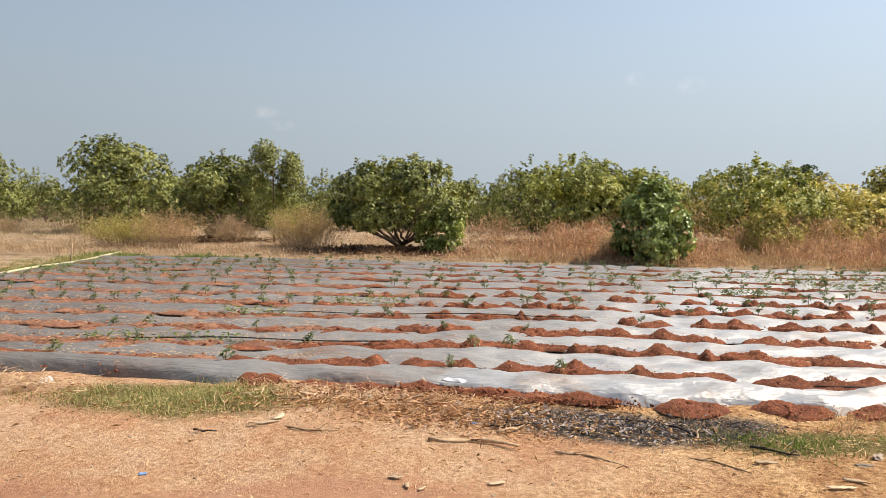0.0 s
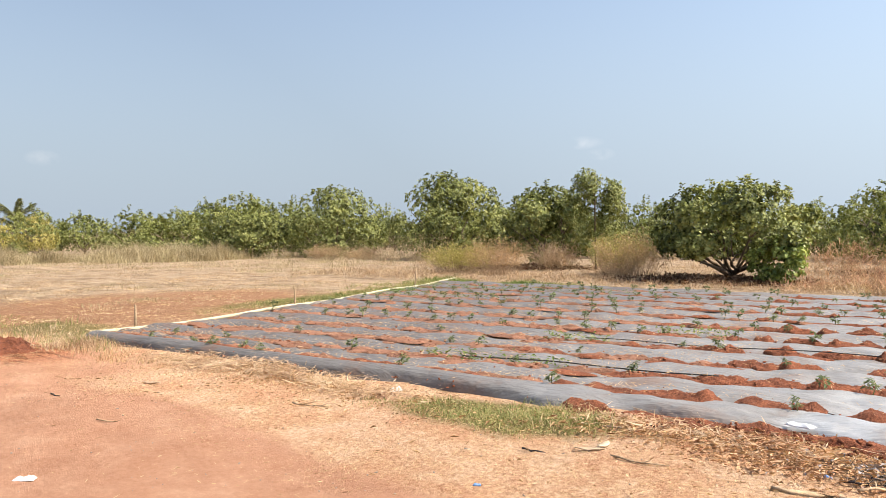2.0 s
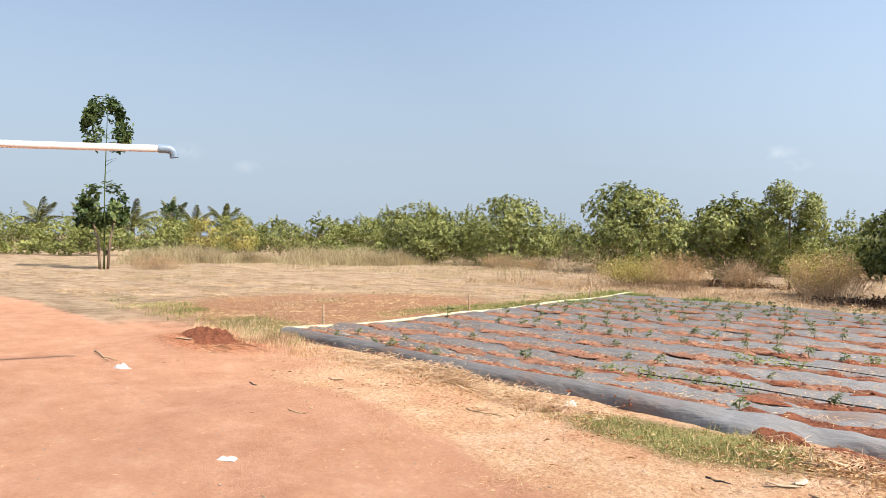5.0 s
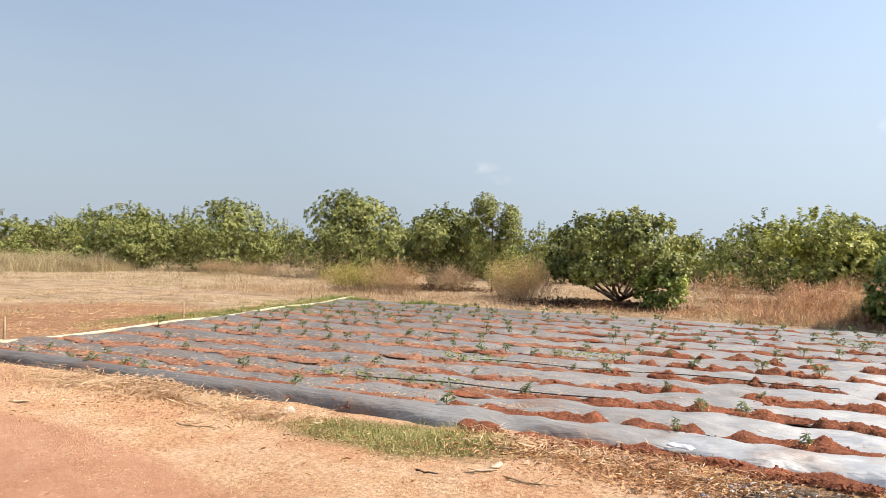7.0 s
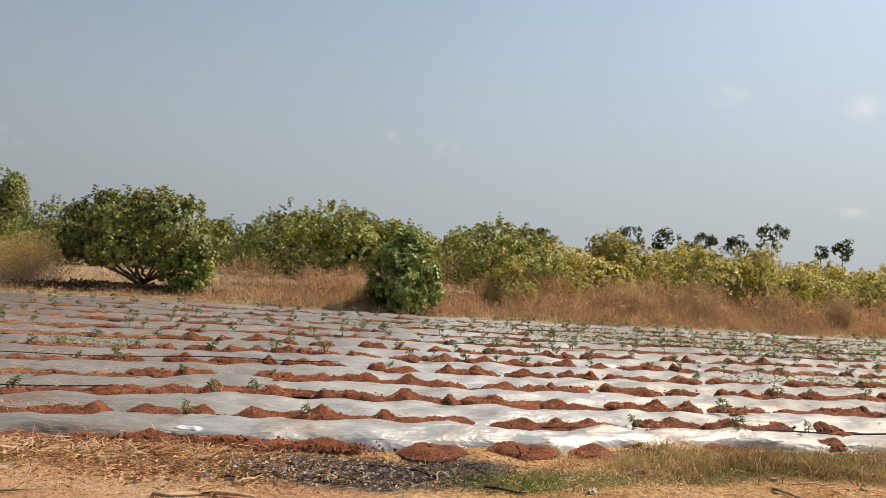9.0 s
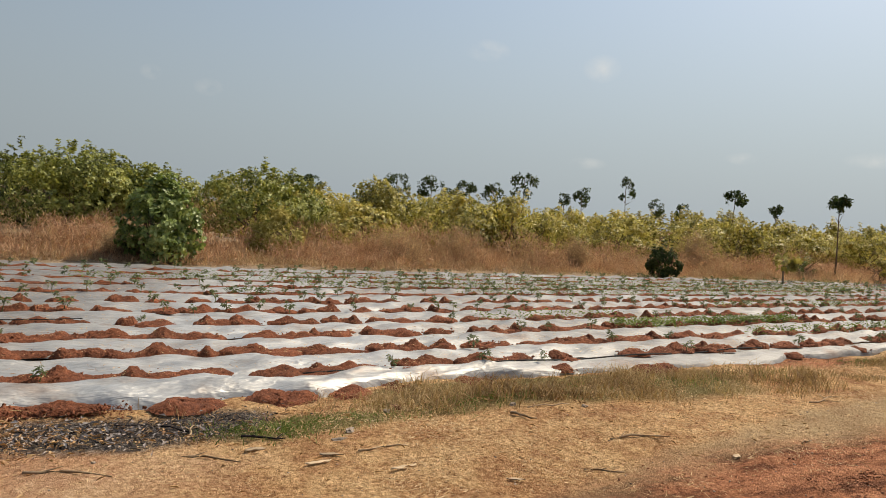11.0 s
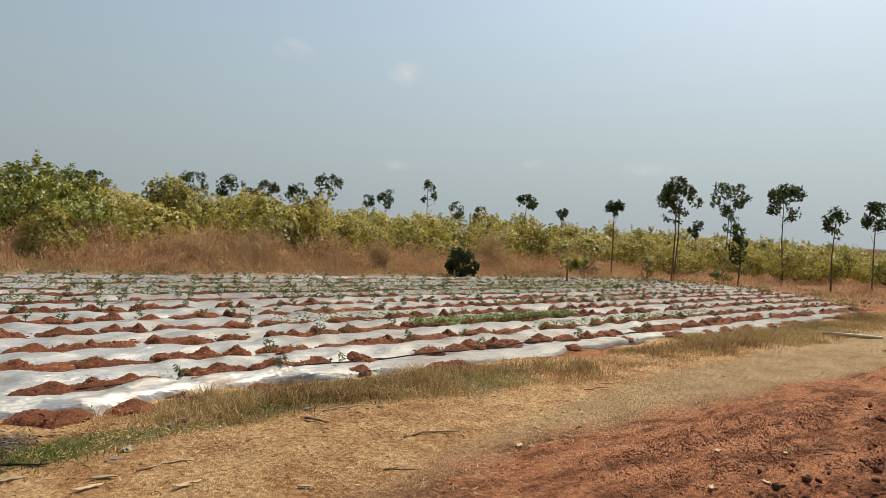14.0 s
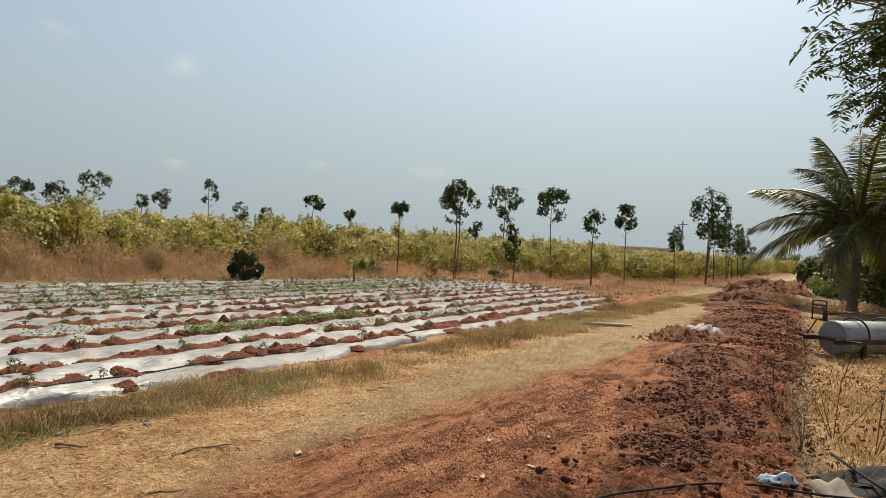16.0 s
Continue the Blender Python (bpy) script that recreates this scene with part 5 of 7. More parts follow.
def palm(x, y, trunk_h, frond_l, seed, label, n=18, stout=0.22):
    r = np.random.default_rng(seed)
    e = thing("coconut_palm", Matrix.Translation((x, y, 0)), label, "palm tree", "coconut palms")
    zs = np.linspace(-0.2, trunk_h, 12)
    v, f = tube([(0.05 * math.sin(z), 0.04 * math.cos(z * 1.3), z) for z in zs], [stout * (1.5 - 0.5 * i / 11) * (1 + 0.07 * (i % 2)) for i in range(12)], 12)
    part("trunk", mesh_of("trunk", v, f), "palm_bark", e)
    for i in range(n):
        a = i * 2.4 + r.normal(0, 0.15)
        age = i / n
        dry = age > 0.88
        me = DRY_FRONDS[r.integers(2)] if dry else FRONDS[min(4, int(age * 5 + r.uniform(0, 0.9)))]
        tilt = radians(74 - 82 * age + r.normal(0, 6))
        L = frond_l * r.uniform(0.85, 1.08)
        m = Matrix.Translation((0, 0, trunk_h - 0.05 - 0.2 * age)) @ Matrix.Rotation(a, 4, "Z") @ Matrix.Rotation(-tilt, 4, "Y") @ Matrix.Rotation(r.normal(0, 0.25), 4, "X") @ Matrix.Scale(L, 4)
        part("frond", me, "palm_leaf", e, "dry yellow frond" if dry else "", m)
    return e


palm(30.8, 1.2, 2.9, 4.5, 301, "coconut palm with drooping fronds beside the track", 24, 0.13)
for i, (yaw, d, h) in enumerate(((74.5, 95, 4.6), (71.5, 92, 4.4), (69.0, 96, 4.9), (67.3, 94, 4.2), (65.2, 96, 4.4), (77.5, 93, 4.4))):
    palm(-d * math.sin(radians(yaw)), d * math.cos(radians(yaw)), h - 1.6, 3.3, 310 + i, "distant coconut palm above the orchard", 13, 0.2)
plant_tree("slender_tree", slim_parts(140, 5.6, 2.3, 3.0, "dark_leaf", 0.3, 90, 1), -84.5, 32.5, "dark slender tree beyond the orchard", "tree", G_SLIM)

# trees and thicket behind the tank and palm
plant_tree("dark_bush", cashew_parts(141, 4.0, 3.4, 0.1, 4.0, 0.16, 520, 20, "bush_leaf"), 37.5, 0.0, "tall dense green thicket beside the palm", "bush")
plant_tree("dark_bush", cashew_parts(142, 2.2, 1.5, 0.1, 2.0, 0.13, 260, 12, "bush_leaf"), 42.0, 2.6, "dark low thicket beyond the soil bank", "bush")
plant_tree("dark_bush", cashew_parts(143, 2.2, 1.7, 0.1, 3.0, 0.15, 320, 14, "cashew"), 24.5, -1.2, "green shrubby thicket behind the tank", "bush")


for x in np.arange(150, 250, 5.0):
    orchard("green", x, 4.0 + 0.035 * (x - 150), 1.15, "green cashew tree beyond the soil bank")
for y in np.arange(-16, 44, 4.5):
    orchard("green", 262 + rng.uniform(-5, 5), y, 1.7, "far green cashew tree where the track ends")
plant_tree("broad_tree", cashew_parts(145, 5.0, 7.0, 0.6, 4.6, 0.24, 900, 50, "dark_leaf"), 37.4, -0.9, "tall dark leafy tree behind the palm", "tree")
plant_tree("dark_bush", cashew_parts(146, 3.4, 2.7, 0.05, 3.2, 0.18, 520, 30, "dark_leaf"), 45.0, 2.7, "dark shaded thicket beside the track", "bush")
plant_tree("dark_bush", cashew_parts(147, 3.4, 2.3, 0.05, 3.0, 0.17, 420, 28, "dark_leaf"), 34.5, -1.1, "dark leafy thicket at the foot of the palm", "bush")
plant_tree("dark_bush", cashew_parts(148, 4.2, 2.4, 0.05, 3.0, 0.17, 520, 30, "dark_leaf"), 32.6, -0.7, "green undergrowth beside the palm's trunk", "bush")
plant_tree("dark_bush", cashew_parts(149, 3.2, 1.9, 0.05, 2.6, 0.15, 380, 26, "dark_leaf"), 39.0, 0.6, "dark shaded undergrowth behind the palm", "bush")
for i, (x, y, h) in enumerate(((55, 1.5, 3.0), (63, 3.0, 3.2), (72, 3.8, 3.0), (82, 4.6, 3.4), (95, 5.5, 3.6), (108, 6.6, 3.6), (58, -2.5, 3.6), (75, -2.0, 3.6))):
    orchard("green", x, y - 1.0, h / 3.1, "green cashew tree beyond the soil bank")


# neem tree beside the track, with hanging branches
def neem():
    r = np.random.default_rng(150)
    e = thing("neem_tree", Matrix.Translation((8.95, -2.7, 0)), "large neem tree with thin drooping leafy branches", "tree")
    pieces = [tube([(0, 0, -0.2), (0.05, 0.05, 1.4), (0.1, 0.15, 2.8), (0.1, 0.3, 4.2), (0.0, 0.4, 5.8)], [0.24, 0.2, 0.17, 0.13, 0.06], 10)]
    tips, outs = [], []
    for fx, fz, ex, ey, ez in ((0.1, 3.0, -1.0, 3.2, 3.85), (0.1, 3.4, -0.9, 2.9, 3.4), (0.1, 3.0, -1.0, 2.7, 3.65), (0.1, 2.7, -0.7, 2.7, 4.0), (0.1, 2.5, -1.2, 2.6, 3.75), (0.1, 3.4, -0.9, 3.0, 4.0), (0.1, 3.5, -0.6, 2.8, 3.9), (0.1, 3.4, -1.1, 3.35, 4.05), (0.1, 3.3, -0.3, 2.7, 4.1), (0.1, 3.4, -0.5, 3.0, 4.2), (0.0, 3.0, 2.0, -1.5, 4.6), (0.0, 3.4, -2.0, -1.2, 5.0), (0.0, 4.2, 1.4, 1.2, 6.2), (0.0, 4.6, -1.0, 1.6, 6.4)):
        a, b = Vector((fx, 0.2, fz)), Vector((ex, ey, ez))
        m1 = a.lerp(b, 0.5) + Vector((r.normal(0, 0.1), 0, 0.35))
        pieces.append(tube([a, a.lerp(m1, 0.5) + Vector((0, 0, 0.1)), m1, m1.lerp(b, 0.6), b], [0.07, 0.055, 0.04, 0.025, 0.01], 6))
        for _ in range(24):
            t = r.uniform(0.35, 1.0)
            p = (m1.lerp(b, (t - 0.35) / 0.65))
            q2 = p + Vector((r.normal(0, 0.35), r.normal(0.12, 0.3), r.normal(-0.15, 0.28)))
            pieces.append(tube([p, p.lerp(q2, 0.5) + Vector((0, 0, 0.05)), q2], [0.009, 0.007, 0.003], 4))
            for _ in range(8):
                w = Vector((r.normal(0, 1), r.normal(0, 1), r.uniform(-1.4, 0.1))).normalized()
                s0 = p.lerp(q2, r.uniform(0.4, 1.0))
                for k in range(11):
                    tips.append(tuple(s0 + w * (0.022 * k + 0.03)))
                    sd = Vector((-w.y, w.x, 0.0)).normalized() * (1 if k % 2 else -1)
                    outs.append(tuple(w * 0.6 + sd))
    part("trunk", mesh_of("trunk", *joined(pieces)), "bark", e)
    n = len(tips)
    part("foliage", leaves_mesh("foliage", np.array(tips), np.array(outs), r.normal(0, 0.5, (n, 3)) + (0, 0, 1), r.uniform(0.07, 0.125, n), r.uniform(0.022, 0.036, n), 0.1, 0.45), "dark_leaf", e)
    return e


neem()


# ---- grasses and straw ----
def scatter(rng, n, x0, x1, y0, y1, keep=None):
    x, y = rng.uniform(x0, x1, n), rng.uniform(y0, y1, n)
    if keep is not None:
        k = rng.random(n) < keep(x, y)
        x, y = x[k], y[k]
    return np.column_stack([x, y])


def tufted(rng, tufts, per, radius):
    t = np.repeat(tufts, per, 0)
    return t + rng.normal(0, 1, t.shape) * radius


def set_back(x):
    """How far behind the field's edge the tall growth begins."""
    return np.interp(x, [-6, 6.5, 11], [2.4, 2.4, 0.5])


def grass(name, xy, h, w, lean, material, seed, label, category="grass", slope=False):
    r = np.random.default_rng(seed)
    n = len(xy)
    rise = (0.2 + 0.8 * smooth01(xy[:, 1] - far_edge(xy[:, 0]) - set_back(xy[:, 0]), 0.0, 3.0)) * np.interp(xy[:, 0], [10, 17], [1.0, 0.72]) if slope else 1.0
    me = blades_mesh(name, xy, lift(xy[:, 0], xy[:, 1]) - 0.02, rise * r.uniform(h[0], h[1], n) * r.uniform(0.6, 1.1, n) * (0.72 + 0.3 * np.sin(xy[:, 0] * 1.1 + np.sin(xy[:, 1] * 0.9) * 2) * np.sin(xy[:, 1] * 1.3 + xy[:, 0] * 0.37) + 0.3 * np.sin(xy[:, 0] * 0.47 + 1.0) * np.sin(xy[:, 0] * 2.3 + xy[:, 1])), r.uniform(lean[0], lean[1], n), r.uniform(w[0], w[1], n), r)
    return single(name, me, material, Matrix(), label, category, kind="stuff")


rng = np.random.default_rng(71)
# tall brown grass between the field and the orchard, in clumps with gaps
band = scatter(rng, 15000, -1.5, 34, 19.2, 25.8, lambda x, y: smooth01(y - far_edge(x) - 1.1 * patchy(x, y, 2.2, 3), 0.35, 1.5) * smooth01(patchy(x, y, 1.1, 7), 0.42, 0.68) * smooth01(x, -1.5, 3) * (1 - 0.8 * smooth01(x, 24, 30)))
grass("tall_dry_grass", tufted(rng, band, 13, 0.11), (0.35, 1.15), (0.004, 0.009), (0.15, 1.1), "red_brush", 72, "tall brown dry grass along the field's far edge", slope=True)
band = scatter(rng, 3200, 24, 95, 12, 25.5, lambda x, y: smooth01(y - (13.0 + 0.0 * x), 0, 5) * 0.8)
grass("tall_dry_grass", tufted(rng, band, 9, 0.2), (0.3, 0.8), (0.006, 0.016), (0.2, 0.9), "red_brush", 73, "dry brown grass under slender trees")
band = scatter(rng, 3000, -20, 1, 18.8, 31, lambda x, y: smooth01(y, 19.3, 24.5) * 0.75)
grass("tall_dry_grass", tufted(rng, band, 12, 0.16), (0.06, 0.26), (0.004, 0.010), (0.5, 1.4), "dry_grass", 74, "dry straw-coloured grass below the cashew trees")
band = scatter(rng, 2400, -62, -22, 19, 40, lambda x, y: 0.25 + 0.75 * smooth01(y - 0.12 * (-x - 22), 26, 31))
grass("pasture_grass", tufted(rng, band, 11, 0.25), (0.2, 0.75), (0.006, 0.015), (0.3, 1.1), "grey_grass", 75, "dry pasture grass before the orchard")
band = scatter(rng, 5200, -42, -12.4, 5.4, 26, lambda x, y: 0.55 * smooth01(-x - 12.2, 0, 0.6))
grass("pasture_grass", tufted(rng, band, 10, 0.16), (0.03, 0.1), (0.004, 0.010), (0.5, 1.3), "straw", 76, "short bleached pasture grass")
band = scatter(rng, 1500, -34, -12.6, 5.6, 24, lambda x, y: 0.15 + 0.85 * (np.sin(x * 0.9 + y * 0.4) * np.sin(y * 1.1 - x * 0.3) > 0.25))
grass("pasture_grass", tufted(rng, band, 16, 0.12), (0.06, 0.22), (0.004, 0.009), (0.5, 1.3), "dry_grass", 79, "scattered dry tufts on the pasture")
band = scatter(rng, 900, -75, -30, 8, 30, None)
grass("pasture_grass", tufted(rng, band, 12, 0.4), (0.05, 0.25), (0.008, 0.02), (0.4, 1.2), "grey_grass", 77, "dry pasture grass further off")
# grey-olive clumps before the trees across the pasture
yaw, d = np.radians(rng.uniform(50, 72, 9500)), rng.uniform(43.5, 53, 9500)
band = np.column_stack([-d * np.sin(yaw), d * np.cos(yaw)])
band = band[rng.random(len(band)) < smooth01(patchy(band[:, 0], band[:, 1], 2.2, 61), 0.46, 0.66) * smooth01(d + 2.5 * patchy(band[:, 0], band[:, 1], 3.0, 63), 44.5, 48)]
grass("tall_pasture_grass", tufted(rng, band, 20, 0.26), (0.3, 1.5), (0.007, 0.018), (0.2, 1.3), "grey_grass", 78, "grey-olive grass clumps across the pasture")
band = scatter(rng, 9000, -52, -13, 9, 32, lambda x, y: smooth01(-x - 13 - 0.25 * y + 4, 0, 4) * smooth01(patchy(x, y, 2.6, 65), 0.42, 0.66) * smooth01(patchy(x, y, 0.8, 67), 0.3, 0.6))
grass("pasture_grass", tufted(rng, band, 12, 0.18), (0.06, 0.24), (0.005, 0.012), (0.5, 1.3), "grey_grass", 80, "patches of greyish dry grass on the pasture")
# brush of fine dead twigs, thick and uneven, in front of the orchard
def brush_height(x, y):
    return np.interp(x, [10, 17], [1.0, 0.7]) * np.clip(1.9 * patchy(x, y, 1.6, 11) - 0.2, 0.08, 1.5) * (0.16 + 0.84 * smooth01(y - far_edge(x) - set_back(x), 0.0, 3.0))


def brush(n, x0, x1, y0, y1, keep, tall, material, label):
    p = scatter(rng, n, x0, x1, y0, y1, keep)
    z = rng.random(len(p)) ** 0.8 * brush_height(p[:, 0], p[:, 1]) * tall
    m = len(p)
    way = rng.normal(0, 0.7, (m, 3)) + (0, 0, 0.7)
    single("dry_brush", leaves_mesh("dry_brush", np.column_stack([p, z + lift(p[:, 0], p[:, 1])]), way, rng.normal(0, 1, (m, 3)), rng.uniform(0.07, 0.26, m), rng.uniform(0.003, 0.008, m), 0.1, 0.5), material, Matrix(), label, "dry brush", kind="stuff")


brush(90000, -4, 36, 18.9, 25, lambda x, y: smooth01(x, -4, 0) * smooth01(y - far_edge(x) - 0.9 * patchy(x, y, 1.7, 21), 0.2, 1.0) * (1 - 0.85 * smooth01(x, 24, 31)) * smooth01(patchy(x, y, 1.3, 23), 0.4, 0.7), 0.8, "dry_grass", "pale tangled dry brush below the orchard")
brush(230000, -4, 36, 18.9, 26, lambda x, y: smooth01(x, -4, -2.2) * smooth01(y - far_edge(x) - 1.2 * patchy(x, y, 2.0, 31), 0.3, 1.4) * (1 - 0.85 * smooth01(x, 24, 31)) * smooth01(patchy(x, y, 1.2, 33), 0.34, 0.66) * np.interp(x, [12, 18], [1.0, 0.5]), 1.25, "red_brush", "tangled reddish dry brush below the orchard")
brush(28000, -21, 2, 21.5, 29, lambda x, y: smooth01(y + 0.5 * np.sin(x), 22.5, 25) * (0.25 + 0.75 * np.sin(x * 1.1 + y * 0.6) ** 2) * (np.hypot(x + 5.2, y - 22.2) > 2.3), 1.1, "dry_grass", "tangled straw-coloured brush below cashew trees")
brush(24000, -21, 32, 18.9, 23, lambda x, y: smooth01(y - far_edge(x), 0.3, 0.8), 0.12, "dry_grass", "pale flattened straw along the field's far edge")
brush(45000, -64, -20, 25, 38, lambda x, y: smooth01(y - 0.05 * (-x - 20), 26.5, 29) * (0.25 + 0.75 * np.sin(x * 0.7 + y * 0.5) ** 2), 1.1, "grey_grass", "grey-brown dry brush along the pasture's edge")
brush(60000, 27, 75, 9.0, 24, lambda x, y: smooth01(x - right_end(y), 1.5, 4.0) * smooth01(y - road_left(x), 1.0, 2.5) * smooth01(patchy(x, y, 1.8, 51), 0.3, 0.6), 0.9, "red_brush", "low reddish dry brush beyond the field's end")
brush(5000, 27.5, 34, -1.5, 4.0, lambda x, y: 0.9 + 0 * x, 1.3, "dry_grass", "dead brush round the foot of the palm")
# small dead leaves and bark bits blown over the verge and the track
rng = np.random.default_rng(79)
xy = scatter(rng, 2200, -9.5, 14, 1.6, 6.2, lambda x, y: smooth01(near_edge(x) - 0.05 - y, 0, 0.1) * (0.1 + 0.9 * smooth01(y - road_left(x), -1.3, 0.2)) * (0.25 + 0.75 * (np.sin(x * 2.3 + y) * np.sin(y * 3.1 - x) > 0.1)))
n = len(xy)
single("leaf_litter", leaves_mesh("leaf_litter", np.column_stack([xy, lift(xy[:, 0], xy[:, 1]) + rng.uniform(0.004, 0.02, n)]), np.column_stack([rng.normal(0, 1, (n, 2)), rng.normal(0, 0.25, n)]), np.column_stack([rng.normal(0, 0.35, (n, 2)), np.ones(n)]), rng.uniform(0.015, 0.06, n), rng.uniform(0.004, 0.014, n)), "dead_leaf", Matrix(), "small dead brown leaves strewn over the verge", "leaf litter", kind="stuff")
for cx, cy, rx, ry, n in ((-6.0, 22.6, 2.3, 1.3, 5200), (-14.6, 27.2, 2.4, 1.5, 3200), (-0.3, 27.6, 2.2, 1.5, 3000), (2.6, 21.0, 1.2, 0.8, 1500)):
    xy = rng.normal((cx, cy), (rx * 0.5, ry * 0.5), (n, 2))
    xy = xy[xy[:, 1] > far_edge(xy[:, 0]) + 0.15]
    n = len(xy)
    single("leaf_litter", leaves_mesh("leaf_litter", np.column_stack([xy, lift(xy[:, 0], xy[:, 1]) + rng.uniform(0.01, 0.12, n)]), np.column_stack([rng.normal(0, 1, (n, 2)), rng.normal(0, 0.4, n)]), np.column_stack([rng.normal(0, 0.5, (n, 2)), np.ones(n)]), rng.uniform(0.08, 0.17, n), rng.uniform(0.04, 0.08, n)), "fallen_leaf", Matrix(), "fallen dark brown leaves below a cashew tree", "leaf litter", kind="stuff")
# short straw trampled flat between field and track
xy = scatter(rng, 130000, -10.5, 12, 3.2, 6.6, lambda x, y: smooth01(y - road_left(x), -0.9, 0.5) * smooth01(patchy(x, y, 0.7, 41), 0.3, 0.6) * smooth01(near_edge(x) - 0.02 - y, 0, 0.08) * (1 - 0.55 * smooth01(x, 0.8, 3.0)))
n = len(xy)
single("trampled_straw", litter_mesh("trampled_straw", xy, lift(xy[:, 0], xy[:, 1]), rng.uniform(0.015, 0.075, n), rng.uniform(0.0015, 0.004, n), rng, 0.12), "straw", Matrix(), "bleached straw trampled into red earth", "straw", kind="stuff")
xy = scatter(rng, 60000, 0.5, 13, 2.4, 6.4, lambda x, y: smooth01(near_edge(x) - 0.3 - y, 0, 0.3) * smooth01(y - road_right(x), 0.0, 0.7) * smooth01(patchy(x, y, 0.6, 43), 0.36, 0.6) * (0.25 + 0.75 * smooth01(y - road_left(x), -0.9, 0.1)) * smooth01(x, 0.5, 2.5))
n = len(xy)
single("trampled_straw", litter_mesh("trampled_straw", xy, lift(xy[:, 0], xy[:, 1]), rng.uniform(0.03, 0.11, n), rng.uniform(0.002, 0.006, n), rng, 0.16), "straw", Matrix(), "mats of pale straw between verge and track", "straw", kind="stuff")
xy = scatter(rng, 9000, -9, 14, 0.8, 5.6, lambda x, y: 0.16 + 0.5 * smooth01(y - road_left(x), -1.6, -0.2))
n = len(xy)
single("trampled_straw", litter_mesh("trampled_straw", xy, lift(xy[:, 0], xy[:, 1]), rng.uniform(0.02, 0.08, n), rng.uniform(0.003, 0.007, n), rng, 0.1), "straw", Matrix(), "scattered straw bits on the dirt track", "straw", kind="stuff")
xy = scatter(rng, 16000, -24, -11.8, 5.6, 18, lambda x, y: 0.25 + 0.75 * (np.sin(x * 1.3 + y * 2.1) * np.sin(y * 1.7 - x) > 0.0))
n = len(xy)
single("pasture_straw", litter_mesh("pasture_straw", xy, lift(xy[:, 0], xy[:, 1]), rng.uniform(0.05, 0.2, n), rng.uniform(0.005, 0.012, n), rng, 0.12), "straw", Matrix(), "loose straw strewn over tilled red pasture", "straw", kind="stuff")
# heap of dry cut weeds by the film's edge
xy = np.concatenate([rng.normal((-6.5, 5.85), (0.8, 0.17), (3200, 2)), rng.normal((-7.9, 5.8), (0.5, 0.2), (1200, 2)), rng.normal((-5.2, 5.75), (0.5, 0.16), (900, 2)), rng.normal((-1.6, 5.75), (0.6, 0.16), (500, 2))])
n = len(xy)
single("cut_weed_heap", litter_mesh("cut_weed_heap", xy, lift(xy[:, 0], xy[:, 1]) + rng.uniform(0, 0.02, n) + 0.12 * rng.random(n) * patchy(xy[:, 0], xy[:, 1], 0.35, 91), rng.uniform(0.05, 0.2, n), rng.uniform(0.004, 0.012, n), rng, 0.2), "dry_grass", Matrix(), "heap of dry cut weeds at the bed's edge", "dry weeds", kind="stuff")
# verge along the right half of the near edge
t = scatter(rng, 10000, 1.6, 30, 4.8, 8.2, lambda x, y: smooth01(near_edge(x) - 0.1 - y, 0, 0.1) * smooth01(y - (near_edge(x) - 0.75 - 0.05 * np.minimum(x, 14)), -0.2, 0.15) * smooth01(x, 1.5, 2.6) * (1 - 0.9 * smooth01(x, 6.3, 7.2) * smooth01(11.8 - x, 0, 1) * smooth01(y - near_edge(x) + 0.55, 0, 0.15)) * (0.22 + 0.78 * (np.sin(x * 2.1 + y * 3) * np.sin(x * 0.77 - y * 4 + 1) + 0.5 * np.sin(x * 5.3) > -0.15)))
grass("verge_grass", tufted(rng, t, 22, 0.08), (0.1, 0.28), (0.004, 0.009), (0.6, 1.4), "verge_grass", 81, "half-dry grass on the field verge")
t = rng.normal((-10.9, 5.95), (0.75, 0.28), (420, 2))
grass("verge_grass", tufted(rng, t, 14, 0.07), (0.06, 0.22), (0.003, 0.008), (0.5, 1.3), "dry_grass", 89, "bleached dry grass at the corner of the field")
t = scatter(rng, 700, -12.8, 1.0, 5.3, 6.45, lambda x, y: smooth01(near_edge(x) - 0.05 - y, 0, 0.1) * (0.2 + 0.8 * (x < -8)))
grass("verge_grass", tufted(rng, t, 12, 0.07), (0.05, 0.2), (0.003, 0.008), (0.2, 0.7), "straw", 82, "thin bleached grass at the field verge")
# green patches
g1 = np.concatenate([rng.normal((-2.85, 5.7), (0.3, 0.16), (170, 2)), rng.normal((-3.7, 5.62), (0.38, 0.17), (150, 2)), rng.normal((-3.2, 5.35), (0.3, 0.08), (40, 2))])
g1 = g1[(g1[:, 1] < 6.12)]
grass("green_grass", tufted(rng, g1, 16, 0.06), (0.05, 0.17), (0.003, 0.007), (0.6, 1.5), "green_grass", 83, "patch of fresh green grass beside the bed")
g2 = np.concatenate([rng.normal((1.65, 5.45), (0.42, 0.11), (230, 2)), rng.normal((3.2, 5.75), (0.5, 0.1), (90, 2)), rng.normal((6.4, 6.0), (0.9, 0.12), (160, 2)), rng.normal((9.5, 6.35), (0.8, 0.12), (140, 2))])
grass("green_grass", tufted(rng, g2, 13, 0.05), (0.03, 0.1), (0.004, 0.01), (0.3, 0.8), "weed", 84, "low green weeds on the verge")
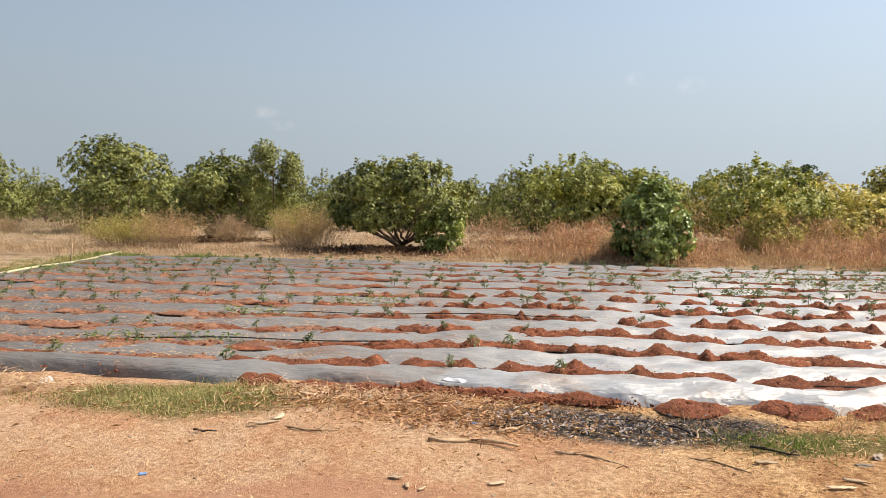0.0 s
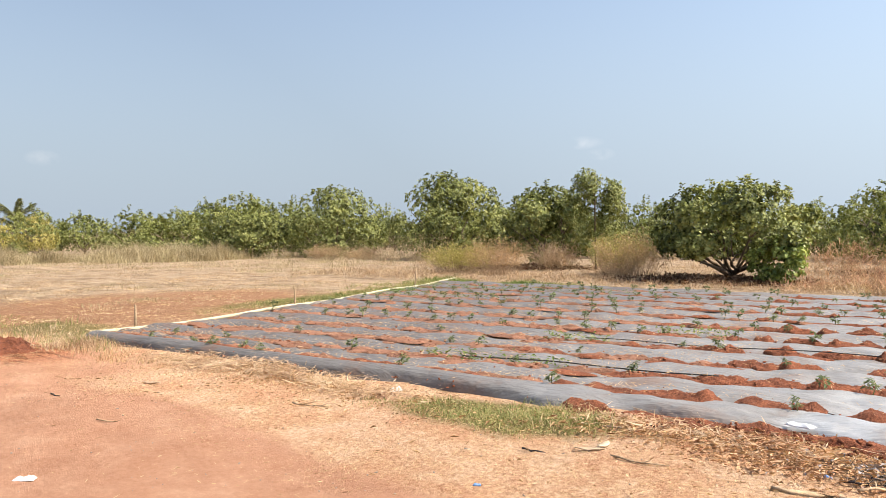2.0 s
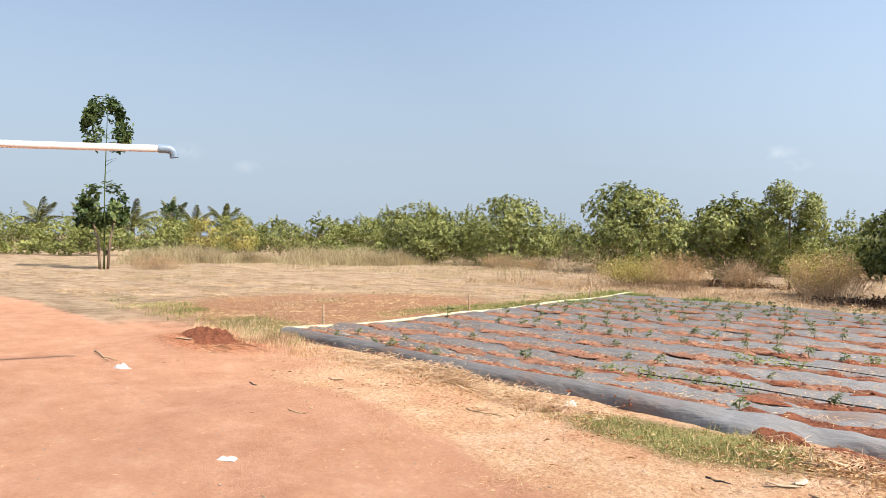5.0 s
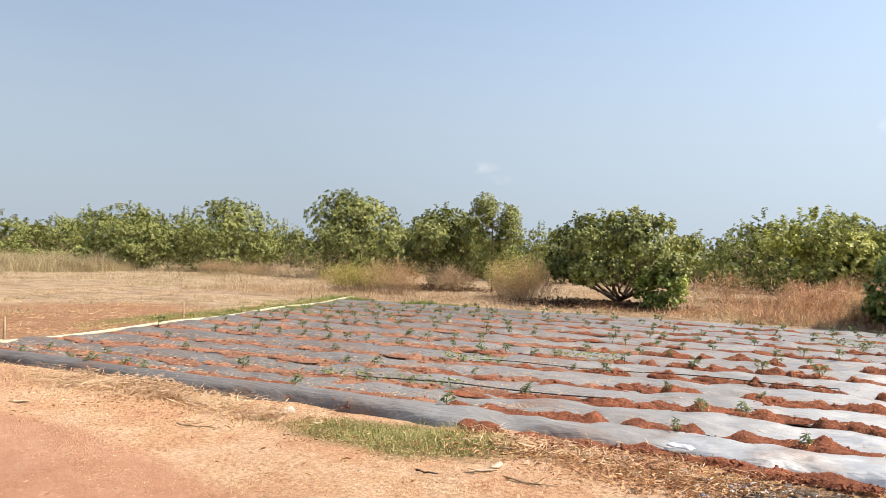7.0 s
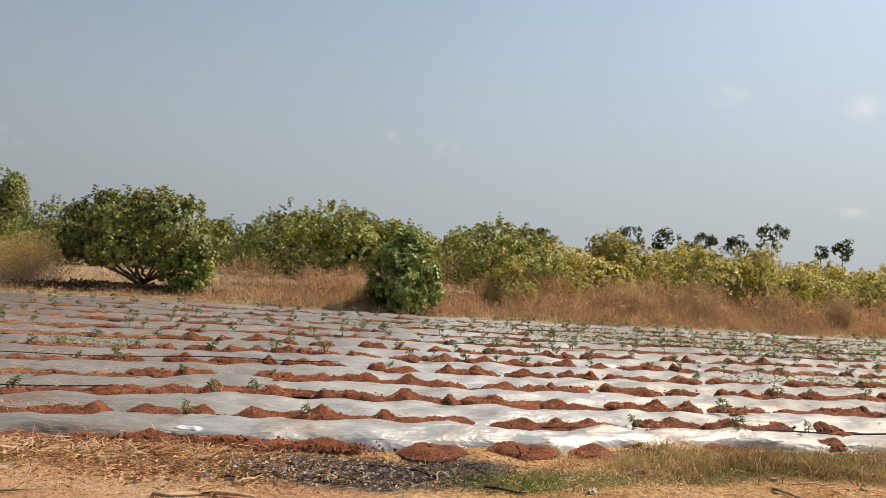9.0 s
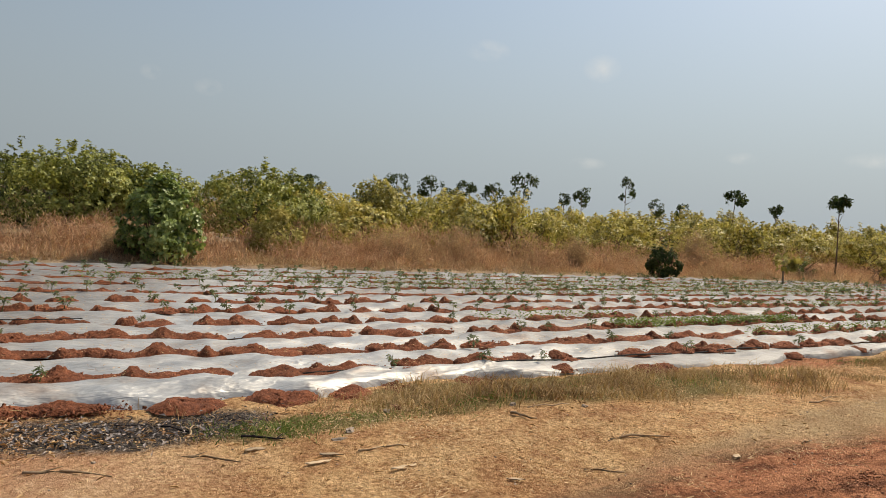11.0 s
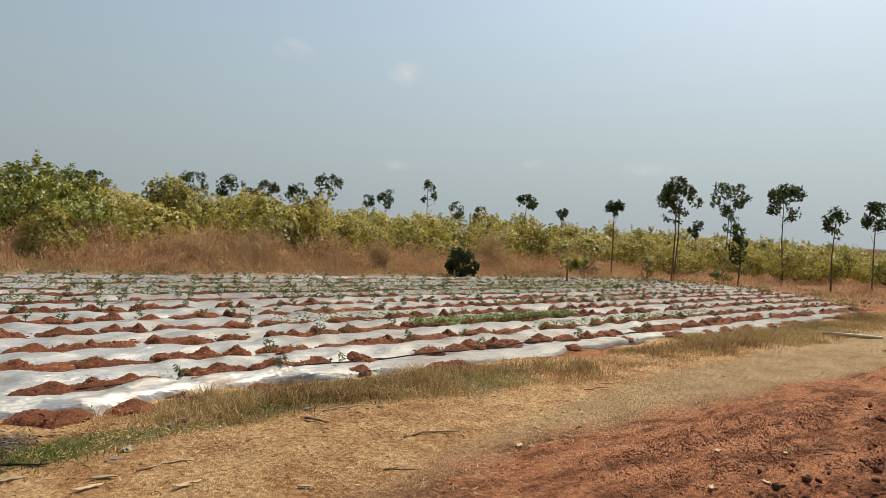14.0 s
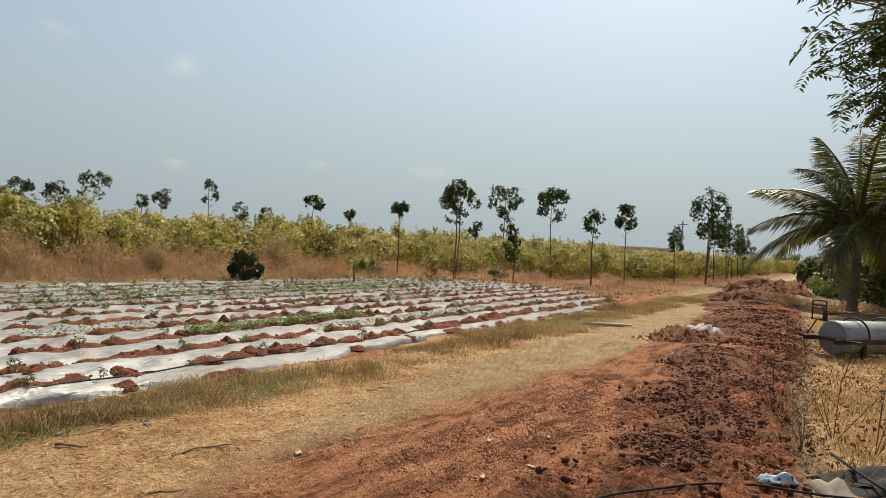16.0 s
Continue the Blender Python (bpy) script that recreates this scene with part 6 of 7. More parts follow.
g3 = np.concatenate([rng.normal((-12.7, 14.0), (0.35, 2.0), (300, 2)), rng.normal((-11.2, 6.0), (0.5, 0.25), (90, 2)), rng.normal((-16.5, 6.3), (1.4, 0.4), (200, 2)), rng.normal((-13.0, 17.5), (0.8, 1.2), (420, 2)), rng.normal((-11.0, 19.2), (1.6, 0.3), (260, 2))])
grass("green_grass", tufted(rng, g3, 13, 0.09), (0.06, 0.2), (0.006, 0.013), (0.2, 0.7), "green_grass", 85, "green grass along the irrigation pipe")
g4 = np.concatenate([rng.normal((-12.05, 15.0), (0.3, 1.0), (420, 2)), rng.normal((-11.3, 18.9), (0.9, 0.25), (380, 2))])
grass("green_grass", tufted(rng, g4, 8, 0.06), (0.1, 0.26), (0.012, 0.025), (0.2, 0.8), "weed", 86, "lush green weeds by the pipe")
g5 = scatter(rng, 900, 14, 33, 16, 21, lambda x, y: smooth01(y - far_edge(x), 0.0, 0.3) * smooth01(far_edge(x) + 1.3 - y, 0, 0.6) * smooth01(patchy(x, y, 1.4, 45), 0.4, 0.6))
g5 = np.concatenate([g5, scatter(rng, 900, 22, 36, 9, 19, lambda x, y: smooth01(x - right_end(y), 0.2, 1.0) * smooth01(right_end(y) + 5 - x, 0, 2) * smooth01(patchy(x, y, 1.6, 47), 0.45, 0.65))])
grass("green_grass", tufted(rng, g5, 16, 0.14), (0.08, 0.32), (0.005, 0.012), (0.4, 1.2), "green_grass", 90, "olive green low growth at the field's end")
p = scatter(rng, 2600, 20, 36, 8, 19, lambda x, y: smooth01(x - right_end(y), 0.0, 0.8) * smooth01(y - road_left(x), 0.6, 1.6) * smooth01(patchy(x, y, 1.0, 49), 0.35, 0.6))
size = 0.015 + 0.06 * rng.random(len(p)) ** 4
single("soil_clods", clods_mesh("soil_clods", np.column_stack([p, lift(p[:, 0], p[:, 1]) + 0.3 * size]), size, rng, 0.7), "old_soil", Matrix(), "brown clods of ploughed soil at the field's end", "soil", kind="stuff")
# low dry growth beyond the right end of the field
t = scatter(rng, 2600, 22, 90, 7.2, 19, lambda x, y: smooth01(y - road_left(x), 0.3, 1.5) * smooth01(x - right_end(y), 0.2, 1.0) * 0.9)
grass("pasture_grass", tufted(rng, t, 10, 0.25), (0.06, 0.3), (0.006, 0.015), (0.3, 1.1), "red_brush", 88, "low dry growth beyond the field")
# dry grass on the far right, round the tank
t = scatter(rng, 4200, 6.6, 24, -4, 2.8, lambda x, y: smooth01((road_right(x) - 2.4) - y, -0.1, 0.5))
grass("dry_grass_patch", tufted(rng, t, 10, 0.1), (0.06, 0.3), (0.004, 0.009), (0.4, 1.4), "verge_grass", 87, "dry golden grass round the tank")
xy = scatter(rng, 7000, 5.6, 16, -3, 2.2, lambda x, y: smooth01((road_right(x) - 2.2) - y, -0.2, 0.5) * smooth01(x, 5.6, 7) * smooth01(patchy(x, y, 0.5, 93), 0.3, 0.6))
n = len(xy)
single("leaf_litter", leaves_mesh("leaf_litter", np.column_stack([xy, lift(xy[:, 0], xy[:, 1]) + rng.random(n) ** 2 * 0.22]), rng.normal(0, 1, (n, 3)), rng.normal(0, 0.7, (n, 3)) + (0, 0, 1), rng.uniform(0.03, 0.09, n), rng.uniform(0.01, 0.03, n)), "fallen_leaf", Matrix(), "curled brown leaves tangled in dry grass", "leaf litter", kind="stuff")

# dry twiggy shrubs
def twig_shrub(name, x, y, w, h, seed, mat, leaf_mat, leaves, label, n=190):
    r = np.random.default_rng(seed)
    e = thing(name, Matrix.Translation((x, y, float(lift(x, y)))), label, "shrub", "dry shrubs")
    pieces, b, d = [], [], []
    for _ in range(n):
        a, rad = r.uniform(0, 6.28), r.uniform(0, 0.5) ** 0.7 * w
        end = Vector((math.cos(a) * rad, math.sin(a) * rad, h * r.uniform(0.5, 1.0) * (1 - 0.5 * (rad / w) ** 2)))
        foot = Vector((math.cos(a) * rad * 0.55, math.sin(a) * rad * 0.55, -0.05))
        mid = foot.lerp(end, 0.55) + Vector((r.normal(0, 0.12), r.normal(0, 0.12), 0))
        pieces.append(tube([foot, mid, end], [0.006, 0.004, 0.002], 3, cap=False))
        for _ in range(leaves):
            b.append(tuple(mid.lerp(end, r.uniform(-0.3, 1.05)) + Vector((r.normal(0, 0.08), r.normal(0, 0.08), r.normal(0, 0.06)))))
            d.append((r.normal(), r.normal(), r.uniform(-0.2, 1)))
    part("brushwood", mesh_of("brushwood", *joined(pieces)), mat, e)
    k = len(b)
    part("leaves", leaves_mesh("leaves", np.array(b), np.array(d), r.normal(0, 0.5, (k, 3)) + (0, 0, 1), r.uniform(0.05, 0.12, k), r.uniform(0.008, 0.018, k) * (1.8 if leaves > 20 else 1.0)), leaf_mat, e)
    return e


for i, (x, y, w, h, lm, lab) in enumerate(((-15.6, 23.5, 2.3, 1.15, "yellow_shrub", "yellow-green wispy shrub in dry grass"), (-13.7, 23.2, 2.3, 1.45, "straw", "dry straw-coloured twiggy shrub"), (-13.0, 26.4, 1.6, 1.1, "dry_grass", "dry brown twiggy shrub"),
                                           (-8.8, 23.6, 2.3, 1.7, "straw", "tall dry straw-coloured shrub"), (-9.7, 24.6, 1.8, 1.5, "yellow_shrub", "half-dry yellow shrub in tall grass"), (1.2, 20.7, 1.0, 0.9, "dry_grass", "dead reddish brush beside a dark bush"),
                                           (23.9, 23.2, 1.2, 1.9, "dry_grass", "tall dry twiggy shrub in grass"), (-30.0, 31.0, 2.0, 0.9, "dry_grass", "grey dry shrub at pasture edge"), (-27.5, 31.5, 2.0, 0.8, "dry_grass", "grey dry shrub at pasture edge"),
                                           (16.3, 21.6, 1.0, 1.3, "dry_grass", "dry twiggy shrub by the field"), (12.0, 22.3, 1.6, 1.5, "dry_grass", "tall reddish dry grass clump"), (9.4, 22.0, 1.5, 1.2, "dry_grass", "reddish dry brush in tall grass"), (-36, 13.2, 2.4, 0.7, "dry_grass", "low dry brush below a slim tree"))):
    twig_shrub("dry_shrub", x, y, w, h, 400 + i, "wood" if lm == "straw" else "dead_stem", lm, 26 if lm == "yellow_shrub" else 16, lab)

# leafless stalks by the tank
r = np.random.default_rng(430)
for x, y, h in ((8.2, 0.55, 1.0), (7.7, 0.2, 0.95), (8.9, 1.15, 0.8), (7.4, 0.75, 0.55)):
    pieces = []
    for _ in range(4):
        a = r.uniform(0, 6.28)
        end = Vector((math.cos(a) * h * r.uniform(0.15, 0.75), math.sin(a) * h * r.uniform(0.15, 0.75), h * r.uniform(0.55, 1.0)))
        mid = end * 0.5 + Vector((r.normal(0, 0.03), r.normal(0, 0.03), 0.05))
        pieces.append(tube([(0, 0, -0.05), mid, end], [0.005, 0.0035, 0.002], 5))
        for _ in range(9):
            s = mid.lerp(end, r.uniform(-0.3, 0.95))
            pieces.append(tube([s, s + Vector((r.normal(0, 0.1), r.normal(0, 0.1), r.uniform(0.0, 0.16)))], [0.0025, 0.0012], 4))
    single("dead_stalk_plant", mesh_of("dead_stalk_plant", *joined(pieces)), "bark", Matrix.Translation((x, y, float(lift(x, y)))), "leafless brown stalks standing in dry grass", "dead plant", "dead stalks")

# ---- dug soil beside the track ----
rng = np.random.default_rng(90)
p = scatter(rng, 50000, 3.6, 20, 0.4, 4.2, lambda x, y: smooth01(road_right(x) - 0.7 - y + 0.3 * np.sin(x * 1.7), 0, 0.9) ** 2 * smooth01(y - (road_right(x) - 2.9), 0, 0.5) * smooth01(x, 4.5, 7.2))
size = 0.004 + 0.012 * rng.random(len(p)) ** 2 + 0.02 * rng.random(len(p)) ** 18
single("soil_clods", clods_mesh("soil_clods", np.column_stack([p, lift(p[:, 0], p[:, 1]) + 0.4 * size]), size, rng, 0.8), "dark_soil", Matrix(), "dark clods of freshly dug soil", "soil", kind="stuff")
p = scatter(rng, 15000, 4.6, 24, 0.3, 5.0, lambda x, y: smooth01(road_right(x) - 0.55 - y + 0.3 * np.sin(x * 1.7), 0, 0.9) * smooth01(y - (road_right(x) - 2.8), 0, 0.5) * smooth01(x, 4.6, 6.2) * smooth01(patchy(x, y, 0.55, 71), 0.3, 0.62))
size = 0.01 + 0.035 * rng.random(len(p)) ** 4 + 0.03 * rng.random(len(p)) ** 30
single("soil_clods", clods_mesh("soil_clods", np.column_stack([p, lift(p[:, 0], p[:, 1]) + 0.45 * size + 0.02]), size, rng, 0.85), "dark_soil", Matrix(), "rough brown clods tumbled along the soil bank", "soil", kind="stuff")
p = scatter(rng, 2600, 15, 70, 1.0, 8.5, lambda x, y: smooth01(road_right(x) + 0.1 - y, 0, 0.8) * smooth01(y - (road_right(x) - 2.9), 0, 0.5))
size = 0.012 + 0.05 * rng.random(len(p)) ** 6
single("soil_clods", clods_mesh("soil_clods", np.column_stack([p, lift(p[:, 0], p[:, 1]) + 0.3 * size]), size, rng, 0.8), "dark_soil", Matrix(), "dark clods on the soil bank", "soil", kind="stuff")
p = np.concatenate([rng.normal((6.0, 2.9), (1.9, 0.5), (3500, 2)), *[rng.normal(c, (0.5, 0.1), (1000, 2)) for c in ((5.3, 3.2), (6.4, 3.25), (7.6, 3.0), (4.9, 2.7), (6.0, 2.65), (7.0, 2.5), (8.6, 3.2), (5.6, 2.2))], rng.normal((-10.9, 5.0), (0.6, 0.35), (260, 2)), rng.normal((9.0, 6.75), (1.2, 0.2), (300, 2))])
size = 0.003 + 0.011 * rng.random(len(p)) ** 3
single("soil_crumbs", clods_mesh("soil_crumbs", np.column_stack([p, lift(p[:, 0], p[:, 1]) + 0.3 * size]), size, rng), "moist_soil", Matrix(), "loose crumbs of moist red soil", "soil", kind="stuff")
p = scatter(rng, 2000, -9, 15, 0.9, 5.2)
size = 0.003 + 0.009 * rng.random(len(p)) ** 3
single("grit", clods_mesh("grit", np.column_stack([p, lift(p[:, 0], p[:, 1]) + 0.2 * size]), size, rng), "stone", Matrix(), "small stones and grit on the dirt track", "grit", kind="stuff")

def rough_heap(seed, n=36):
    """A heap of crumbling soil with a broken surface."""
    r = np.random.default_rng(seed)
    U, V = np.meshgrid(np.linspace(-1, 1, n), np.linspace(-1, 1, n), indexing="ij")
    rim = np.clip(1 - U ** 2 - V ** 2, 0, 1) ** 0.7
    p = r.uniform(0, 6, 5)
    Z = rim * (0.8 + 0.3 * np.sin(4 * U + p[0]) * np.sin(5 * V + p[1]) + 0.25 * np.sin(11 * U + 4 * V + p[2]) * np.sin(9 * V + p[3])) + r.normal(0, 0.13, U.shape) * (rim > 0.05)
    Z = np.where(rim <= 0.02, -0.3, Z)
    X, Y = U + r.normal(0, 0.015, U.shape), V + r.normal(0, 0.015, U.shape)
    i, j = np.meshgrid(np.arange(n - 1), np.arange(n - 1), indexing="ij")
    k = (i * n + j).ravel()
    return fast_mesh("soil_hump", np.column_stack([X.ravel(), Y.ravel(), Z.ravel()]), np.concatenate([np.stack([k, k + n, k + n + 1], 1), np.stack([k, k + n + 1, k + 1], 1)]))


# heap with a plastic sack on it
single("soil_hump", rough_heap(699), "dark_soil", Matrix.Translation((14.6, 3.35, 0.0)) @ Matrix.Diagonal((0.8, 0.75, 0.26, 1)), "heap of dark dug soil beside the track", "soil mound")
for i, (x, y, w, d, h) in enumerate(((-11.4, 5.1, 0.6, 0.35, 0.12), (-10.7, 4.95, 0.4, 0.3, 0.07))):
    single("soil_hump", rough_heap(690 + i), "red_soil", Matrix.Translation((x, y, float(lift(x, y)))) @ Matrix.Rotation(0.3 * i, 4, "Z") @ Matrix.Diagonal((w, d, h, 1)), "small heap of moist dark red soil", "soil mound", "heaps of dug soil")
heap_crumbs = []
for i, (x, y, w, d, h) in enumerate(((8.0, 1.7, 0.6, 0.5, 0.12), (9.4, 2.0, 0.8, 0.6, 0.14), (10.6, 2.2, 0.7, 0.6, 0.17), (11.9, 2.3, 0.9, 0.7, 0.18), (13.2, 2.6, 0.7, 0.6, 0.15), (16.8, 3.0, 0.9, 0.7, 0.16), (18.6, 3.2, 1.0, 0.7, 0.2), (21.0, 3.5, 1.2, 0.8, 0.22), (23.8, 3.9, 1.3, 0.8, 0.24), (27.0, 4.3, 1.5, 0.9, 0.24), (6.6, 1.75, 0.5, 0.4, 0.08), (31.0, 4.7, 1.6, 0.9, 0.34), (35.0, 5.0, 2.0, 1.0, 0.5), (39.5, 5.3, 2.2, 1.1, 0.6), (45.0, 5.9, 2.6, 1.2, 0.6), (52.0, 6.6, 3.0, 1.3, 0.55))):
    hm = rough_heap(700 + i)
    single("soil_hump", hm, "dark_soil", Matrix.Translation((x, y, float(lift(x, y)) - 0.02)) @ Matrix.Rotation(i * 1.3, 4, "Z") @ Matrix.Diagonal((w, d, h * 0.8, 1)), "heap of dark dug soil on the bank", "soil mound", "heaps of dug soil")
    m = 520
    a, q = rng.uniform(0, 6.28, m), np.sqrt(rng.random(m)) * 1.05
    heap_crumbs.append(np.column_stack([x + np.cos(a) * q * min(w, d), y + np.sin(a) * q * min(w, d), float(lift(x, y)) + h * 0.75 * np.clip(1 - q ** 2, 0, 1) ** 0.7]))
p = np.concatenate(heap_crumbs)
size = 0.006 + 0.026 * rng.random(len(p)) ** 3
single("soil_clods", clods_mesh("soil_clods", p, size, rng, 0.8), "dark_soil", Matrix(), "clods strewn over the soil heaps", "soil", kind="stuff")
p = rng.normal((14.6, 3.35), (0.4, 0.4), (400, 2))
hz = 0.22 * np.clip(1 - ((p[:, 0] - 14.6) / 0.8) ** 2 - ((p[:, 1] - 3.35) / 0.75) ** 2, 0, 1) ** 0.75 - 0.05
size = 0.01 + 0.03 * rng.random(len(p)) ** 2
single("soil_clods", clods_mesh("soil_clods", np.column_stack([p, hz + 0.06]), size, rng, 0.8), "dark_soil", Matrix(), "clods on the soil heap", "soil", kind="stuff")


def rag_mesh(name, seed, w, d, h, nu=12, nv=9):
    """A crumpled sheet lying on the ground, closed below."""
    r = np.random.default_rng(seed)
    u, v = np.meshgrid(np.linspace(-1, 1, nu), np.linspace(-1, 1, nv), indexing="ij")
    rim = np.clip(1 - np.maximum(np.abs(u), np.abs(v)) ** 3, 0, 1)
    z = rim * (0.55 + 0.3 * np.sin(4 * u + r.uniform(0, 6)) + 0.3 * np.sin(5 * v + 2 * u + r.uniform(0, 6))) + np.abs(r.normal(0, 0.12, u.shape)) * rim
    x, y = u * (1 + r.normal(0, 0.07, u.shape)), v * (1 + r.normal(0, 0.07, u.shape))
    n = nu * nv
    vs = np.concatenate([np.column_stack([x.ravel() * w / 2, y.ravel() * d / 2, np.clip(z.ravel(), 0, 2) * h + 0.006]), np.column_stack([x.ravel() * w / 2, y.ravel() * d / 2, np.zeros(n)])])
    f = []
    for i in range(nu - 1):
        for j in range(nv - 1):
            a = i * nv + j
            f += [(a, a + nv, a + nv + 1, a + 1), (n + a, n + a + 1, n + a + nv + 1, n + a + nv)]
    ring = [j for j in range(nv)] + [i * nv + nv - 1 for i in range(1, nu)] + [(nu - 1) * nv + j for j in range(nv - 2, -1, -1)] + [i * nv for i in range(nu - 2, 0, -1)]
    for a, b in zip(ring, ring[1:] + ring[:1]):
        f.append((a, b, n + b, n + a))
    return mesh_of(name, vs, f)


def lay(x, y, turn=0.0, dz=0.0, s=1.0):
    return Matrix.Translation((x, y, float(lift(x, y)) + dz)) @ Matrix.Rotation(radians(turn), 4, "Z") @ Matrix.Scale(s, 4)


single("plastic_sack", rag_mesh("plastic_sack", 5, 0.9, 0.6, 0.2, 20, 14), "sack", Matrix.Translation((15.15, 3.2, 0.13)) @ Matrix.Rotation(0.1, 4, "Y"), "crumpled white plastic sack on a soil heap", "sack")
single("plastic_bag", rag_mesh("plastic_bag", 6, 0.05, 0.03, 0.012), "bag_blue", lay(-0.74, 5.42), "crumpled blue plastic bag in straw", "plastic bag")
single("plastic_bag", rag_mesh("plastic_bag", 7, 0.05, 0.02, 0.01), "bag_blue", lay(-2.6, 4.12, 30), "scrap of blue plastic on red earth", "plastic bag")
single("plastic_bag", rag_mesh("plastic_bag", 8, 0.2, 0.12, 0.05), "bag_white", lay(-9.4, 3.14, 20), "scrap of white plastic on red earth", "plastic bag")
single("plastic_bag", rag_mesh("plastic_bag", 9, 0.13, 0.06, 0.025), "bag_white", lay(-5.17, 2.53, 40), "scrap of white plastic on red earth", "plastic bag")
single("plastic_bag", rag_mesh("plastic_bag", 10, 0.28, 0.11, 0.07), "bottle", lay(6.2, 0.8, -60), "crushed clear plastic pouch beside a hose", "plastic pouch")
single("cloth", rag_mesh("cloth", 11, 0.42, 0.24, 0.09), "stone", lay(6.12, 0.42, 30), "dusty pale cloth crumpled on the soil", "cloth")
single("black_sheet", rag_mesh("black_sheet", 12, 1.1, 0.5, 0.09, 20, 14), "hose", lay(6.75, 0.1, -40), "crumpled black plastic sheet in dry grass", "plastic sheet")
single("film_flap", rag_mesh("film_flap", 14, 0.2, 0.07, 0.028), "bag_white", lay(-1.05, 6.36, -14, 0.045), "torn white flap of plastic film standing up", "film scrap")
single("white_rag", rag_mesh("white_rag", 13, 0.13, 0.05, 0.05), "bag_white", lay(-4.78, 6.02, 60), "white plastic scrap at the film's edge", "plastic scrap")


def husk_mesh(name, seed, l, w):
    """A curled dry palm sheath or husk: a shallow boat of some thickness."""
    r = np.random.default_rng(seed)
    pts, vs, f = 7, [], []
    for side in (0.0, -0.012):
        for i in range(pts):
            t = i / (pts - 1)
            ww = w * math.sin(math.pi * min(0.95, 0.08 + t * 0.9)) ** 0.7 / 2
            z = 0.012 * l * (2 * t - 1) ** 2 + side * 0.5 + 0.008
            bend = 0.12 * l * math.sin(t * 2 + seed)
            for k in (-1, 0, 1):
                vs.append((l * (t - 0.5), bend + k * ww, z + abs(k) * w * 0.07 + r.normal(0, 0.003)))
    n = pts * 3
    for i in range(pts - 1):
        for k in range(2):
            a = i * 3 + k
            f += [(a, a + 3, a + 4, a + 1), (n + a, n + a + 1, n + a + 4, n + a + 3)]
        a = i * 3
        f += [(a, n + a, n + a + 3, a + 3), (a + 2, a + 5, n + a + 5, n + a + 2)]
    f += [(0, 1, n + 1, n), (1, 2, n + 2, n + 1), (n - 3, 2 * n - 3, 2 * n - 2, n - 2), (n - 2, 2 * n - 2, 2 * n - 1, n - 1)]
    return mesh_of(name, vs, f)


HUSKS = [(-2.24, 5.08, 25, 0.34, 0.07), (-2.18, 5.2, 75, 0.24, 0.1), (-0.46, 4.3, 8, 0.16, 0.07), (1.2, 5.04, 5, 0.24, 0.07), (1.62, 4.72, -10, 0.24, 0.05), (1.5, 4.62, 20, 0.28, 0.05),
         (1.99, 4.4, 15, 0.3, 0.05), (-3.15, 3.37, 70, 0.16, 0.05), (-7.26, 4.84, 10, 0.32, 0.08), (-0.95, 4.15, 95, 0.12, 0.04), (-0.86, 4.12, 70, 0.11, 0.035), (-1.05, 4.25, 20, 0.13, 0.06),
         (4.4, 3.9, 40, 0.12, 0.08), (6.1, 2.6, 10, 0.14, 0.05), (5.2, 2.35, 60, 0.12, 0.06), (5.6, 2.9, -20, 0.12, 0.06), (4.75, 2.5, 30, 0.13, 0.05), (2.55, 3.95, -15, 0.18, 0.04), (-11.2, 4.7, 30, 0.3, 0.14), (-11.35, 4.62, 110, 0.22, 0.12)]
for i, (x, y, a, l, w) in enumerate(HUSKS):
    single("dry_husk", husk_mesh("dry_husk", 500 + i, l * 0.62, w * 0.7), "husk", lay(x, y, a, 0.006), "pale curled dry husk lying on bare earth", "dry husk", "dry husks on the ground")


def stick_mesh(name, seed, l, rad, forks=0):
    r = np.random.default_rng(seed)
    pts = [(l * (t - 0.5), l * 0.06 * math.sin(t * 5 + seed), rad + abs(r.normal(0, 0.006))) for t in np.linspace(0, 1, 6)]
    pieces = [tube(pts, [rad, rad * 0.95, rad * 0.9, rad * 0.8, rad * 0.7, rad * 0.45], 6)]
    for _ in range(forks):
        s = Vector(pts[r.integers(1, 5)])
        pieces.append(tube([s, s + Vector((r.uniform(0.05, 0.2) * l, r.choice([-1, 1]) * r.uniform(0.1, 0.22) * l, 0.02))], [rad * 0.6, rad * 0.25], 5))
    return mesh_of(name, *joined(pieces))


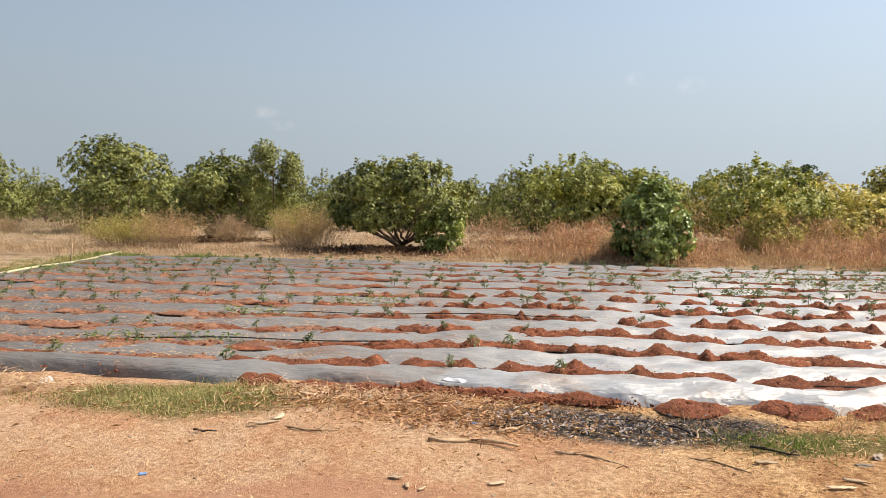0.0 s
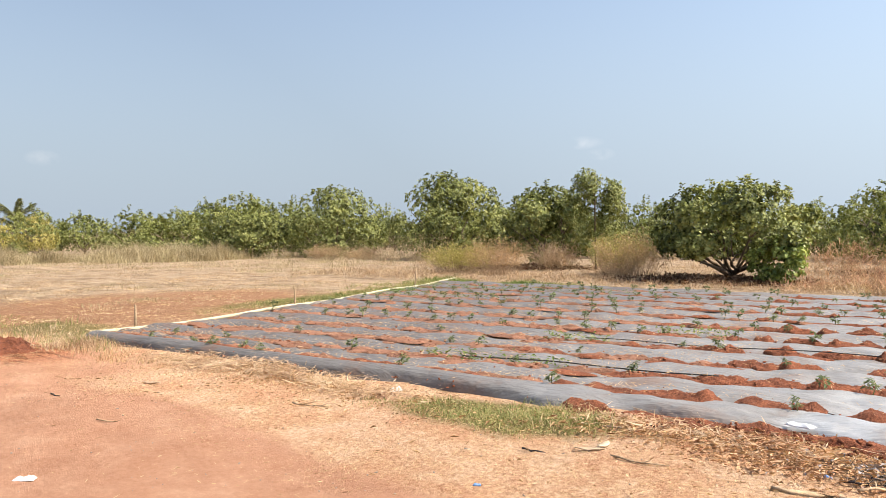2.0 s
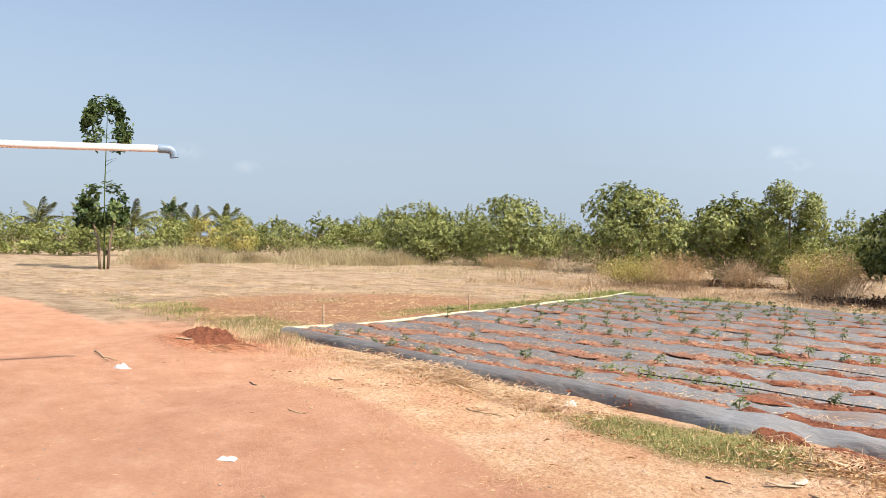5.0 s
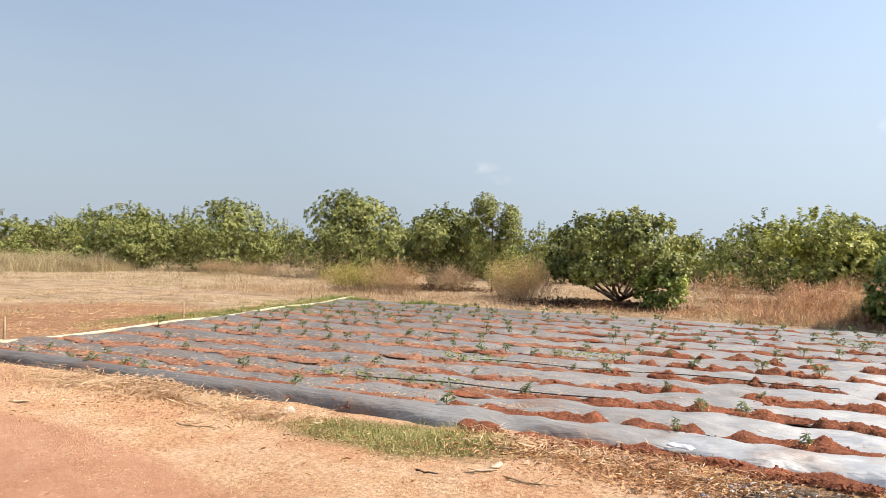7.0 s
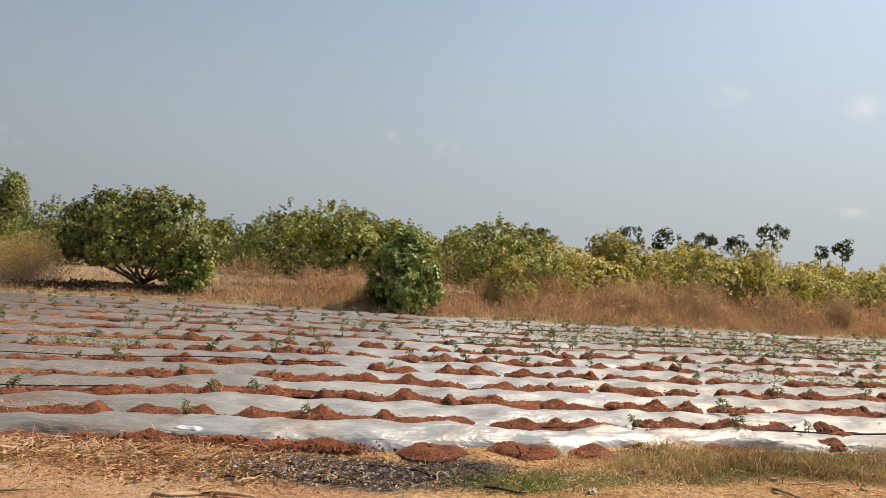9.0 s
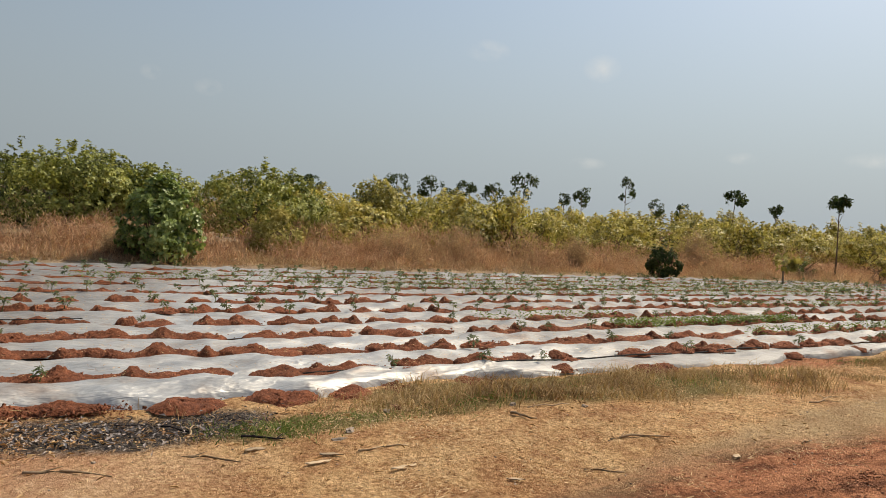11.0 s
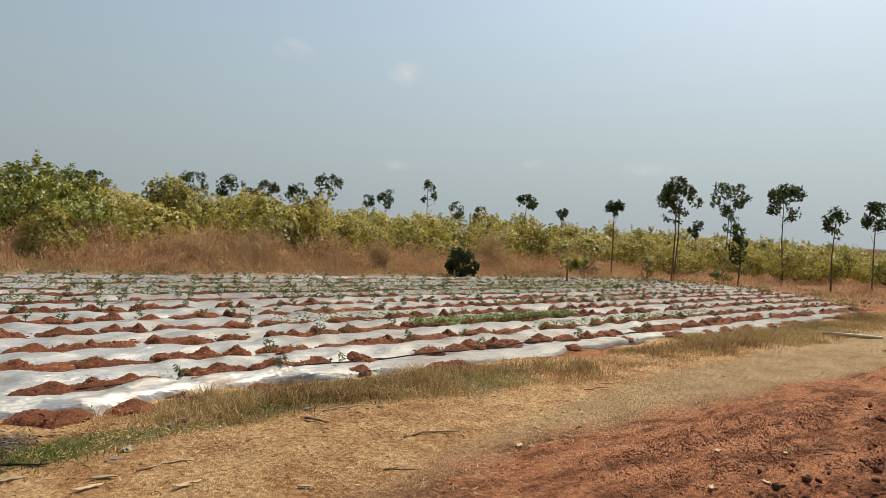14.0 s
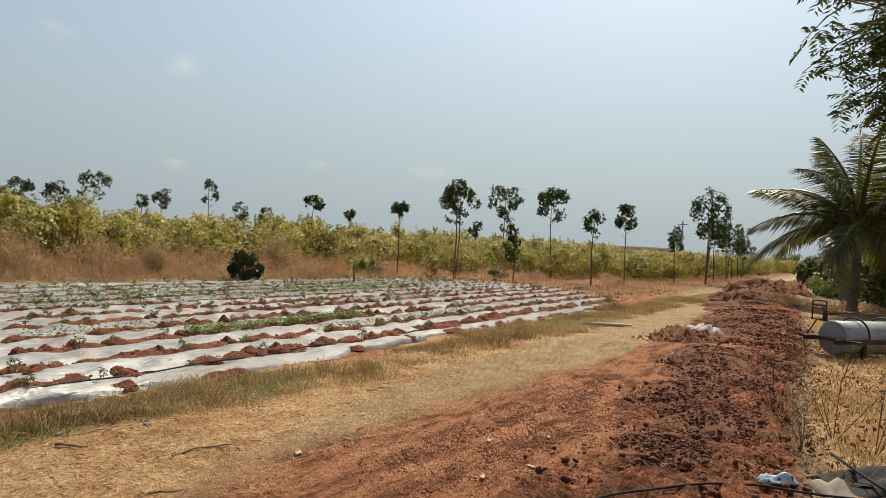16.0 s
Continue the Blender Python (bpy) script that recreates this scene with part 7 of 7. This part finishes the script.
STICKS = [(-0.69, 5.0, -4, 0.62, 0.028, "wood", 0), (3.95, 4.42, -8, 0.5, 0.014, "dead_stem", 3), (3.75, 5.32, 2, 0.42, 0.011, "wood", 1), (3.35, 5.1, -60, 0.24, 0.018, "dead_stem", 0), (-1.85, 5.0, -3, 0.42, 0.012, "dead_stem", 1),
          (6.9, 5.0, 10, 0.6, 0.012, "dead_stem", 3), (2.0, 4.75, 0, 0.38, 0.012, "wood", 0), (0.9, 4.95, -30, 0.4, 0.012, "dead_stem", 2), (3.2, 3.9, -30, 0.26, 0.01, "dead_stem", 1), (-10.3, 3.2, 5, 0.9, 0.018, "dead_stem", 1),
          (-4.1, 2.35, 10, 0.34, 0.01, "dead_stem", 2), (-5.0, 5.0, 8, 0.4, 0.012, "dead_stem", 4), (-5.1, 5.05, 70, 0.3, 0.01, "dead_stem", 3), (0.1, 4.85, -25, 0.5, 0.012, "wood", 1), (5.3, 4.0, 20, 0.2, 0.01, "dead_stem", 1), (-7.6, 3.97, 0, 0.2, 0.012, "char", 1), (-2.6, 4.9, 0, 0.2, 0.012, "char", 0), (-6.0, 3.6, 20, 0.22, 0.01, "dead_stem", 1)]
for i, (x, y, a, l, rad, mt, fk) in enumerate(STICKS):
    single("stick", stick_mesh("stick", 520 + i, l, rad * 0.7, fk), mt, lay(x, y, a, -0.004), "charred stub of wood on the ground" if mt == "char" else "dry weathered stick lying on the ground", "stick", "sticks on the ground")
v, f = tube([(0, 0, 0.04), (0.55, -0.02, 0.045), (1.1, 0, 0.04)], [0.035, 0.037, 0.033], 8)
single("bamboo_pole", mesh_of("bamboo_pole", v, f), "pipe", lay(15.85, 5.94, -56), "pale bamboo pole lying across the track", "pole")

# burnt patch: charred leaves, sticks and ash
rng = np.random.default_rng(95)
xy = np.concatenate([rng.normal((0.3, 5.62), (0.46, 0.18), (1000, 2)), rng.normal((1.0, 5.75), (0.25, 0.14), (250, 2))])
n = len(xy)
single("charred_debris", litter_mesh("charred_debris", xy, lift(xy[:, 0], xy[:, 1]) + rng.uniform(0, 0.03, n), rng.uniform(0.02, 0.09, n), rng.uniform(0.004, 0.012, n), rng, 0.25), "char", Matrix(), "charred leaves and twigs in a burnt patch", "burnt debris", kind="stuff")
xy = np.concatenate([rng.normal((0.45, 5.5), (0.5, 0.12), (60, 2)), rng.normal((-1.7, 5.68), (0.8, 0.2), (1300, 2)), rng.normal((-0.6, 5.5), (0.7, 0.25), (900, 2)), rng.normal((-5.2, 5.5), (1.6, 0.3), (700, 2)), scatter(rng, 900, -8, 6, 4.2, 5.9), rng.normal((3.0, 5.6), (1.2, 0.2), (260, 2))])
xy = xy[xy[:, 1] < near_edge(xy[:, 0]) - 0.06]
n = len(xy)
single("leaf_litter", leaves_mesh("leaf_litter", np.column_stack([xy, lift(xy[:, 0], xy[:, 1]) + rng.uniform(0.01, 0.06, n)]), np.column_stack([rng.normal(0, 1, (n, 2)), rng.normal(0, 0.2, n)]), rng.normal(0, 0.3, (n, 3)) + (0, 0, 1), 0.015 + 0.06 * rng.random(n) ** 2, 0.006 + 0.018 * rng.random(n) ** 2, 0.4), "dead_leaf", Matrix(), "curled dry brown leaves in heaps", "leaf litter", kind="stuff")
# thick bed of broken bark and curled leaves beside the film
xy = np.concatenate([rng.normal((-1.6, 5.82), (0.45, 0.15), (1500, 2)), rng.normal((-0.85, 5.7), (0.4, 0.2), (900, 2)), rng.normal((-1.2, 5.45), (0.6, 0.14), (300, 2))])
xy = xy[xy[:, 1] < near_edge(xy[:, 0]) - 0.1]
n = len(xy)
single("bark_litter", leaves_mesh("bark_litter", np.column_stack([xy, lift(xy[:, 0], xy[:, 1]) + rng.uniform(0.0, 0.035, n)]), np.column_stack([rng.normal(0, 1, n), rng.normal(0, 0.5, n), rng.normal(0, 0.12, n)]), np.column_stack([rng.normal(0, 0.3, (n, 2)), np.ones(n)]), 0.02 + 0.09 * rng.random(n) ** 2, 0.006 + 0.022 * rng.random(n) ** 2, 0.25), "bark_flake", Matrix(), "reddish-brown bark flakes and curled leaves in a bed", "leaf litter", kind="stuff")
xy = np.concatenate([rng.normal((0.3, 5.62), (0.45, 0.16), (420, 2)), rng.normal((-0.35, 5.6), (0.3, 0.14), (160, 2))])
n = len(xy)
single("ash_flakes", leaves_mesh("ash_flakes", np.column_stack([xy, lift(xy[:, 0], xy[:, 1]) + rng.uniform(0.005, 0.035, n)]), np.column_stack([rng.normal(0, 1, (n, 2)), rng.normal(0, 0.2, n)]), np.column_stack([rng.normal(0, 0.4, (n, 2)), np.ones(n)]), rng.uniform(0.02, 0.09, n), rng.uniform(0.008, 0.03, n), 0.3), "ash_flake", Matrix(), "pale grey flakes of ash and burnt leaf", "ash", kind="stuff")
for i, (x, y, a, l, rad, mt) in enumerate(((0.05, 5.45, -25, 0.4, 0.014, "dead_stem"), (-0.45, 5.3, 50, 0.26, 0.018, "dead_stem"), (-0.5, 5.36, 15, 0.3, 0.014, "char"), (0.85, 5.5, 70, 0.3, 0.018, "wood"), (0.3, 5.75, 10, 0.5, 0.014, "char"), (0.75, 5.62, -40, 0.3, 0.016, "char"), (1.3, 5.25, -15, 0.3, 0.015, "char"),
                                           (-1.75, 5.75, 30, 0.5, 0.012, "dead_stem"), (-1.6, 5.85, -20, 0.55, 0.014, "dead_stem"), (-1.9, 5.9, 5, 0.45, 0.012, "char"), (-1.2, 5.7, -12, 0.5, 0.012, "dead_stem"), (-2.1, 5.6, -5, 0.5, 0.014, "dead_stem"))):
    single("stick", stick_mesh("stick", 560 + i, l, rad * 0.6, 2), mt, lay(x, y, a, 0.01), "charred stick in a burnt patch" if mt == "char" else "dry brown stick on a litter heap", "stick", "sticks on the ground")


def stone_mesh(seed, size):
    bm = bmesh.new()
    bmesh.ops.create_icosphere(bm, subdivisions=2, radius=1.0)
    r = np.random.default_rng(seed)
    o = Vector(r.uniform(0, 9, 3))
    for v in bm.verts:
        v.co = v.co * (0.85 + 0.8 * noise.noise(v.co * 2.3 + o))
        v.co = Vector((v.co.x * size[0], v.co.y * size[1], max(v.co.z, -0.5) * size[2]))
    me = bpy.data.meshes.new("stone")
    bm.to_mesh(me)
    bm.free()
    return me


for i, (x, y, s, mt) in enumerate(((1.76, 5.0, (0.1, 0.06, 0.04), "stone"), (-1.4, 5.95, (0.14, 0.09, 0.06), "stone"), (4.1, 5.27, (0.06, 0.05, 0.05), "stone"), (2.46, 5.62, (0.11, 0.08, 0.09), "dark_soil"), (2.35, 5.55, (0.06, 0.06, 0.05), "stone"), (3.46, 5.43, (0.05, 0.05, 0.05), "stone"), (1.9, 5.15, (0.1, 0.05, 0.05), "stone"), 
                                   (6.15, 1.75, (0.09, 0.09, 0.1), "dark_soil"), (6.0, 1.6, (0.07, 0.06, 0.06), "dark_soil"), (6.4, 1.35, (0.08, 0.07, 0.06), "dark_soil"), (7.2, 2.0, (0.07, 0.06, 0.05), "dark_soil"), (5.2, 1.5, (0.06, 0.05, 0.05), "dark_soil"), (6.4, 2.4, (0.05, 0.04, 0.04), "stone"), (8.3, 1.8, (0.1, 0.08, 0.08), "dark_soil"))):
    single("stone" if mt != "dark_soil" else "soil_clod", stone_mesh(600 + i, (s[0] * 0.6, s[1] * 0.6, s[2] * 0.38)), mt, lay(x, y, i * 40, s[2] * 0.1), "rough pale stone lying on the earth" if mt != "dark_soil" else "big dark clod of dug soil", "stone" if mt != "dark_soil" else "clod", "loose stones and clods")

hose("garden_hose", [(x, y, float(lift(x, y)) + 0.05 + 0.012 * math.sin(i)) for i, (x, y) in enumerate([(4.1 + 1.75 * t - 0.25 * math.sin(t * 3.1) * (1 - t), 2.0 - 0.75 * t - 0.4 * t ** 6) for t in np.linspace(0, 1, 16)] + [(5.87 + 0.6 * t ** 2, 0.85 - 1.6 * t) for t in np.linspace(0.1, 1, 8)])], 0.009, "hose", "black rubber hose curving over dug soil", "hose")
hose("black_pipe", [(6.9, 0.5, 0.1), (6.4, 0.2, 0.06), (5.9, -0.1, 0.04)], 0.012, "hose", "black plastic pipe lying in dry grass", "pipe")


# ---- bore-well outlet pipe ----
well = thing("outlet_pipe", Matrix(), "pale plastic water outlet pipe with grey elbow spout", "pipe")
tip, back = Vector((-8.53, 3.32, 2.6)), Vector((-9.62, 0.62, 2.55))
v, f = tube([tip, tip.lerp(back, 0.5) + Vector((0, 0, -0.01)), back], [0.042] * 3, 14)
arm = part("arm", mesh_of("arm", v, f), "pvc", well)
d = (tip - back).normalized()
v, f = tube([tip - d * 0.08, tip, tip + d * 0.05 - Vector((0, 0, 0.008)), tip + d * 0.085 - Vector((0, 0, 0.04)), tip + d * 0.095 - Vector((0, 0, 0.1))], [0.052] * 5, 14, cap=False)
part("elbow", mesh_of("elbow", v, f), "elbow", arm, "grey plastic elbow")
v, f = tube([back + Vector((0, 0, 0.04)), Vector((back.x, back.y, 1.2)), Vector((back.x, back.y, -0.1))], [0.045] * 3, 14)
part("riser", mesh_of("riser", v, f), "pvc", well)
v, f = tube([back - d * 0.06, back, back + d * 0.14], [0.055] * 3, 14)
part("joint", mesh_of("joint", v, f), "elbow", well, "grey plastic joint")


# ---- tank on a steel frame ----
tank = thing("water_tank_trailer", Matrix.Translation((14.75, 0.95, 0.0)) @ Matrix.Rotation(math.atan2(-0.62, 0.78), 4, "Z") @ Matrix.Scale(0.87, 4), "grey cylindrical steel tank on a rusty frame in dry grass", "tank trailer")
R = 0.34
v, f = tube([(x, 0, 0.4) for x in (0.0, 0.02, 0.7, 1.4, 2.1, 2.4)], [R - 0.015, R, R, R, R, R], 32)
drum = part("drum", mesh_of("drum", v, f), "tank", tank, "weathered grey drum")
v, f = tube([(-0.03, 0, 0.4), (-0.015, 0, 0.4), (0.0, 0, 0.4)], [R * 0.9, R * 1.0, R * 1.01], 32)
part("end_plate", mesh_of("end_plate", v, f), "tank_end", drum, "dull grey end plate")
for y in (-0.38, 0.38):
    part("side_beam", mesh_of("side_beam", *box(2.9, 0.06, 0.09, (1.1, y, 0.36)), smooth=False), "steel", tank)
part("cross_beam", mesh_of("cross_beam", *box(0.06, 1.5, 0.06, (-0.08, 0.0, 0.37)), smooth=False), "steel", tank)
for x in (0.55, 1.35, 2.1):
    hoop = [(x, math.cos(a) * (R + 0.05), 0.42 + math.sin(a) * (R + 0.05)) for a in np.linspace(0, math.pi, 13)]
    v, f = tube(hoop, [0.022] * 13, 6)
    part("hoop", mesh_of("hoop", v, f), "steel", drum)
v, f = joined([tube([(0.1, 0.2, 0.86), (0.8, 0.2, 0.88), (1.6, 0.2, 0.86)], [0.02] * 3, 6), tube([(0.05, 0.25, 0.7), (0.05, 0.25, 0.92)], [0.05, 0.05], 8)])
part("top_pipe", mesh_of("top_pipe", v, f), "steel", tank)
v, f = tube([(-0.05, 0.62, 0.36), (0.05, 0.45, 0.72)], [0.016] * 2, 5)
part("rack_brace", mesh_of("rack_brace", v, f), "steel", tank)
for y in (0.28, 0.62):
    v, f = tube([(0.1, y, 0.7), (0.1, y, 1.12)], [0.016] * 2, 5)
    part("rack_post", mesh_of("rack_post", v, f), "steel", tank)
for z in (0.72, 0.95, 1.02, 1.11):
    v, f = tube([(0.1, 0.28, z), (0.1, 0.62, z)], [0.014] * 2, 5)
    part("rack_rail", mesh_of("rack_rail", v, f), "steel", tank)
for x in (0.5, 1.9):
    for y in (-0.3, 0.3):
        part("leg", mesh_of("leg", *box(0.08, 0.08, 0.42, (x, y, 0.15)), smooth=False), "steel", tank)

# ---- far off: power pole, low building ----
pole_e = thing("power_pole", Matrix.Translation((88, 21.0, 0)), "distant concrete power pole with a crossarm", "power pole")
v, f = tube([(0, 0, -0.2), (0, 0, 3.0), (0, 0, 5.9)], [0.12, 0.1, 0.08], 8)
part("post", mesh_of("post", v, f), "stone", pole_e)
part("crossarm", mesh_of("crossarm", *box(0.08, 1.1, 0.08, (0, 0, 5.5)), smooth=False), "steel", pole_e)
shed = thing("low_building", Matrix.Translation((143, 41.5, 0)) @ Matrix.Rotation(radians(-20), 4, "Z"), "long low pale building behind the orchard", "building")
part("wall", mesh_of("wall", *box(6, 9, 3.0, (0, 0, 1.5)), smooth=False), "concrete", shed)
part("roof", mesh_of("roof", *box(7, 10, 0.25, (0, 0, 3.1)), smooth=False), "concrete", shed, "flat pale roof slab")
